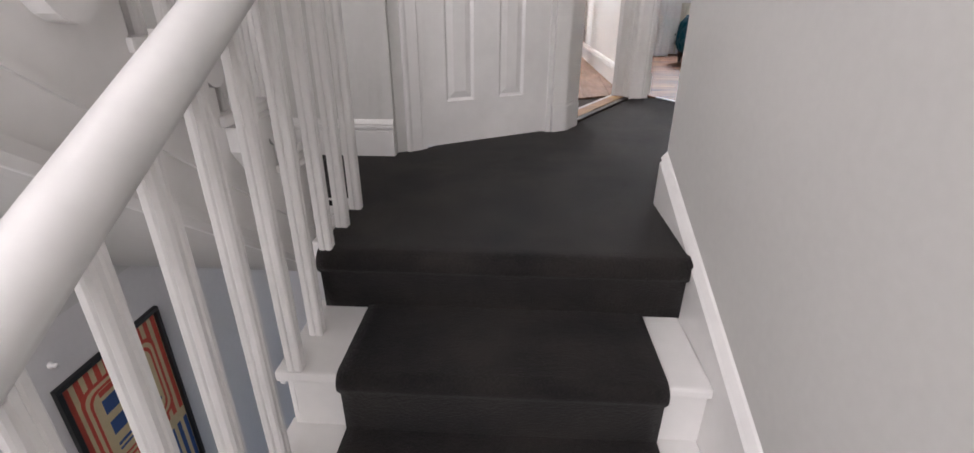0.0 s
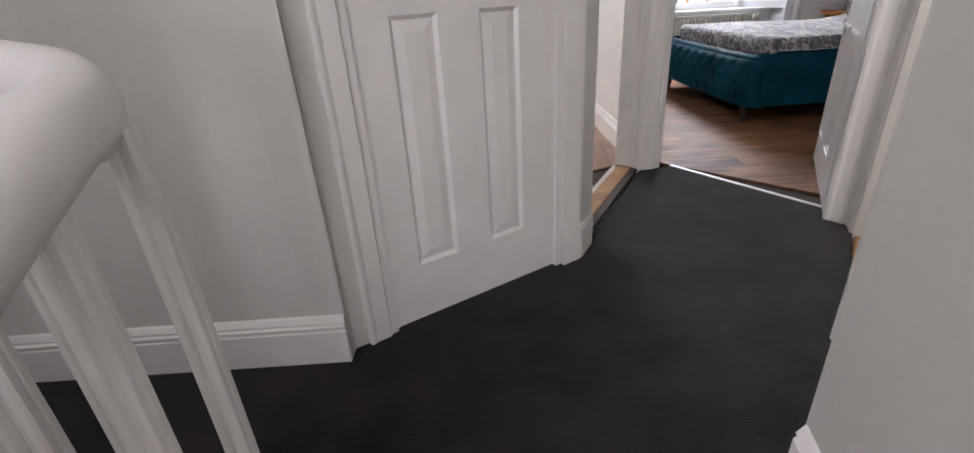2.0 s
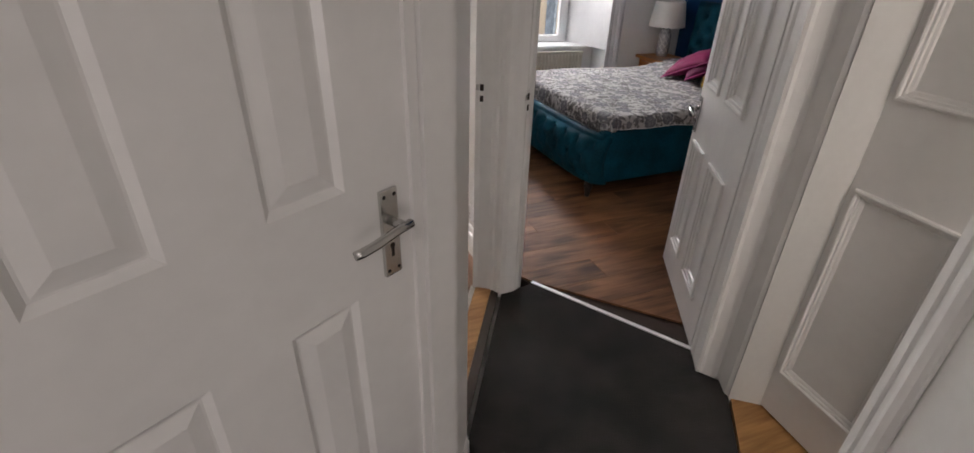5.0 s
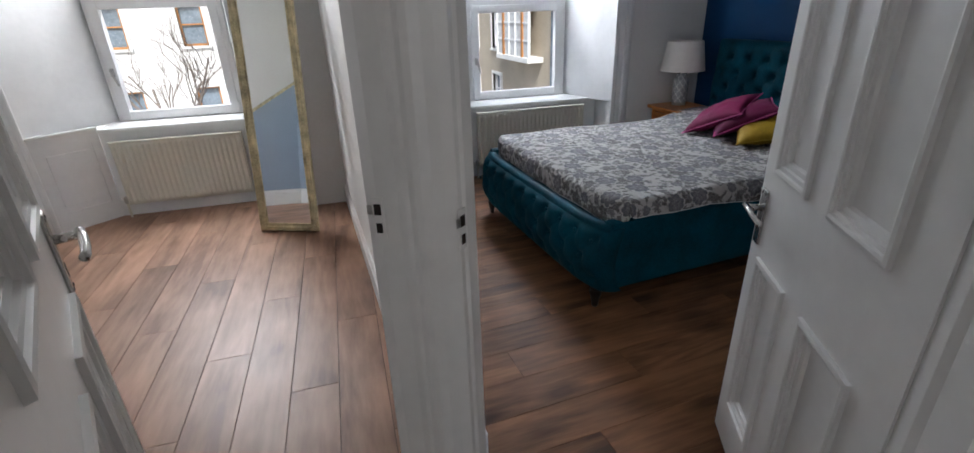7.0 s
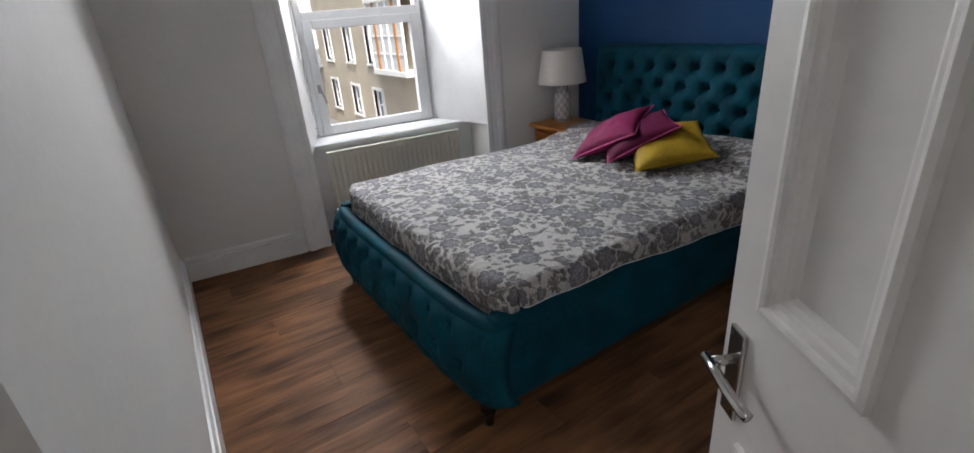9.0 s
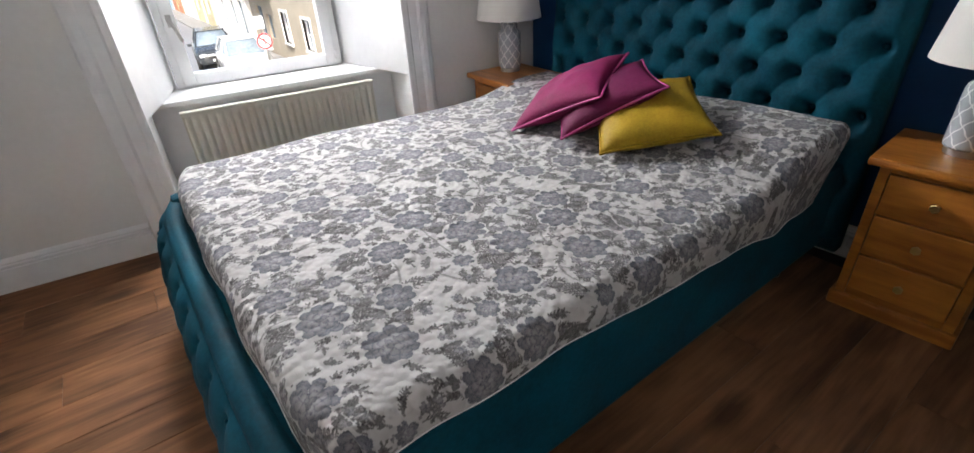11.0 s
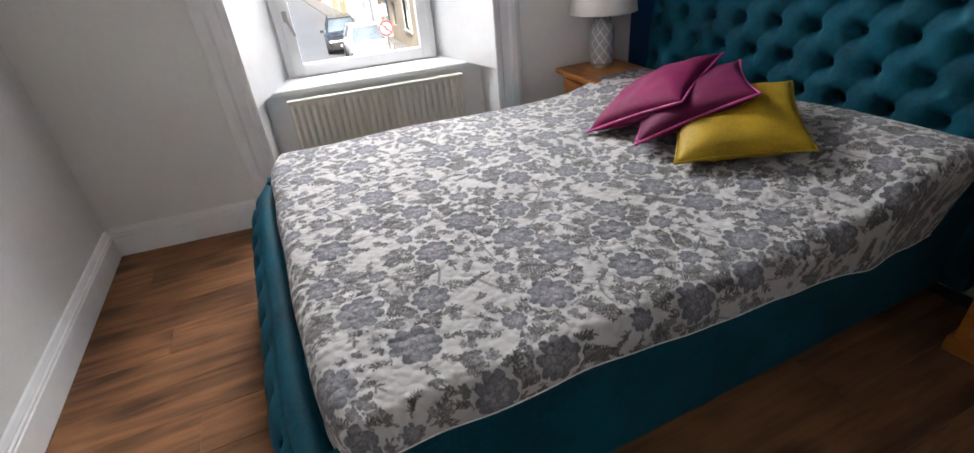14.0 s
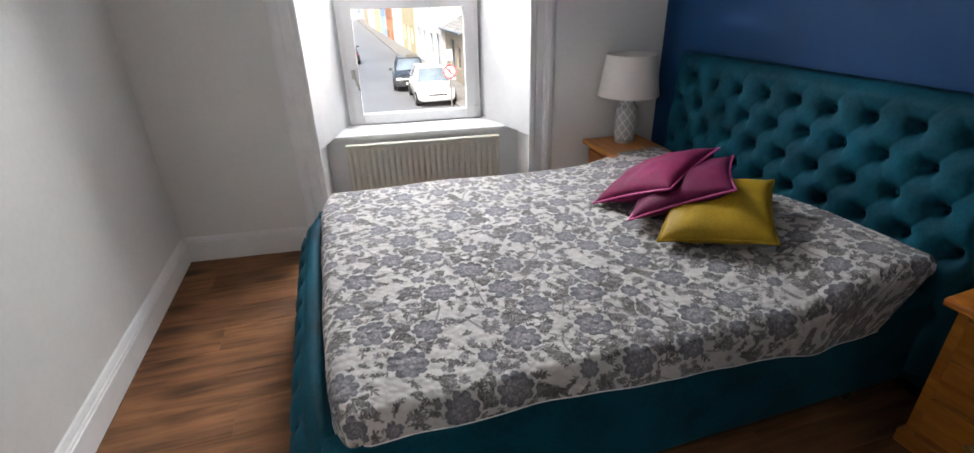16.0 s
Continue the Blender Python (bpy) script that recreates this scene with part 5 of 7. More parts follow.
            if rng.random() < 0.18:
                fern(x + math.cos(b_) * 0.04, y + math.sin(b_) * 0.04, b_, rng.uniform(0.07, 0.10))
            else:
                leafy(x + math.cos(b_) * 0.035, y + math.sin(b_) * 0.035, b_, rng.uniform(0.035, 0.070), rng.uniform(0.012, 0.020))
    for x, y in spots:
        for k in range(9):
            b_, d_ = rng.uniform(0, 6.28), rng.uniform(0.055, 0.115)
            px, py = x + math.cos(b_) * d_, y + math.sin(b_) * d_
            if rng.random() < 0.55:
                blossom(px, py, rng.uniform(0.010, 0.018))
            else:
                for q in range(4):
                    petal(px, py, b_ + (q - 1.5) * 0.7, rng.uniform(0.014, 0.024), 0.0055, 0.95, 0.75, 0.15)
    for k, (x, y) in enumerate(spots):
        peony(x, y, rng.uniform(0.042, 0.058) if k % 3 else rng.uniform(0.024, 0.034))
    return ink, cool


def coverlet_height(x, y):
    """The top of the coverlet over mattress and pillows, on arrays."""
    step = lambda v, k: 1 / (1 + np.exp(-np.clip(v / k, -40, 40)))
    z = 0.566 - 0.016 * np.exp(-(((x - 1.30) / 0.30) ** 2))
    z = z - 0.014 * step(y - 1.2, 0.08) * step(x - 0.7, 0.15)
    gap = 1 - 0.55 * np.exp(-(((y - 0.80) / 0.13) ** 2))
    near = 1.0 - 0.35 * step(y - 0.85, 0.12)
    z = z + 0.072 * step(x - 1.68, 0.065) * gap * near
    return z + 0.003 * np.sin(x * 4.1 + y * 2.3) + 0.0025 * np.sin(x * 11.0 - y * 9.0 + 1.3 * np.sin(y * 5)) + 0.0012 * np.sin(x * 37 + 3 * np.sin(y * 21)) * np.sin(y * 33)


COV_X0, COV_X1, COV_Y0, COV_Y1 = 0.106, 2.025, 0.002, BW - 0.006
FOOT_DROP, R_FOLD = 0.150, 0.050
us = np.arange(COV_X0 + R_FOLD - FOOT_DROP, COV_X1, PITCH)
ts = np.linspace(-1.0, 1.0, int((COV_Y1 - COV_Y0 + 0.36) / PITCH))


def fold(s, lo, hi):
    """Along the cloth: the place across and the fall below the top."""
    d = np.maximum(np.maximum(lo - s, s - hi), 0.0)
    turn = np.minimum(d / R_FOLD, math.pi / 2)
    fall = R_FOLD * (1 - np.cos(turn)) + np.maximum(d - R_FOLD * math.pi / 2, 0)
    return np.clip(s, lo, hi) + np.sign(s - np.clip(s, lo, hi)) * R_FOLD * np.sin(turn), fall


# the side hem hangs deeper towards the head
mid_y, half = (COV_Y0 + COV_Y1) / 2, (COV_Y1 - COV_Y0) / 2
hang_len = np.interp(us, (0.0, 0.15, 0.6, 1.2, 1.7, 2.05), (0.104, 0.104, 0.116, 0.142, 0.215, 0.258))
U = np.repeat(us[:, None], len(ts), 1)
V = mid_y + ts[None, :] * (half - R_FOLD + hang_len[:, None])
X, fall_x = fold(U, COV_X0 + R_FOLD, 99.0)
Y, fall_y = fold(V, COV_Y0 + R_FOLD, COV_Y1 - R_FOLD)
fall = np.maximum(fall_x, fall_y) - 0.12 * np.minimum(fall_x, fall_y)
loose = np.minimum(1.0, fall / 0.1)
side = np.where(V < mid_y, -1.0, 1.0)
X = X - 0.85 * fall_y * np.clip((U - 1.45) / 0.5, 0, 1)
Y = Y + side * (fall_y > 0) * (0.006 * loose * np.sin(U * 17 + V * 3) * (0.5 + 0.5 * np.sin(U * 5)))
X = X - (fall_x > 0) * 0.005 * loose * np.sin(V * 15)
# the foot edge bows back towards its corners
X = X + 0.055 * np.clip(np.abs(Y - mid_y) / half, 0, 1) ** 7 * np.clip(1 - (X - 0.1) / 0.5, 0, 1)
both = np.minimum(1.0, np.minimum(fall_x, fall_y) / 0.06)
X, Y = X + 0.045 * both, Y - side * 0.045 * both
Z = coverlet_height(np.maximum(X, 0.1), np.clip(Y, 0.05, BW - 0.05)) - fall - 0.005 * loose * np.sin(U * 9 + V * 11)
ink, cool = print_flowers(2.3, 2.3)
gi, gj = np.clip(((U + 0.1) / PITCH).astype(int), 0, ink.shape[0] - 1), np.clip(((V + 0.3) / PITCH).astype(int), 0, ink.shape[1] - 1)
nu, nv = U.shape
idx = np.arange(nu * nv).reshape(nu, nv)
quads = np.stack((idx[:-1, :-1], idx[1:, :-1], idx[1:, 1:], idx[:-1, 1:]), -1).reshape(-1, 4)
me = bpy.data.meshes.new("coverlet")
me.vertices.add(nu * nv)
me.vertices.foreach_set("co", np.stack((X, Y, Z), -1).astype(np.float32).ravel())
me.loops.add(quads.size)
me.loops.foreach_set("vertex_index", quads.astype(np.int32).ravel())
me.polygons.add(len(quads))
me.polygons.foreach_set("loop_start", np.arange(0, quads.size, 4, dtype=np.int32))
me.polygons.foreach_set("use_smooth", np.ones(len(quads), dtype=bool))
me.update(calc_edges=True)
layer = me.uv_layers.new(name="cloth")
layer.data.foreach_set("uv", np.stack((U, V), -1).reshape(-1, 2)[quads.ravel()].astype(np.float32).ravel())
dyed = me.color_attributes.new("print", "FLOAT_COLOR", "POINT")
dyed.data.foreach_set("color", np.stack((ink[gi, gj], cool[gi, gj], np.zeros_like(U), np.ones_like(U)), -1).astype(np.float32).ravel())
me.materials.append(floral())
cover = new("coverlet", me)
cover.matrix_basis = BED_M
rim = [Vector((X[i, 0], Y[i, 0], Z[i, 0])) for i in range(nu - 1, -1, -8)] + [Vector((X[0, j], Y[0, j], Z[0, j])) for j in range(0, nv, 8)] + [Vector((X[i, -1], Y[i, -1], Z[i, -1])) for i in range(0, nu, 8)]
part("hem_binding", tube(bmesh.new(), rim, 0.002, 6), WHITE_SHEET, cover, "white stitched hem", smooth=True)
tagged(cover, "white quilted coverlet printed with grey flowers, spread over the bed", "bedspread")
sheet = thing("pillow", BED_M @ Matrix.Translation((1.985, 0.115, 0.556)), "white pillow corner showing under the coverlet", "pillow")
part("pillow_case", boxes((-0.10, 0.085, -0.085, 0.3, 0.0, 0.052), bevel=0.024), WHITE_SHEET, sheet)


# ---- cushions ----
def cushion(name, m, w, h, t, mat, piping, label):
    c = thing(name, m, label, "cushion")
    bm = bmesh.new()
    n = 26
    top, bot = [], []
    for i in range(n + 1):
        a, b = [], []
        for j in range(n + 1):
            x, y = 2 * i / n - 1, 2 * j / n - 1
            pinch = 1 - 0.09 * (1 - abs(y) ** 2) * abs(x) ** 3
            pinch2 = 1 - 0.09 * (1 - abs(x) ** 2) * abs(y) ** 3
            puff = ((1 - abs(x) ** 2.4) * (1 - abs(y) ** 2.4)) ** 0.55
            crease = (0.010 * noise.noise((x * 2.2, y * 2.2, w * 90 + t * 70)) + 0.005 * noise.noise((x * 6, y * 2.5, h * 80 + t * 50))) * puff
            px, py = x * w / 2 * pinch, y * h / 2 * pinch2
            a.append(bm.verts.new((px, py, t / 2 * puff + crease + 0.001)))
            b.append(bm.verts.new((px, py, -t / 2 * puff + crease - 0.001)))
        top.append(a)
        bot.append(b)
    for i in range(n):
        for j in range(n):
            bm.faces.new((top[i][j], top[i + 1][j], top[i + 1][j + 1], top[i][j + 1]))
            bm.faces.new((bot[i][j], bot[i][j + 1], bot[i + 1][j + 1], bot[i + 1][j]))
    rim = [top[i][0].co.copy() for i in range(n + 1)] + [top[n][j].co.copy() for j in range(1, n + 1)] + [top[i][n].co.copy() for i in range(n - 1, -1, -1)] + [top[0][j].co.copy() for j in range(n - 1, -1, -1)]
    bmesh.ops.remove_doubles(bm, verts=bm.verts, dist=0.0025)
    part("cover", bm, mat, c, smooth=True)
    bm = bmesh.new()
    tube(bm, [(p.x, p.y, 0) for p in rim], 0.0045, 6)
    part("piping", bm, piping, c, "contrasting piped edge" if piping is not mat else "", smooth=True)
    return c


def laid(a, b, c):
    """The pose of a cushion from three of its corners, in turn."""
    a, b, c = Vector(a), Vector(b), Vector(c)
    ax = (b - a).normalized()
    ay = (c - b - ax * (c - b).dot(ax)).normalized()
    m = Matrix((ax, ay, ax.cross(ay))).transposed().to_4x4()
    m.translation = (a + c) / 2
    return m


cushion("cushion", laid((3.389, 4.99, 0.583), (3.655, 4.758, 0.640), (3.912, 5.041, 0.735)), 0.40, 0.41, 0.13, MUSTARD, MUSTARD, "mustard yellow velvet cushion leaning on a plum cushion")
cushion("cushion", laid((3.366, 5.178, 0.591), (3.630, 4.960, 0.760), (3.897, 5.245, 0.780)), 0.41, 0.41, 0.12, PLUM, PINK_PIPING, "plum velvet cushion with pink piping lying on the bed")
cushion("cushion", laid((3.372, 5.404, 0.585), (3.507, 5.085, 0.750), (3.827, 5.330, 0.785)), 0.41, 0.42, 0.13, MAGENTA, PINK_PIPING, "magenta velvet cushion with pink piping lying on the bed")


# ---- bedside tables and lamps ----
def bow(bm, x0, x1, z0, z1, y_at, thick, n=10):
    """A panel curved in plan between x0 and x1, thick towards -y of its face."""
    cols = []
    for i in range(n + 1):
        x = x0 + (x1 - x0) * i / n
        y = y_at(x)
        cols.append([bm.verts.new(p) for p in ((x, y, z0), (x, y, z1), (x, y - thick, z1), (x, y - thick, z0))])
    for a, b in zip(cols, cols[1:]):
        for i in range(4):
            bm.faces.new((a[i], b[i], b[(i + 1) % 4], a[(i + 1) % 4]))
    bm.faces.new(cols[0])
    bm.faces.new(list(reversed(cols[-1])))
    return bm


def knob(parent, m, mat, label, sides=6, k=1.0):
    bm = bmesh.new()
    lathe(bm, [(a * k, b * k) for a, b in ((0.006, 0), (0.006, 0.014), (0.014, 0.017), (0.015, 0.024), (0.012, 0.027))], sides, m)
    return part("knob", bm, mat, parent, label)


def bedside_table(m, label):
    """Front faces -x; origin at the middle of the front, on the floor."""
    t = thing("bedside_table", m, label, "bedside table", "bedside tables")
    w, d, h = 0.172, 0.345, 0.556
    for name, row in (("post", (0.012, 0.03, -w, -w + 0.03, 0.055, h)), ("post", (0.012, 0.03, w - 0.03, w, 0.055, h)), ("side", (0.03, d, -w, -w + 0.018, 0.055, h)), ("side", (0.03, d, w - 0.018, w, 0.055, h)), ("back", (d - 0.012, d, -w + 0.018, w - 0.018, 0.055, h)), ("rail", (0.014, 0.03, -w + 0.03, w - 0.03, h - 0.022, h)), ("rail", (0.014, 0.03, -w + 0.03, w - 0.03, 0.385, 0.400)), ("rail", (0.014, 0.03, -w + 0.03, w - 0.03, 0.228, 0.243)), ("rail", (0.014, 0.03, -w + 0.03, w - 0.03, 0.055, 0.085))):
        part(name, boxes(row, bevel=0.002), PINE, t)
    part("top", boxes((-0.022, d + 0.012, -0.205, 0.205, h, h + 0.028), bevel=0.009), PINE, t, "thick honey pine top with rounded edges")
    part("plinth", boxes((-0.002, d, -w - 0.014, w + 0.014, 0.0, 0.055), bevel=0.007), PINE, t)
    for z0, z1 in ((0.402, 0.532), (0.245, 0.383), (0.087, 0.226)):
        dr = part("drawer", boxes((0.004, 0.030, -w + 0.033, w - 0.033, z0, z1), (0.030, d - 0.03, -w + 0.04, w - 0.04, z0 + 0.01, z1 - 0.02), bevel=0.003), PINE, t)
        knob(dr, Matrix.Translation((0.004, 0, (z0 + z1) / 2)) @ Matrix.Rotation(radians(-90), 4, "Y"), BRASS, "hexagonal brass knob")
    return t


def lattice():
    """Grey glaze with a white trellis of curved diamonds."""
    m = bpy.data.materials.new("trellis_ceramic")
    m.use_nodes = True
    n, l = m.node_tree.nodes, m.node_tree.links
    b = n["Principled BSDF"]
    co, sp = n.new("ShaderNodeTexCoord"), n.new("ShaderNodeSeparateXYZ")
    l.new(co.outputs["Object"], sp.inputs[0])

    def op(kind, a, c=None, third=None):
        q = n.new("ShaderNodeMath")
        q.operation = kind
        for i, v in enumerate((a, c, third)):
            if v is None:
                continue
            if isinstance(v, (int, float)):
                q.inputs[i].default_value = v
            else:
                l.new(v, q.inputs[i])
        return q.outputs[0]

    ang = op("MULTIPLY", op("ARCTAN2", sp.outputs[1], sp.outputs[0]), 8 / 6.2832)
    z = op("MULTIPLY", sp.outputs[2], 15.5)
    bend = op("MULTIPLY", op("SINE", op("MULTIPLY", z, 12.566)), 0.04)
    s1 = op("PINGPONG", op("ADD", op("ADD", ang, z), bend), 0.5)
    s2 = op("PINGPONG", op("SUBTRACT", op("ADD", ang, bend), z), 0.5)
    line = op("LESS_THAN", op("MINIMUM", s1, s2), 0.055)
    mix = n.new("ShaderNodeMix")
    mix.data_type = "RGBA"
    mix.inputs[6].default_value, mix.inputs[7].default_value = (0.40, 0.42, 0.44, 1), (0.78, 0.78, 0.77, 1)
    l.new(line, mix.inputs[0])
    l.new(mix.outputs[2], b.inputs["Base Color"])
    b.inputs["Roughness"].default_value = 0.18
    bp = n.new("ShaderNodeBump")
    bp.inputs["Strength"].default_value, bp.inputs["Distance"].default_value = 0.3, 0.002
    l.new(line, bp.inputs["Height"])
    l.new(bp.outputs[0], b.inputs["Normal"])
    return m


TRELLIS = lattice()


def table_lamp(m):
    t = thing("table_lamp", m, "grey trellis ceramic table lamp with a white drum shade", "lamp", "bedside lamps")
    bm = lathe(bmesh.new(), [(0.054, 0), (0.055, 0.004), (0.055, 0.020), (0.050, 0.022)], 40)
    part("foot_ring", bm, STEEL, t, "brushed steel base ring", smooth=False)
    bm = lathe(bmesh.new(), [(0.050, 0.022), (0.061, 0.024), (0.063, 0.034), (0.063, 0.20), (0.060, 0.214), (0.048, 0.226), (0.044, 0.232), (0.046, 0.240), (0.046, 0.256), (0.040, 0.262)], 48)
    part("body", bm, TRELLIS, t, "grey ceramic body with a white trellis pattern", smooth=True)
    bm = lathe(bmesh.new(), [(0.018, 0.262), (0.018, 0.268), (0.007, 0.272), (0.007, 0.33), (0.014, 0.335), (0.014, 0.37)], 20)
    part("stem", bm, STEEL, t, smooth=True)
    bm = lathe(bmesh.new(), [(0.178, 0.285), (0.178, 0.287), (0.142, 0.515), (0.142, 0.517), (0.139, 0.517), (0.175, 0.287)], 56, closed=False)
    shade = part("shade", bm, LINEN, t, "white linen drum shade", smooth=True)
    bm = bmesh.new()
    for a in range(3):
        c, s = math.cos(a * 2.094), math.sin(a * 2.094)
        tube(bm, [(0.012 * c, 0.012 * s, 0.33), (0.17 * c, 0.17 * s, 0.30)], 0.0015, 6)
    part("spider", bm, STEEL, shade)
    return t


NS2 = Matrix.Translation((4.005, 4.188, 0)) @ Matrix.Rotation(radians(4), 4, "Z")
NS1 = Matrix.Translation((3.758, 6.158, 0)) @ Matrix.Rotation(radians(-2), 4, "Z")
bedside_table(NS2, "honey pine three-drawer bedside table against the blue wall")
bedside_table(NS1, "honey pine bedside table between the bed and the window")
lamp = table_lamp(NS2 @ Matrix.Translation((0.19, 0.01, 0.584)))
copy_thing(lamp, NS1 @ Matrix.Translation((0.19, 0.06, 0.584)))

# ---- wardrobe ----
WX0, WX1, WY0, WY1 = 3.350, 4.340, 3.105, 3.630
wardrobe = thing("wardrobe", Matrix.Translation((WX0, WY0, 0)), "old dark mahogany bow-fronted wardrobe with brass knobs", "wardrobe")
ww, wd = WX1 - WX0, WY1 - WY0
bow_y = lambda x: wd + 0.075 * (1 - ((x - ww / 2) / (ww / 2)) ** 2)
for x, y in ((0.035, 0.04), (ww - 0.035, 0.04), (0.035, wd - 0.04), (ww - 0.035, wd - 0.04)):
    bm = prism(bmesh.new(), [(-0.026, -0.026), (0.026, -0.026), (0.026, 0.026), (-0.026, 0.026)], 0, 0.115)
    for v in bm.verts:
        if v.co.z < 0.01:
            v.co.x *= 0.72
            v.co.y *= 0.72
    ob = part("leg", bm, DARK_LEG, wardrobe, "tapered dark bracket foot")
    ob.location = (x, y, 0)
part("side", boxes((0, 0.022, 0, wd, 0.105, 0.587), bevel=0.002), MAHOGANY_SIDE, wardrobe, "worn dull mahogany side")
part("side", boxes((ww - 0.022, ww, 0, wd, 0.105, 0.587), bevel=0.002), MAHOGANY_SIDE, wardrobe)
part("side", boxes((0.010, 0.030, 0, wd - 0.012, 0.590, 1.92), bevel=0.003), MAHOGANY_SIDE, wardrobe, "worn dull mahogany side")
part("side", boxes((ww - 0.030, ww - 0.010, 0, wd - 0.012, 0.590, 1.92), bevel=0.003), MAHOGANY_SIDE, wardrobe)
part("back", boxes((0.022, ww - 0.022, 0, 0.012, 0.105, 1.92)), MAHOGANY_SIDE, wardrobe)
part("base", boxes((0.022, ww - 0.022, 0.012, wd, 0.105, 0.125)), MAHOGANY_SIDE, wardrobe)
part("corner_post", boxes((0.004, 0.036, wd - 0.012, wd + 0.016, 0.59, 1.92), bevel=0.004), MAHOGANY, wardrobe)
part("corner_post", boxes((ww - 0.036, ww - 0.004, wd - 0.012, wd + 0.016, 0.59, 1.92), bevel=0.004), MAHOGANY, wardrobe)
part("base_rail", bow(bmesh.new(), 0.0, ww, 0.105, 0.135, lambda x: bow_y(x) + 0.006, 0.05, 16), MAHOGANY, wardrobe)
part("waist_moulding", bow(bmesh.new(), 0.0225, ww - 0.0225, 0.562, 0.588, lambda x: bow_y(min(max(x, 0), ww)) + 0.016, wd, 16), MAHOGANY, wardrobe, "moulded waist rail")
part("waist_bead", bow(bmesh.new(), 0.002, ww - 0.002, 0.548, 0.562, lambda x: bow_y(min(max(x, 0), ww)) + 0.010, 0.05, 16), MAHOGANY, wardrobe)
for z0, z1, zk in ((0.140, 0.292, 0.208), (0.306, 0.543, 0.422)):
    dr = part("drawer", bow(bmesh.new(), 0.024, ww - 0.024, z0, z1, bow_y, 0.03, 18), MAHOGANY, wardrobe, "bowed dark mahogany drawer front")
    part("drawer_bead", bow(bmesh.new(), 0.024, ww - 0.024, z1 - 0.007, z1, lambda x: bow_y(x) + 0.004, 0.01, 18), MAHOGANY, dr)
    part("drawer_bead", bow(bmesh.new(), 0.024, ww - 0.024, z0, z0 + 0.007, lambda x: bow_y(x) + 0.004, 0.01, 18), MAHOGANY, dr)
    for x in (0.175, 0.82):
        knob(dr, Matrix.Translation((x, bow_y(x) - 0.002, zk)) @ Matrix.Rotation(radians(-90), 4, "X"), BRASS, "brass knob", 16, 1.35)
part("rail", bow(bmesh.new(), 0.022, ww - 0.022, 0.292, 0.306, lambda x: bow_y(x) - 0.004, 0.03, 16), MAHOGANY, wardrobe)
for x0, x1 in ((0.038, ww / 2 - 0.003), (ww / 2 + 0.003, ww - 0.038)):
    bm = bmesh.new()
    for a, b, c, d in ((x0, x0 + 0.075, 0.595, 1.86), (x1 - 0.075, x1, 0.595, 1.86), (x0 + 0.075, x1 - 0.075, 0.595, 0.685), (x0 + 0.075, x1 - 0.075, 1.76, 1.86)):
        bow(bm, a, b, c, d, bow_y, 0.03, 6)
    door = part("door", bm, MAHOGANY_RED, wardrobe, "bowed dark mahogany door")
    part("door_panel", bow(bmesh.new(), x0 + 0.07, x1 - 0.07, 0.68, 1.765, lambda x: bow_y(x) - 0.012, 0.012, 8), MAHOGANY, door, "sunk veneered panel")
    bm = bmesh.new()
    for a, b, c, d in ((x0 + 0.075, x0 + 0.088, 0.685, 1.76), (x1 - 0.088, x1 - 0.075, 0.685, 1.76), (x0 + 0.088, x1 - 0.088, 0.685, 0.698), (x0 + 0.088, x1 - 0.088, 1.747, 1.76)):
        bow(bm, a, b, c, d, lambda x: bow_y(x) + 0.004, 0.02, 6)
    part("panel_bead", bm, MAHOGANY, door)
part("cornice", bow(bmesh.new(), -0.02, ww + 0.02, 1.92, 1.985, lambda x: bow_y(min(max(x, 0), ww)) + 0.03, wd + 0.02, 16), MAHOGANY, wardrobe)
part("frieze", bow(bmesh.new(), 0.02, ww - 0.02, 1.865, 1.92, lambda x: bow_y(x) - 0.002, 0.04, 16), MAHOGANY, wardrobe)

# ---- living room: leaning mirror, wire rack, painted corner ----
A, B, C = Vector((0.483, 6.300, 0.0)), Vector((0.872, 6.106, 0.0)), Vector((0.672, 6.447, 1.575))
ex = (B - A).normalized()
ez = (C - A - ex * (C - A).dot(ex)).normalized()
ey = ez.cross(ex)
mirror_m = Matrix((ex, ey, ez)).transposed().to_4x4()
mirror_m.translation = A + Vector((0, 0, 0.004))
mw, mh = 0.43, 1.595
mirror = thing("standing_mirror", mirror_m, "tall mirror in an antique gilt frame leaning in the corner", "mirror")
GP = [(0, 0), (0, 0.018), (0.006, 0.030), (0.014, 0.030), (0.018, 0.024), (0.028, 0.027), (0.036, 0.020), (0.046, 0.016), (0.052, 0.019), (0.056, 0.012), (0.056, 0)]


def frame_side(p0, p1, inward, name="frame_side"):
    p0, p1 = Vector(p0), Vector(p1)
    d = (p1 - p0).normalized()
    inw, out = Vector(inward), Vector((0, -1, 0))
    bm = bmesh.new()
    r0 = [bm.verts.new(p0 + inw * a + d * a + out * b) for a, b in GP]
    r1 = [bm.verts.new(p1 + inw * a - d * a + out * b) for a, b in GP]
    for i in range(len(GP)):
        j = (i + 1) % len(GP)
        bm.faces.new((r0[i], r0[j], r1[j], r1[i]))
    return part(name, bm, GILT, mirror, "worn gilt moulding")


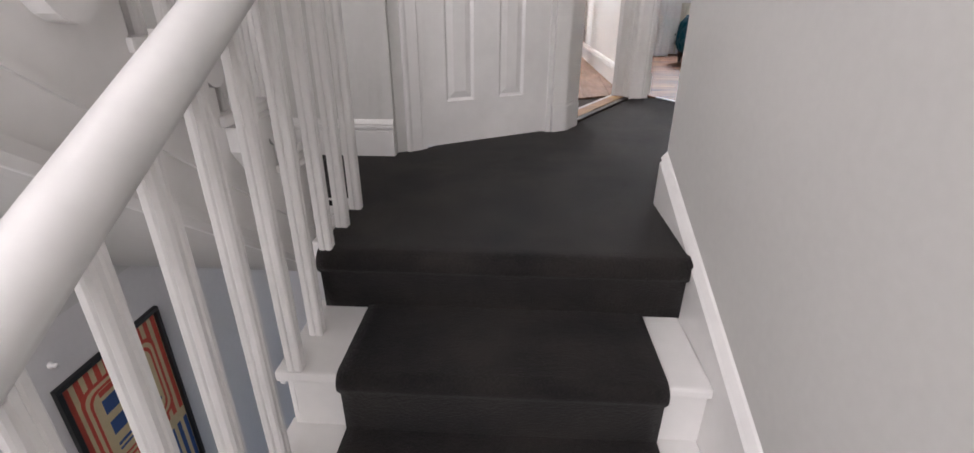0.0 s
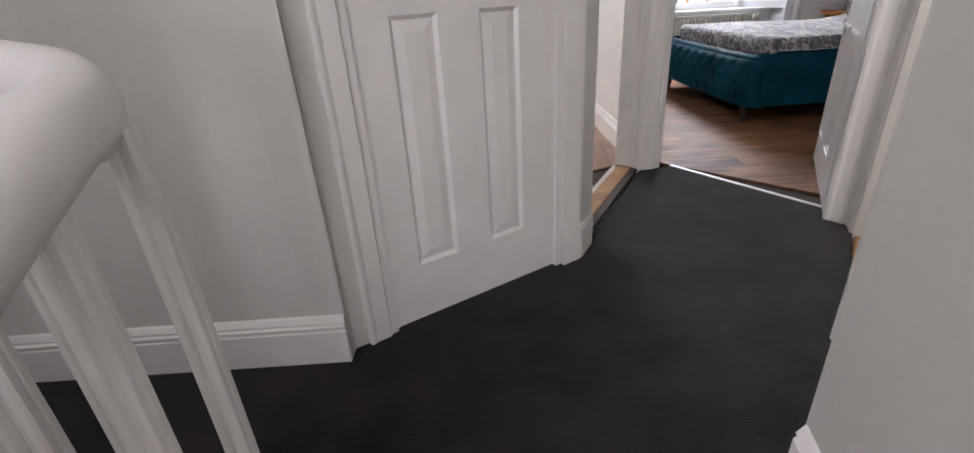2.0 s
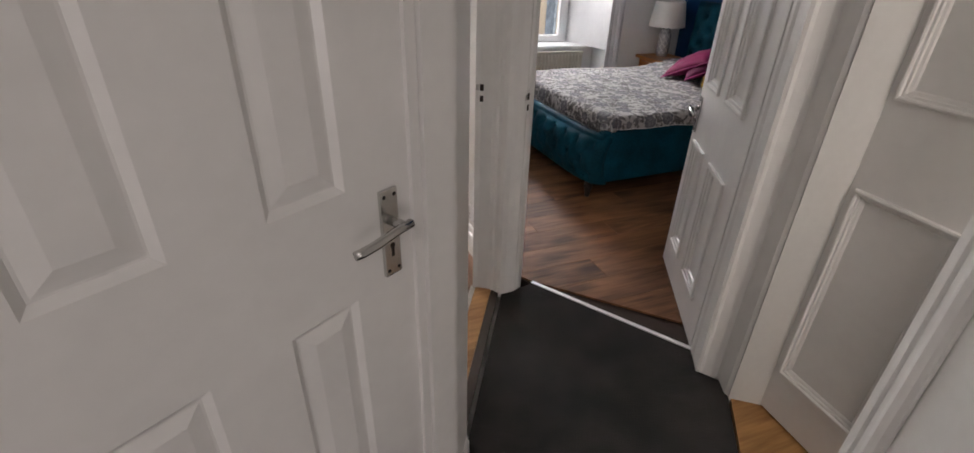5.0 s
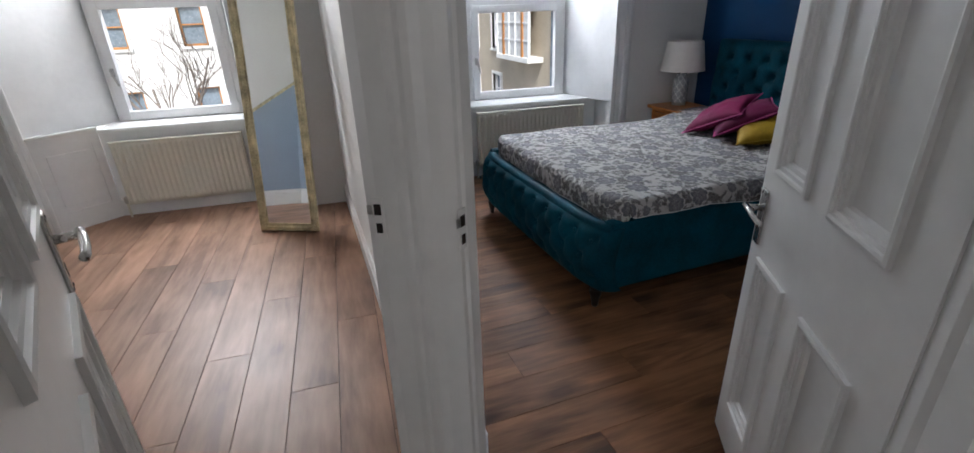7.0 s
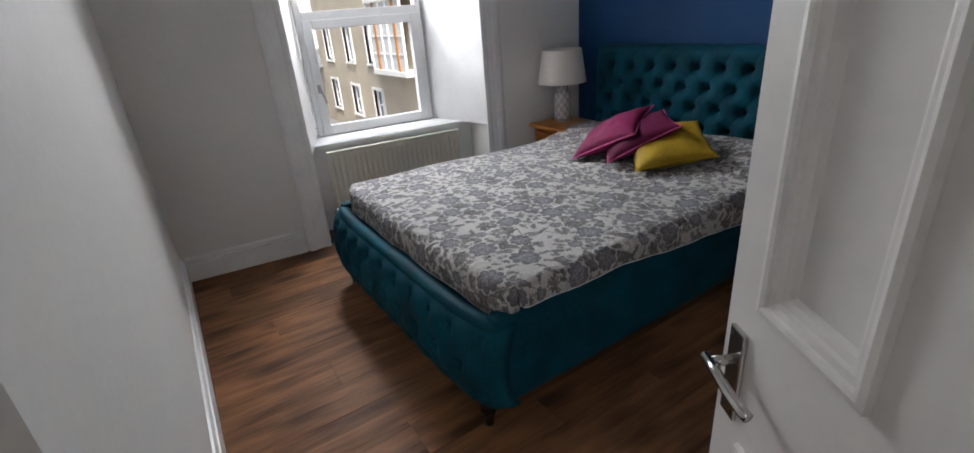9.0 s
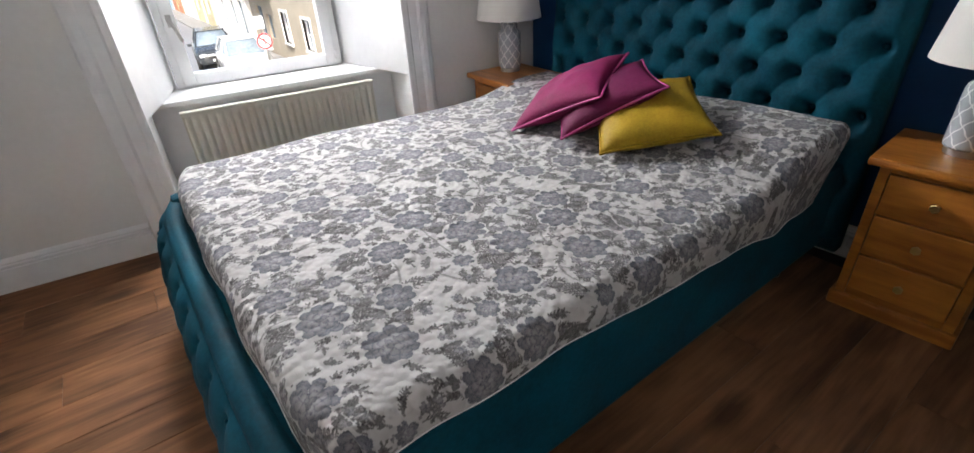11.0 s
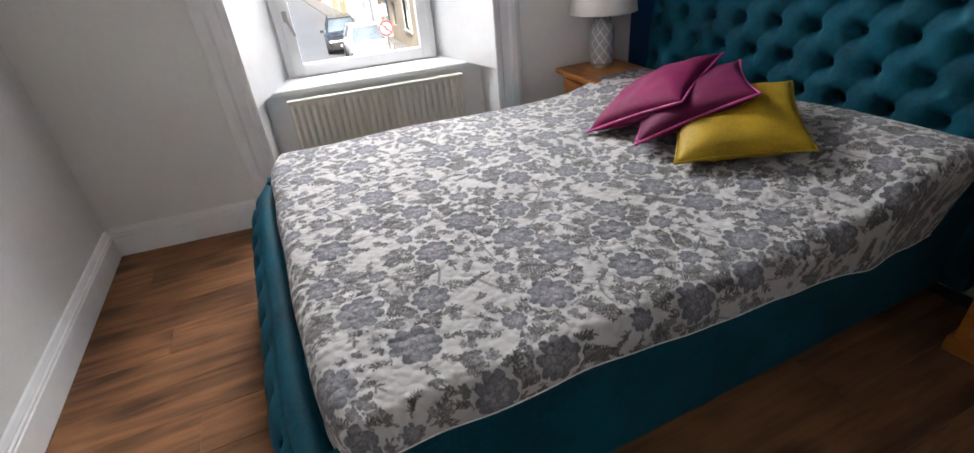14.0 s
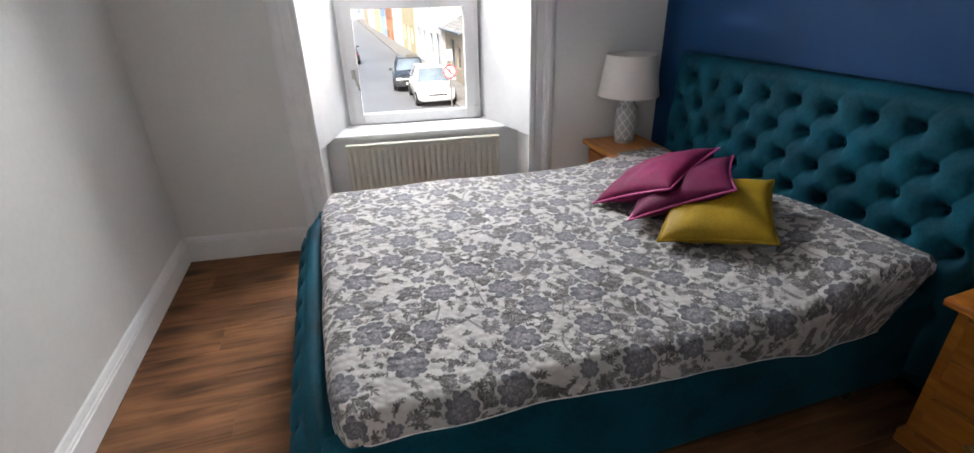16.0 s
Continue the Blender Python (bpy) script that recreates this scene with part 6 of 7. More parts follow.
frame_side((0, 0, 0), (mw, 0, 0), (0, 0, 1))
frame_side((0, 0, mh), (mw, 0, mh), (0, 0, -1))
frame_side((0, 0, 0), (0, 0, mh), (1, 0, 0))
frame_side((mw, 0, 0), (mw, 0, mh), (-1, 0, 0))
part("backing", boxes((0.004, mw - 0.004, 0.0, 0.008, 0.004, mh - 0.004)), BLACK_FRAME, mirror)
part("mirror_glass", boxes((0.05, mw - 0.05, -0.008, -0.002, 0.05, mh - 0.05)), MIRROR, mirror, "silvered glass")
for x, z in ((0.028, 0.028), (mw - 0.028, 0.028), (0.028, mh - 0.028), (mw - 0.028, mh - 0.028)):
    bm = bmesh.new()
    for k in range(7):
        a = k * 0.9
        lathe(bm, [(0.002, 0), (0.009, 0.003), (0.006, 0.009), (0.001, 0.011)], 8, Matrix.Translation((x + 0.016 * math.cos(a) * (k > 0), -0.024, z + 0.016 * math.sin(a) * (k > 0))) @ Matrix.Rotation(radians(90), 4, "X"))
    part("corner_ornament", bm, GILT, mirror, "small cast leaf ornament", smooth=True)
# colour-block painted corner with a gold edge
bm = bmesh.new()


def slab_poly(pts, off, thick=0.003):
    b = bmesh.new()
    lo = [b.verts.new(p) for p in pts]
    hi = [b.verts.new(Vector(p) + Vector(off) * thick) for p in pts]
    for i in range(len(pts)):
        j = (i + 1) % len(pts)
        b.faces.new((lo[i], lo[j], hi[j], hi[i]))
    b.faces.new(lo)
    b.faces.new(list(reversed(hi)))
    return b


mural = thing("painted_colour_block", Matrix.Identity(4), "grey-blue colour block with a gold edge painted in a corner", "wall painting", kind="structure")
WC = 4.801
part("paint", slab_poly([(-1.079, WC, 0.16), (-1.079, 6.5, 0.16), (-1.079, 6.5, 0.20), (-1.079, WC, 1.30)], (1, 0, 0)), DADO_BLUE, mural)
part("paint", slab_poly([(-1.076, WC, 0.16), (-0.14, WC, 0.16), (-0.14, WC, 0.50), (-1.076, WC, 1.30)], (0, 1, 0)), DADO_BLUE, mural)
part("gold_edge", slab_poly([(-1.079, WC, 1.30), (-1.079, 6.5, 0.20), (-1.079, 6.5, 0.235), (-1.079, WC, 1.335)], (1, 0, 0), 0.004), GILT, mural)
part("gold_edge", slab_poly([(-1.075, WC, 1.30), (-0.14, WC, 0.50), (-0.14, WC, 0.535), (-1.075, WC, 1.335)], (0, 1, 0), 0.004), GILT, mural)

rack = thing("wire_rack", Matrix.Translation((-1.075, 6.36, 1.40)), "copper wire wall rack with a small wooden shelf", "shelf")
bm = bmesh.new()
for k in range(9):
    y = 0.42 * k / 8
    tube(bm, [(0.0, y, 0.46), (0.0, y, 0.03), (0.03, y, 0.0), (0.16, y, 0.0), (0.19, y, 0.03), (0.19, y, 0.13)], 0.0022, 6)
for z in np.linspace(0.03, 0.46, 10):
    tube(bm, [(0.0, 0, z), (0.0, 0.42, z)], 0.002, 6)
for z in (0.03, 0.08, 0.13):
    tube(bm, [(0.0, 0, z), (0.19, 0, z), (0.19, 0.42, z), (0.0, 0.42, z)], 0.0022, 6)
part("wire", bm, COPPER, rack, "thin copper wire grid")
part("shelf", boxes((0.003, 0.15, 0.005, 0.415, 0.155, 0.170), bevel=0.003), OAK, rack, "small pale wooden shelf")


def socket(m, label):
    s = thing("wall_socket", m, label, "socket")
    part("faceplate", boxes((0, 0.009, -0.073, 0.073, -0.043, 0.043), bevel=0.004), UPVC, s)
    for y in (-0.036, 0.036):
        part("switch", boxes((0.009, 0.013, y - 0.006, y + 0.006, 0.012, 0.030), bevel=0.001), UPVC, s)
        for dy, dz in ((0, 0.0), (-0.011, -0.02), (0.011, -0.02)):
            part("pin_hole", boxes((0.0088, 0.0096, y + dy - 0.003, y + dy + 0.003, dz - 0.012, dz - 0.004)), MORTISE, s)


socket(Matrix.Translation((1.12, 4.10, 0.235)) @ Matrix.Rotation(math.pi, 4, "Z"), "white double wall socket above the skirting")
cable = thing("lamp_cable", Matrix.Translation((4.36, 4.415, 0)), "thin lamp cable hanging beside the bedside table", "cable")
bm = bmesh.new()
tube(bm, [(0, 0, 0.42), (0.005, 0.01, 0.25), (-0.01, 0.02, 0.12), (-0.03, 0.0, 0.03), (-0.05, -0.02, 0.004)], 0.003, 6)
part("flex", bm, IRON, cable)
part("plug", boxes((-0.03, 0.005, 0.0, 0.045, 0.055, 0.10), bevel=0.008), UPVC, cable, "white plug")


# ---- plank floors: every board a piece of its own ----
def planks(floor_name, label, m, inside, u0, u1, v0, v1, wide, long, mat, gap=0.0005):
    """Boards along local x inside a convex outline; the outline cuts the boards at the walls."""
    floor = thing(floor_name, m, label, "floor", kind="structure")
    inv = m.inverted()
    loc = [inv @ Vector((x, y, 0)) for x, y in inside]
    row = 0
    v = v0
    while v < v1:
        at = u0 - long * ((row * 0.37) % 1.0)
        while at < u1:
            poly = [(at + gap, v + gap), (at + long - gap, v + gap), (at + long - gap, v + wide - gap), (at + gap, v + wide - gap)]
            # clip against the outline
            for i in range(len(loc)):
                p, q = loc[i], loc[(i + 1) % len(loc)]
                nx, ny = -(q.y - p.y), q.x - p.x
                side = lambda c: (c[0] - p.x) * nx + (c[1] - p.y) * ny
                out = []
                for a, b in zip(poly, poly[1:] + poly[:1]):
                    sa, sb = side(a), side(b)
                    if sa >= 0:
                        out.append(a)
                    if sa * sb < 0:
                        k = sa / (sa - sb)
                        out.append((a[0] + (b[0] - a[0]) * k, a[1] + (b[1] - a[1]) * k))
                poly = out
                if len(poly) < 3:
                    break
            if len(poly) >= 3:
                cx, cy = sum(c[0] for c in poly) / len(poly), sum(c[1] for c in poly) / len(poly)
                bm = bmesh.new()
                lo = [bm.verts.new((x - cx, y - cy, -0.010)) for x, y in poly]
                mid = [bm.verts.new((x - cx, y - cy, -0.0008)) for x, y in poly]
                hi = [bm.verts.new((x - cx + (0.0008 if x < cx else -0.0008), y - cy + (0.0008 if y < cy else -0.0008), 0)) for x, y in poly]
                k = len(poly)
                for i in range(k):
                    j = (i + 1) % k
                    bm.faces.new((lo[i], lo[j], mid[j], mid[i]))
                    bm.faces.new((mid[i], mid[j], hi[j], hi[i]))
                bm.faces.new(hi)
                ob = part("plank", bm, mat, floor, recalc=False)
                ob.location = (cx, cy, 0)
            at += long
        v += wide
        row += 1


planks("floor_bedroom", "dark brown wood-look vinyl planks in the bedroom", Matrix.Rotation(radians(0.4), 4, "Z"), [(1.27, 3.78), (1.314, 3.735), (1.752, 3.056), (4.60, 2.96), (4.30, 6.45), front(3.0, 0.28), (1.27, 6.9)], 1.1, 4.7, 2.9, 6.9, 0.182, 1.22, FLOOR_DARK)
planks("floor_living", "warm brown wood-look laminate planks in the living room", Matrix.Rotation(radians(86), 4, "Z"), [(0.55, 3.02), (1.012, 3.80), (1.12, 3.85), (1.12, 6.68), front(-0.86, 0.28), front(-1.9, 0.28), (-1.08, 6.95), (-1.08, 4.95)], 2.6, 7.4, -1.3, 1.8, 0.19, 1.25, FLOOR_WARM, 0.0011)

# ---- the street outside ----
G = -3.2
ASPHALT = material("wet_asphalt", (0.20, 0.20, 0.205), 0.45, 0.12, 0.4, 30, 0.2)
KERB = material("kerb_stone", (0.22, 0.21, 0.20), 0.8, 0.1, 2, 40, 0.2)
RENDER_BEIGE = material("beige_render", (0.46, 0.40, 0.31), 0.85, 0.08, 0.8, 25, 0.2)
RENDER_WHITE = material("white_render", (0.74, 0.73, 0.70), 0.85, 0.05, 0.8, 25, 0.2)
RENDER_CREAM = material("cream_render", (0.62, 0.53, 0.33), 0.85, 0.07, 0.8, 25, 0.2)
RENDER_ORANGE = material("terracotta_render", (0.50, 0.22, 0.12), 0.85, 0.07, 0.8, 25, 0.2)
RENDER_BLUE = material("pale_blue_render", (0.35, 0.47, 0.60), 0.85, 0.07, 0.8, 25, 0.2)
STONE_GREY = material("blue_grey_stone", (0.20, 0.25, 0.30), 0.8, 0.25, 3, 20, 0.4)
BROWN_FRAME = wood("brown_timber_frame", (0.52, 0.25, 0.08), (0.34, 0.15, 0.05), 0.4, along="z")
FAR_GLASS = material("far_window_glass", (0.22, 0.27, 0.32), 0.08, 0.2, 1, 10, 0.0)
NET = material("white_net_curtain", (0.6, 0.6, 0.6), 0.9, 0.08, 8, 60, 0.1)
BARK = material("bare_bark", (0.24, 0.20, 0.17), 0.9, 0.2, 8, 60, 0.4)
RUBBER = material("tyre_rubber", (0.02, 0.02, 0.02), 0.8, 0.1, 9, 60, 0.1)
CAR_DARK = material("dark_car_paint", (0.035, 0.04, 0.045), 0.25, 0.05, 2, 30, 0.0, coat=0.6)
CAR_WHITE = material("white_car_paint", (0.72, 0.72, 0.72), 0.25, 0.03, 2, 30, 0.0, coat=0.6)
SIGN_RED = material("sign_red", (0.60, 0.03, 0.04), 0.4, 0.04, 5, 50, 0.0)
SIGN_WHITE = material("sign_white", (0.78, 0.78, 0.78), 0.4, 0.03, 5, 50, 0.0)
HEDGE = material("far_greenery", (0.06, 0.085, 0.035), 0.9, 0.4, 0.5, 6, 0.5)


def slate():
    m = bpy.data.materials.new("slate_roof")
    m.use_nodes = True
    n, l = m.node_tree.nodes, m.node_tree.links
    b = n["Principled BSDF"]
    co = n.new("ShaderNodeTexCoord")
    br = n.new("ShaderNodeTexBrick")
    br.inputs["Scale"].default_value = 1.0
    br.inputs["Brick Width"].default_value, br.inputs["Row Height"].default_value, br.inputs["Mortar Size"].default_value = 0.30, 0.22, 0.012
    br.inputs["Color1"].default_value, br.inputs["Color2"].default_value, br.inputs["Mortar"].default_value = (0.20, 0.20, 0.21, 1), (0.33, 0.32, 0.31, 1), (0.07, 0.07, 0.07, 1)
    l.new(co.outputs["Object"], br.inputs["Vector"])
    l.new(br.outputs["Color"], b.inputs["Base Color"])
    b.inputs["Roughness"].default_value = 0.7
    bp = n.new("ShaderNodeBump")
    bp.inputs["Strength"].default_value, bp.inputs["Distance"].default_value = 0.6, 0.02
    l.new(br.outputs["Fac"], bp.inputs["Height"])
    bp.invert = True
    l.new(bp.outputs[0], b.inputs["Normal"])
    return m


SLATE = slate()
tagged(part("ground", boxes((-900, 900, 7.2, 1800, G - 0.5, G)), ASPHALT), "damp grey asphalt street", "road", kind="structure")
for x0, x1, y0, y1 in ((7.2, 8.6, 14.5, 120), (-14, 0.2, 23.6, 25.4), (-14, 12, 7.4, 8.6), (-0.6, 0.6, 25.4, 120)):
    tagged(part("pavement", boxes((x0, x1, y0, y1, G - 0.3, G + 0.11), bevel=0.02), KERB), "grey concrete pavement with a raised kerb", "pavement", kind="structure")


def house(m, wide, deep, high, mat, windows, label, roof=1.6, frame_mat=None, sill=True, gable=False):
    """A street house: x along its front, which faces -y; windows as (x, z, width, height, panes across, panes up)."""
    h = thing("house", m, label, "house")
    bm = bmesh.new()
    at = sorted(windows)
    holes = {}
    for w in at:
        holes.setdefault((w[0], w[2]), []).append(w)
    xs = 0.0
    for (x, wd), ws in sorted(holes.items()):
        if x > xs:
            box(bm, xs, x, 0, 0.35, 0, high)
        z = 0.0
        for w in sorted(ws, key=lambda q: q[1]):
            box(bm, x, x + wd, 0, 0.35, z, w[1])
            z = w[1] + w[3]
        box(bm, x, x + wd, 0, 0.35, z, high)
        xs = x + wd
    box(bm, xs, wide, 0, 0.35, 0, high)
    box(bm, 0, wide, 0.36, deep, 0, high)
    part("wall", bm, mat, h)
    fm = frame_mat or UPVC
    for x, z, wd, ht, nx, nz in windows:
        bm = boxes((x, x + 0.07, 0.10, 0.17, z, z + ht), (x + wd - 0.07, x + wd, 0.10, 0.17, z, z + ht), (x, x + wd, 0.10, 0.17, z, z + 0.08), (x, x + wd, 0.10, 0.17, z + ht - 0.07, z + ht))
        for i in range(1, nx):
            box(bm, x + wd * i / nx - 0.02, x + wd * i / nx + 0.02, 0.11, 0.16, z, z + ht)
        for i in range(1, nz):
            box(bm, x, x + wd, 0.105, 0.165, z + ht * i / nz - 0.025, z + ht * i / nz + 0.025)
        win = part("window", bm, fm, h)
        part("pane", boxes((x + 0.05, x + wd - 0.05, 0.175, 0.185, z + 0.05, z + ht - 0.05)), FAR_GLASS, win)
        if sill:
            part("sill", boxes((x - 0.10, x + wd + 0.10, -0.08, 0.10, z - 0.09, z), bevel=0.01), RENDER_WHITE, win)
            part("surround", boxes((x - 0.11, x, -0.03, 0.10, z, z + ht + 0.11), (x + wd, x + wd + 0.11, -0.03, 0.10, z, z + ht + 0.11), (x, x + wd, -0.03, 0.10, z + ht, z + ht + 0.11)), RENDER_WHITE, win)
    bm = bmesh.new()
    o = 0.25
    vs = [bm.verts.new(p) for p in ((-o, -o, high), (wide + o, -o, high), (wide + o, deep + o, high), (-o, deep + o, high), (-o, deep / 2, high + roof), (wide + o, deep / 2, high + roof))]
    for q in ((0, 1, 5, 4), (2, 3, 4, 5), (0, 4, 3), (1, 2, 5), (0, 3, 2, 1)):
        bm.faces.new([vs[i] for i in q])
    part("roof", bm, SLATE, h, "grey slate roof")
    part("gutter", boxes((-o, wide + o, -o - 0.09, -o + 0.02, high - 0.06, high + 0.03), bevel=0.02), STONE_GREY, h)
    part("chimney", boxes((wide * 0.8, wide * 0.8 + 0.9, deep / 2 - 0.35, deep / 2 + 0.35, high + roof * 0.4, high + roof + 0.9), bevel=0.02), mat, h)
    return h


def facing_west(x, y):
    """A front on the east side of the side street, seen from the west: local x runs towards -y."""
    return Matrix.Translation((x, y, G)) @ Matrix.Rotation(radians(-90), 4, "Z")


beige = house(facing_west(8.6, 29.6), 13.0, 9, 8.6, RENDER_BEIGE, [(1.2, 3.1, 0.95, 1.6, 2, 2), (1.2, 0.9, 0.95, 1.3, 2, 2), (4.1, 3.1, 0.95, 1.6, 2, 2), (4.1, 0.9, 0.95, 1.2, 2, 2), (6.7, 3.1, 0.95, 1.6, 2, 2), (6.7, 0.9, 0.95, 1.2, 2, 2), (1.2, 6.2, 0.95, 1.5, 2, 2), (4.1, 6.2, 0.95, 1.5, 2, 2), (6.7, 6.2, 0.95, 1.5, 2, 2)], "beige rendered corner house with white-trimmed sash windows")
bay = part("bay", boxes((8.6, 11.4, -0.58, 0.0, 2.88, 3.05), (8.6, 11.4, -0.60, 0.0, 5.15, 5.5), bevel=0.02), RENDER_WHITE, beige, "projecting timber-framed bay window")
for i in range(6):
    x = 8.62 + i * 0.545
    part("bay_post", boxes((x, x + (0.14 if i in (1, 4) else 0.06), -0.56, -0.48, 3.05, 5.15)), BROWN_FRAME if i in (1, 4) else UPVC, bay)
for z in (3.55, 4.1, 4.65):
    part("bay_bar", boxes((8.62, 11.36, -0.545, -0.495, z, z + 0.05)), UPVC, bay)
part("bay_pane", boxes((8.64, 11.36, -0.515, -0.505, 3.06, 5.14)), NET, bay)
part("downpipe", boxes((12.05, 12.65, -0.09, 0.0, 0, 8.5), bevel=0.03), STONE_GREY, beige, "blue-grey painted stone quoin")
house(Matrix.Translation((-14.5, 25.0, G)), 14.0, 9, 6.0, RENDER_WHITE, [(6.3, 3.65, 0.85, 1.5, 1, 2), (9.0, 3.65, 0.85, 1.5, 1, 2), (11.6, 3.65, 0.85, 1.5, 1, 2), (6.3, 0.65, 0.85, 1.5, 1, 2), (9.0, 0.65, 0.85, 1.5, 1, 2), (11.6, 0.65, 0.85, 1.5, 1, 2)], "white rendered house with brown timber windows", 2.6, BROWN_FRAME)
house(facing_west(8.7, 34.2), 4.5, 6, 2.7, RENDER_BEIGE, [(1.2, 0.0, 1.1, 2.2, 1, 1), (2.9, 0.8, 0.8, 1.1, 1, 2)], "low beige outbuilding with a slate roof and dark doors", 1.7, STONE_GREY, False)
house(facing_west(8.5, 44.5), 10.2, 8, 6.4, RENDER_WHITE, [(1.0, 0.2, 0.95, 2.1, 1, 1), (3.4, 0.9, 0.9, 1.3, 1, 2), (6.2, 0.9, 0.9, 1.3, 1, 2), (8.3, 0.2, 0.95, 2.1, 1, 1), (3.4, 3.7, 0.9, 1.3, 1, 2), (6.2, 3.7, 0.9, 1.3, 1, 2)], "white rendered street house with a slate roof", 2.2, STONE_GREY, False)
row = ((RENDER_CREAM, "cream", 52.0, 7.3, 5.2), (RENDER_WHITE, "white", 58.5, 6.4, 4.9), (RENDER_ORANGE, "terracotta", 64.5, 5.9, 4.4), (RENDER_BLUE, "pale blue", 70.5, 5.9, 4.6), (RENDER_CREAM, "cream", 78.5, 7.9, 5.0), (RENDER_WHITE, "white", 87.5, 8.9, 5.6), (RENDER_BEIGE, "beige", 98.0, 10.3, 5.8))
for mat, tone, y, w, hgt in row:
    house(facing_west(8.5 - (y - 52) * 0.012, y), w, 8, hgt, mat, [(w * 0.15, 0.9, 0.9, 1.3, 1, 2), (w * 0.45, 0.1, 0.95, 2.1, 1, 1), (w * 0.72, 0.9, 0.9, 1.3, 1, 2), (w * 0.15 + 0.001, 3.0, 0.9, 1.1, 1, 2), (w * 0.72 + 0.001, 3.0, 0.9, 1.1, 1, 2)][:3], tone + " rendered terraced house along the street", 2.0, UPVC, False)
house(Matrix.Translation((-3.5, 112, G)), 16.0, 8, 5.5, RENDER_WHITE, [(2, 0.9, 1, 1.3, 1, 2), (6, 0.9, 1, 1.3, 1, 2), (11, 0.9, 1, 1.3, 1, 2)], "white house closing the far end of the street", 2.4, UPVC, False)
bm = bmesh.new()
for i in range(60):
    x = -120 + i * 5
    r_ = 7 + 5 * random.random()
    bmesh.ops.create_icosphere(bm, subdivisions=2, radius=r_, matrix=Matrix.Translation((x, 190 + 20 * random.random(), G + 2 + 3 * random.random())))
for v in bm.verts:
    v.co += Vector((noise.noise(v.co * 0.3), noise.noise(v.co * 0.3 + Vector((9, 0, 0))), noise.noise(v.co * 0.3 + Vector((0, 9, 0))))) * 2.5
tagged(part("backdrop_trees", bm, HEDGE), "distant line of dark trees beyond the street", "trees", kind="structure")


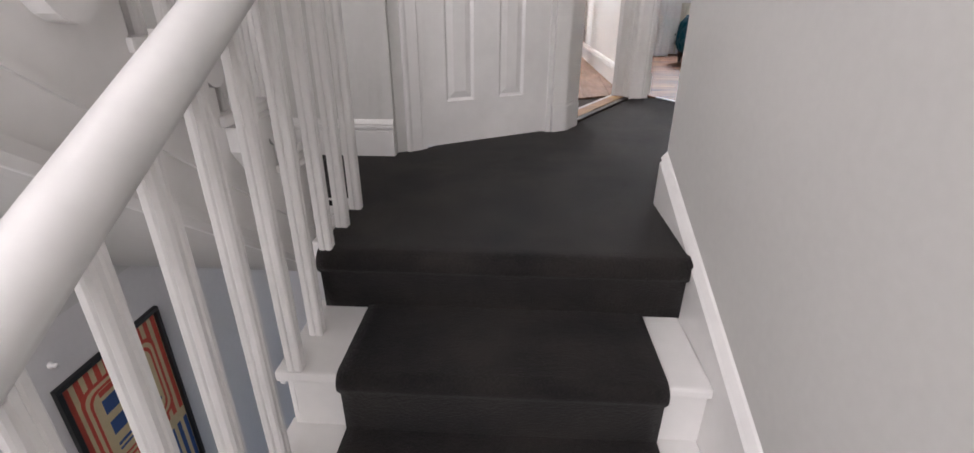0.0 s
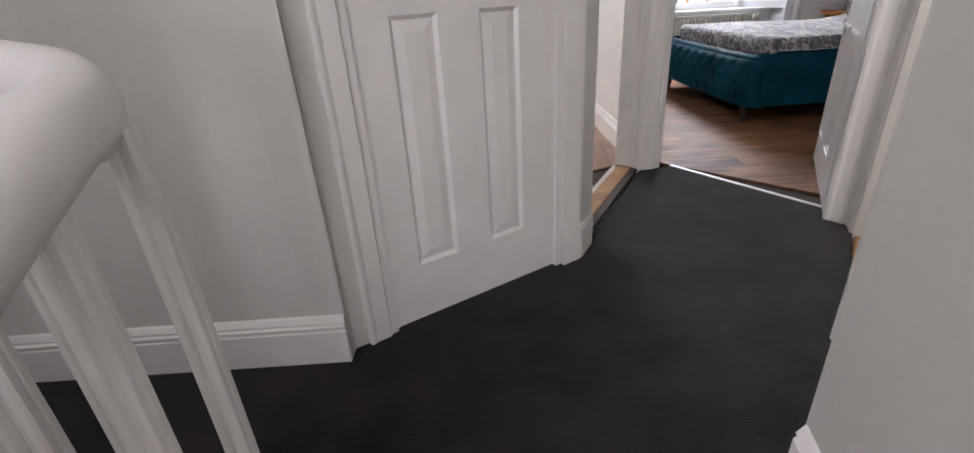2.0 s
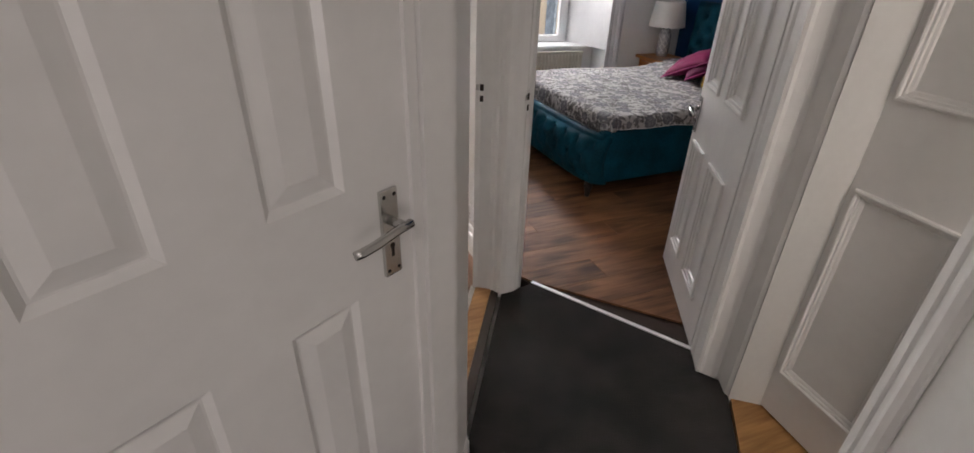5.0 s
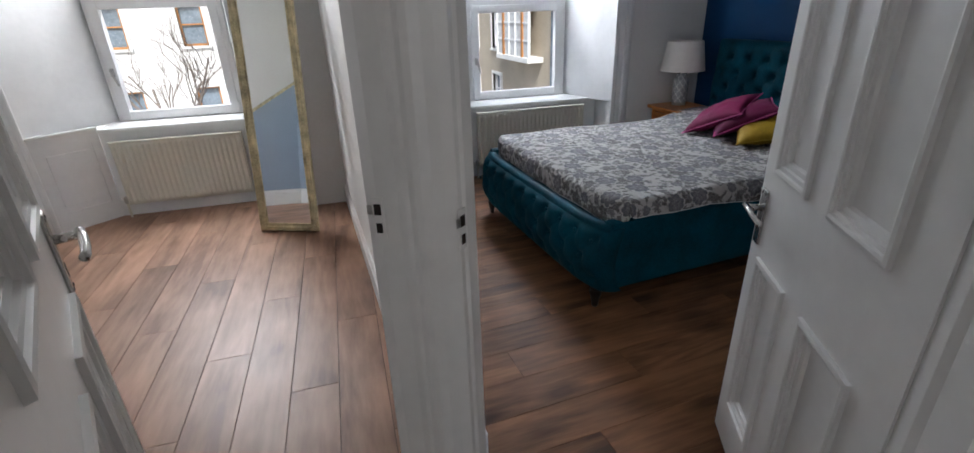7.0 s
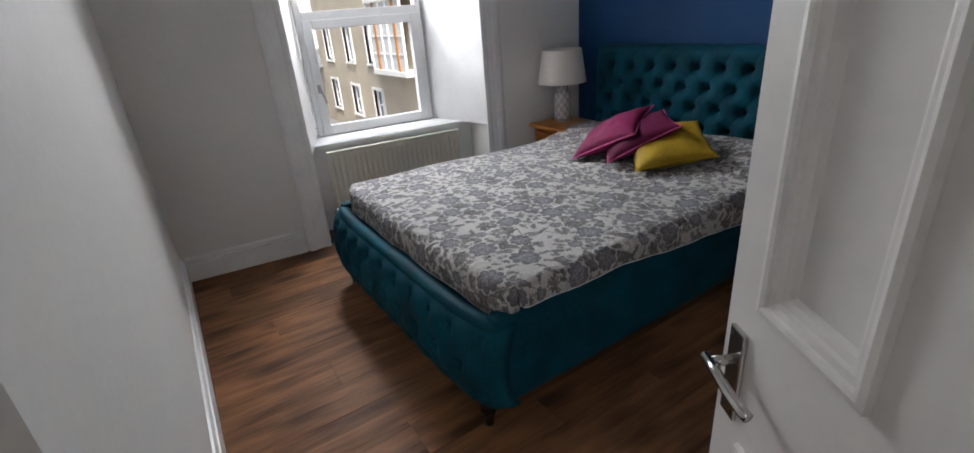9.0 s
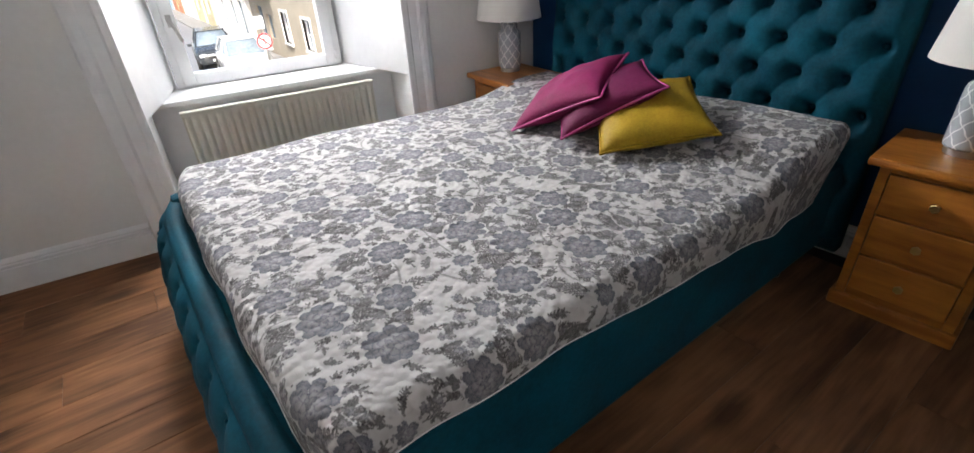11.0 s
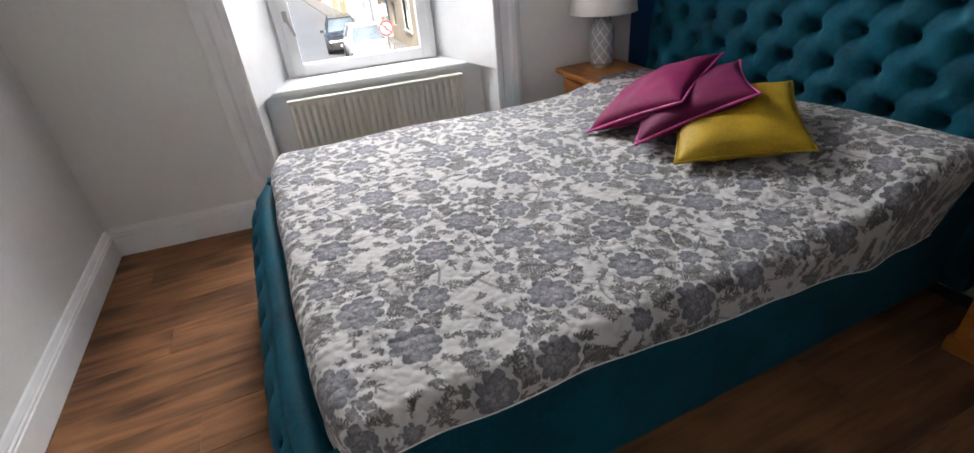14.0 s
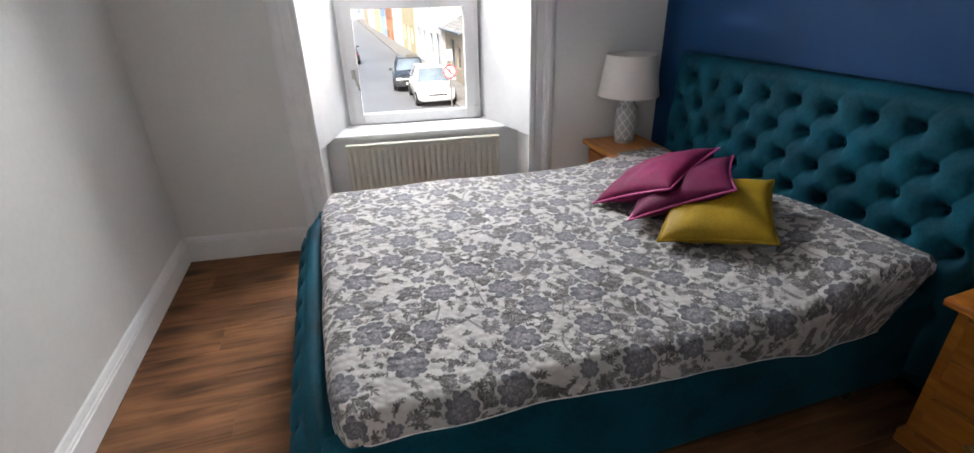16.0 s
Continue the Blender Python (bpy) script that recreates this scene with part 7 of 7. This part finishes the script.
def car(m, paint, label):
    c = thing("car", m, label, "car")
    # lower body from stations along the length: (x, half width, floor, shoulder)
    st = [(-2.15, 0.55, 0.38, 0.62), (-2.08, 0.76, 0.28, 0.78), (-1.7, 0.86, 0.24, 0.90), (-0.9, 0.90, 0.22, 0.96), (0.3, 0.90, 0.22, 0.96), (1.1, 0.89, 0.22, 0.95), (1.7, 0.86, 0.24, 0.86), (2.08, 0.74, 0.28, 0.72), (2.15, 0.55, 0.36, 0.60)]
    bm = bmesh.new()
    rings = []
    for x, w, z0, z1 in st:
        zm = (z0 + z1) / 2
        sec = [(-w * 0.85, z0), (-w * 0.97, z0 + 0.08), (-w, zm), (-w * 0.97, z1 - 0.07), (-w * 0.86, z1), (0, z1 + 0.03), (w * 0.86, z1), (w * 0.97, z1 - 0.07), (w, zm), (w * 0.97, z0 + 0.08), (w * 0.85, z0)]
        rings.append([bm.verts.new((x, y, z)) for y, z in sec])
    for p, q in zip(rings, rings[1:]):
        for i in range(len(p)):
            j = (i + 1) % len(p)
            bm.faces.new((p[i], p[j], q[j], q[i]))
    bm.faces.new(rings[0])
    bm.faces.new(list(reversed(rings[-1])))
    part("body", bm, paint, c, smooth=True)
    # cabin: roof shell and dark glass
    lo = [(-1.75, -0.74), (1.05, -0.76), (1.05, 0.76), (-1.75, 0.74)]
    hi = [(-1.25, -0.56), (0.25, -0.58), (0.25, 0.58), (-1.25, 0.56)]
    bm = bmesh.new()
    a, b = [bm.verts.new((x, y, 0.94)) for x, y in lo], [bm.verts.new((x, y, 1.46)) for x, y in hi]
    for i in range(4):
        bm.faces.new((a[i], a[(i + 1) % 4], b[(i + 1) % 4], b[i]))
    bm.faces.new(b)
    bmesh.ops.bevel(bm, geom=list(bm.edges), offset=0.05, segments=2, affect="EDGES")
    part("glasshouse", bm, FAR_GLASS, c, "dark car windows", smooth=True)
    bm = boxes((-1.30, 0.26, -0.58, 0.58, 1.44, 1.49), bevel=0.03)
    part("roof", bm, paint, c)
    for s in (-1, 1):
        bm = bmesh.new()
        for p, q in (((1.06, 0.77, 0.94), (0.25, 0.585, 1.46)), ((-0.2, 0.78, 0.94), (-0.25, 0.585, 1.46)), ((-1.76, 0.75, 0.94), (-1.27, 0.565, 1.46))):
            tube(bm, [(p[0], s * p[1], p[2]), (q[0], s * q[1], q[2])], 0.035, 6)
        part("pillars", bm, paint, c)
        bm = boxes((0.75, 0.90, s * 0.98 - 0.09, s * 0.98 + 0.09, 0.96, 1.08), bevel=0.03)
        part("door_mirror", bm, paint, c)
        part("headlight", boxes((1.98, 2.12, s * 0.60 - 0.14, s * 0.60 + 0.14, 0.60, 0.72), bevel=0.03), UPVC, c, "clear headlight")
        part("tail_light", boxes((-2.14, -2.02, s * 0.62 - 0.12, s * 0.62 + 0.12, 0.62, 0.76), bevel=0.03), SIGN_RED, c, "red tail light")
        for x in (-1.32, 1.32):
            mm = Matrix.Translation((x, s * 0.82 - 0.10, 0.32)) @ Matrix.Rotation(radians(-90), 4, "X")
            wheel = part("wheel", lathe(bmesh.new(), [(0.20, 0.0), (0.30, 0.01), (0.32, 0.05), (0.32, 0.16), (0.30, 0.20), (0.20, 0.205)], 22, mm), RUBBER, c, "black tyre")
            part("rim", lathe(bmesh.new(), [(0.04, -0.004), (0.20, -0.002), (0.20, 0.21), (0.04, 0.214)], 18, mm), STEEL, wheel, "alloy rim")
    part("number_plate", boxes((2.10, 2.165, -0.26, 0.26, 0.40, 0.50), bevel=0.004), SIGN_WHITE, c)
    part("grille", boxes((2.06, 2.158, -0.42, 0.42, 0.53, 0.60), bevel=0.01), IRON, c)
    return c


car(Matrix.Translation((6.45, 27.4, G)) @ Matrix.Rotation(radians(-92), 4, "Z"), CAR_WHITE, "white hatchback parked at the kerb")
car(Matrix.Translation((6.05, 31.6, G)) @ Matrix.Rotation(radians(-96), 4, "Z"), CAR_DARK, "dark grey estate car parked at the kerb")
car(Matrix.Translation((3.05, 43.5, G)) @ Matrix.Rotation(radians(91), 4, "Z"), CAR_DARK, "dark blue car parked across the street")

sign = thing("road_sign", Matrix.Translation((6.95, 25.2, G)), "round no-entry style sign with a red ring on a grey pole", "road sign")
part("pole", lathe(bmesh.new(), [(0.038, 0), (0.038, 2.5)], 12), STEEL, sign, "grey steel pole")
disc = lambda r0, r1, y0, y1: lathe(bmesh.new(), [(r0, y0), (r1, y0), (r1, y1), (r0, y1)], 40, Matrix.Translation((-0.02, -0.04, 1.52)) @ Matrix.Rotation(radians(90), 4, "X"), closed=False)
part("disc", lathe(bmesh.new(), [(0.30, 0), (0.30, 0.006)], 40, Matrix.Translation((-0.02, -0.04, 1.52)) @ Matrix.Rotation(radians(90), 4, "X")), SIGN_WHITE, sign)
part("red_ring", disc(0.235, 0.295, 0.006, 0.010), SIGN_RED, sign, "red ring")
bm = boxes((-0.25, 0.25, -0.052, -0.047, -0.028, 0.028))
ob = part("red_bar", bm, SIGN_RED, sign, "red diagonal bar")
ob.matrix_basis = Matrix.Translation((-0.02, 0, 1.52)) @ Matrix.Rotation(radians(45), 4, "Y")
part("arrow", boxes((-0.035, 0.0, -0.0515, -0.0465, 1.38, 1.64), (-0.06, -0.035, -0.0515, -0.0465, 1.58, 1.62)), IRON, sign, "black arrow")
part("plate", boxes((-0.22, 0.12, -0.05, -0.042, 1.98, 2.42), bevel=0.003), UPVC, sign, "small pale plate")


def bare_tree(m, label):
    t = thing("bare_tree", m, label, "tree")
    bm = bmesh.new()
    part("trunk", tube(bm, [(0, 0, 0), (0.03, 0.0, 0.8), (0.0, 0.02, 1.6), (0.04, 0, 2.2)], 0.085, 8), BARK, t)
    rng = random.Random(7)
    limbs = bmesh.new()
    twigs = bmesh.new()

    def grow(p, d, ln, rad, depth):
        pts = [p]
        for i in range(3):
            d = (d + Vector((rng.uniform(-0.22, 0.22), rng.uniform(-0.22, 0.22), rng.uniform(-0.05, 0.18)))).normalized()
            pts.append(pts[-1] + d * ln / 3)
        tube(limbs if depth < 2 else twigs, pts, rad, 6 if depth < 2 else 4)
        if depth < 4:
            for _ in range(3 if depth < 3 else 2):
                k = rng.choice((1, 2, 3))
                nd = (d + Vector((rng.uniform(-0.8, 0.8), rng.uniform(-0.8, 0.8), rng.uniform(-0.1, 0.5)))).normalized()
                grow(pts[k], nd, ln * 0.66, rad * 0.55, depth + 1)

    for a in range(4):
        grow(Vector((0.02, 0, 1.7 + 0.12 * a)), Vector((math.cos(a * 1.9), math.sin(a * 1.9) * 0.5, 0.9)).normalized(), 1.5, 0.030, 0)
    part("limbs", limbs, BARK, t)
    part("twigs", twigs, BARK, t, "thin leafless twigs")


bare_tree(Matrix.Translation((-2.05, 16.2, G)), "small leafless street tree")
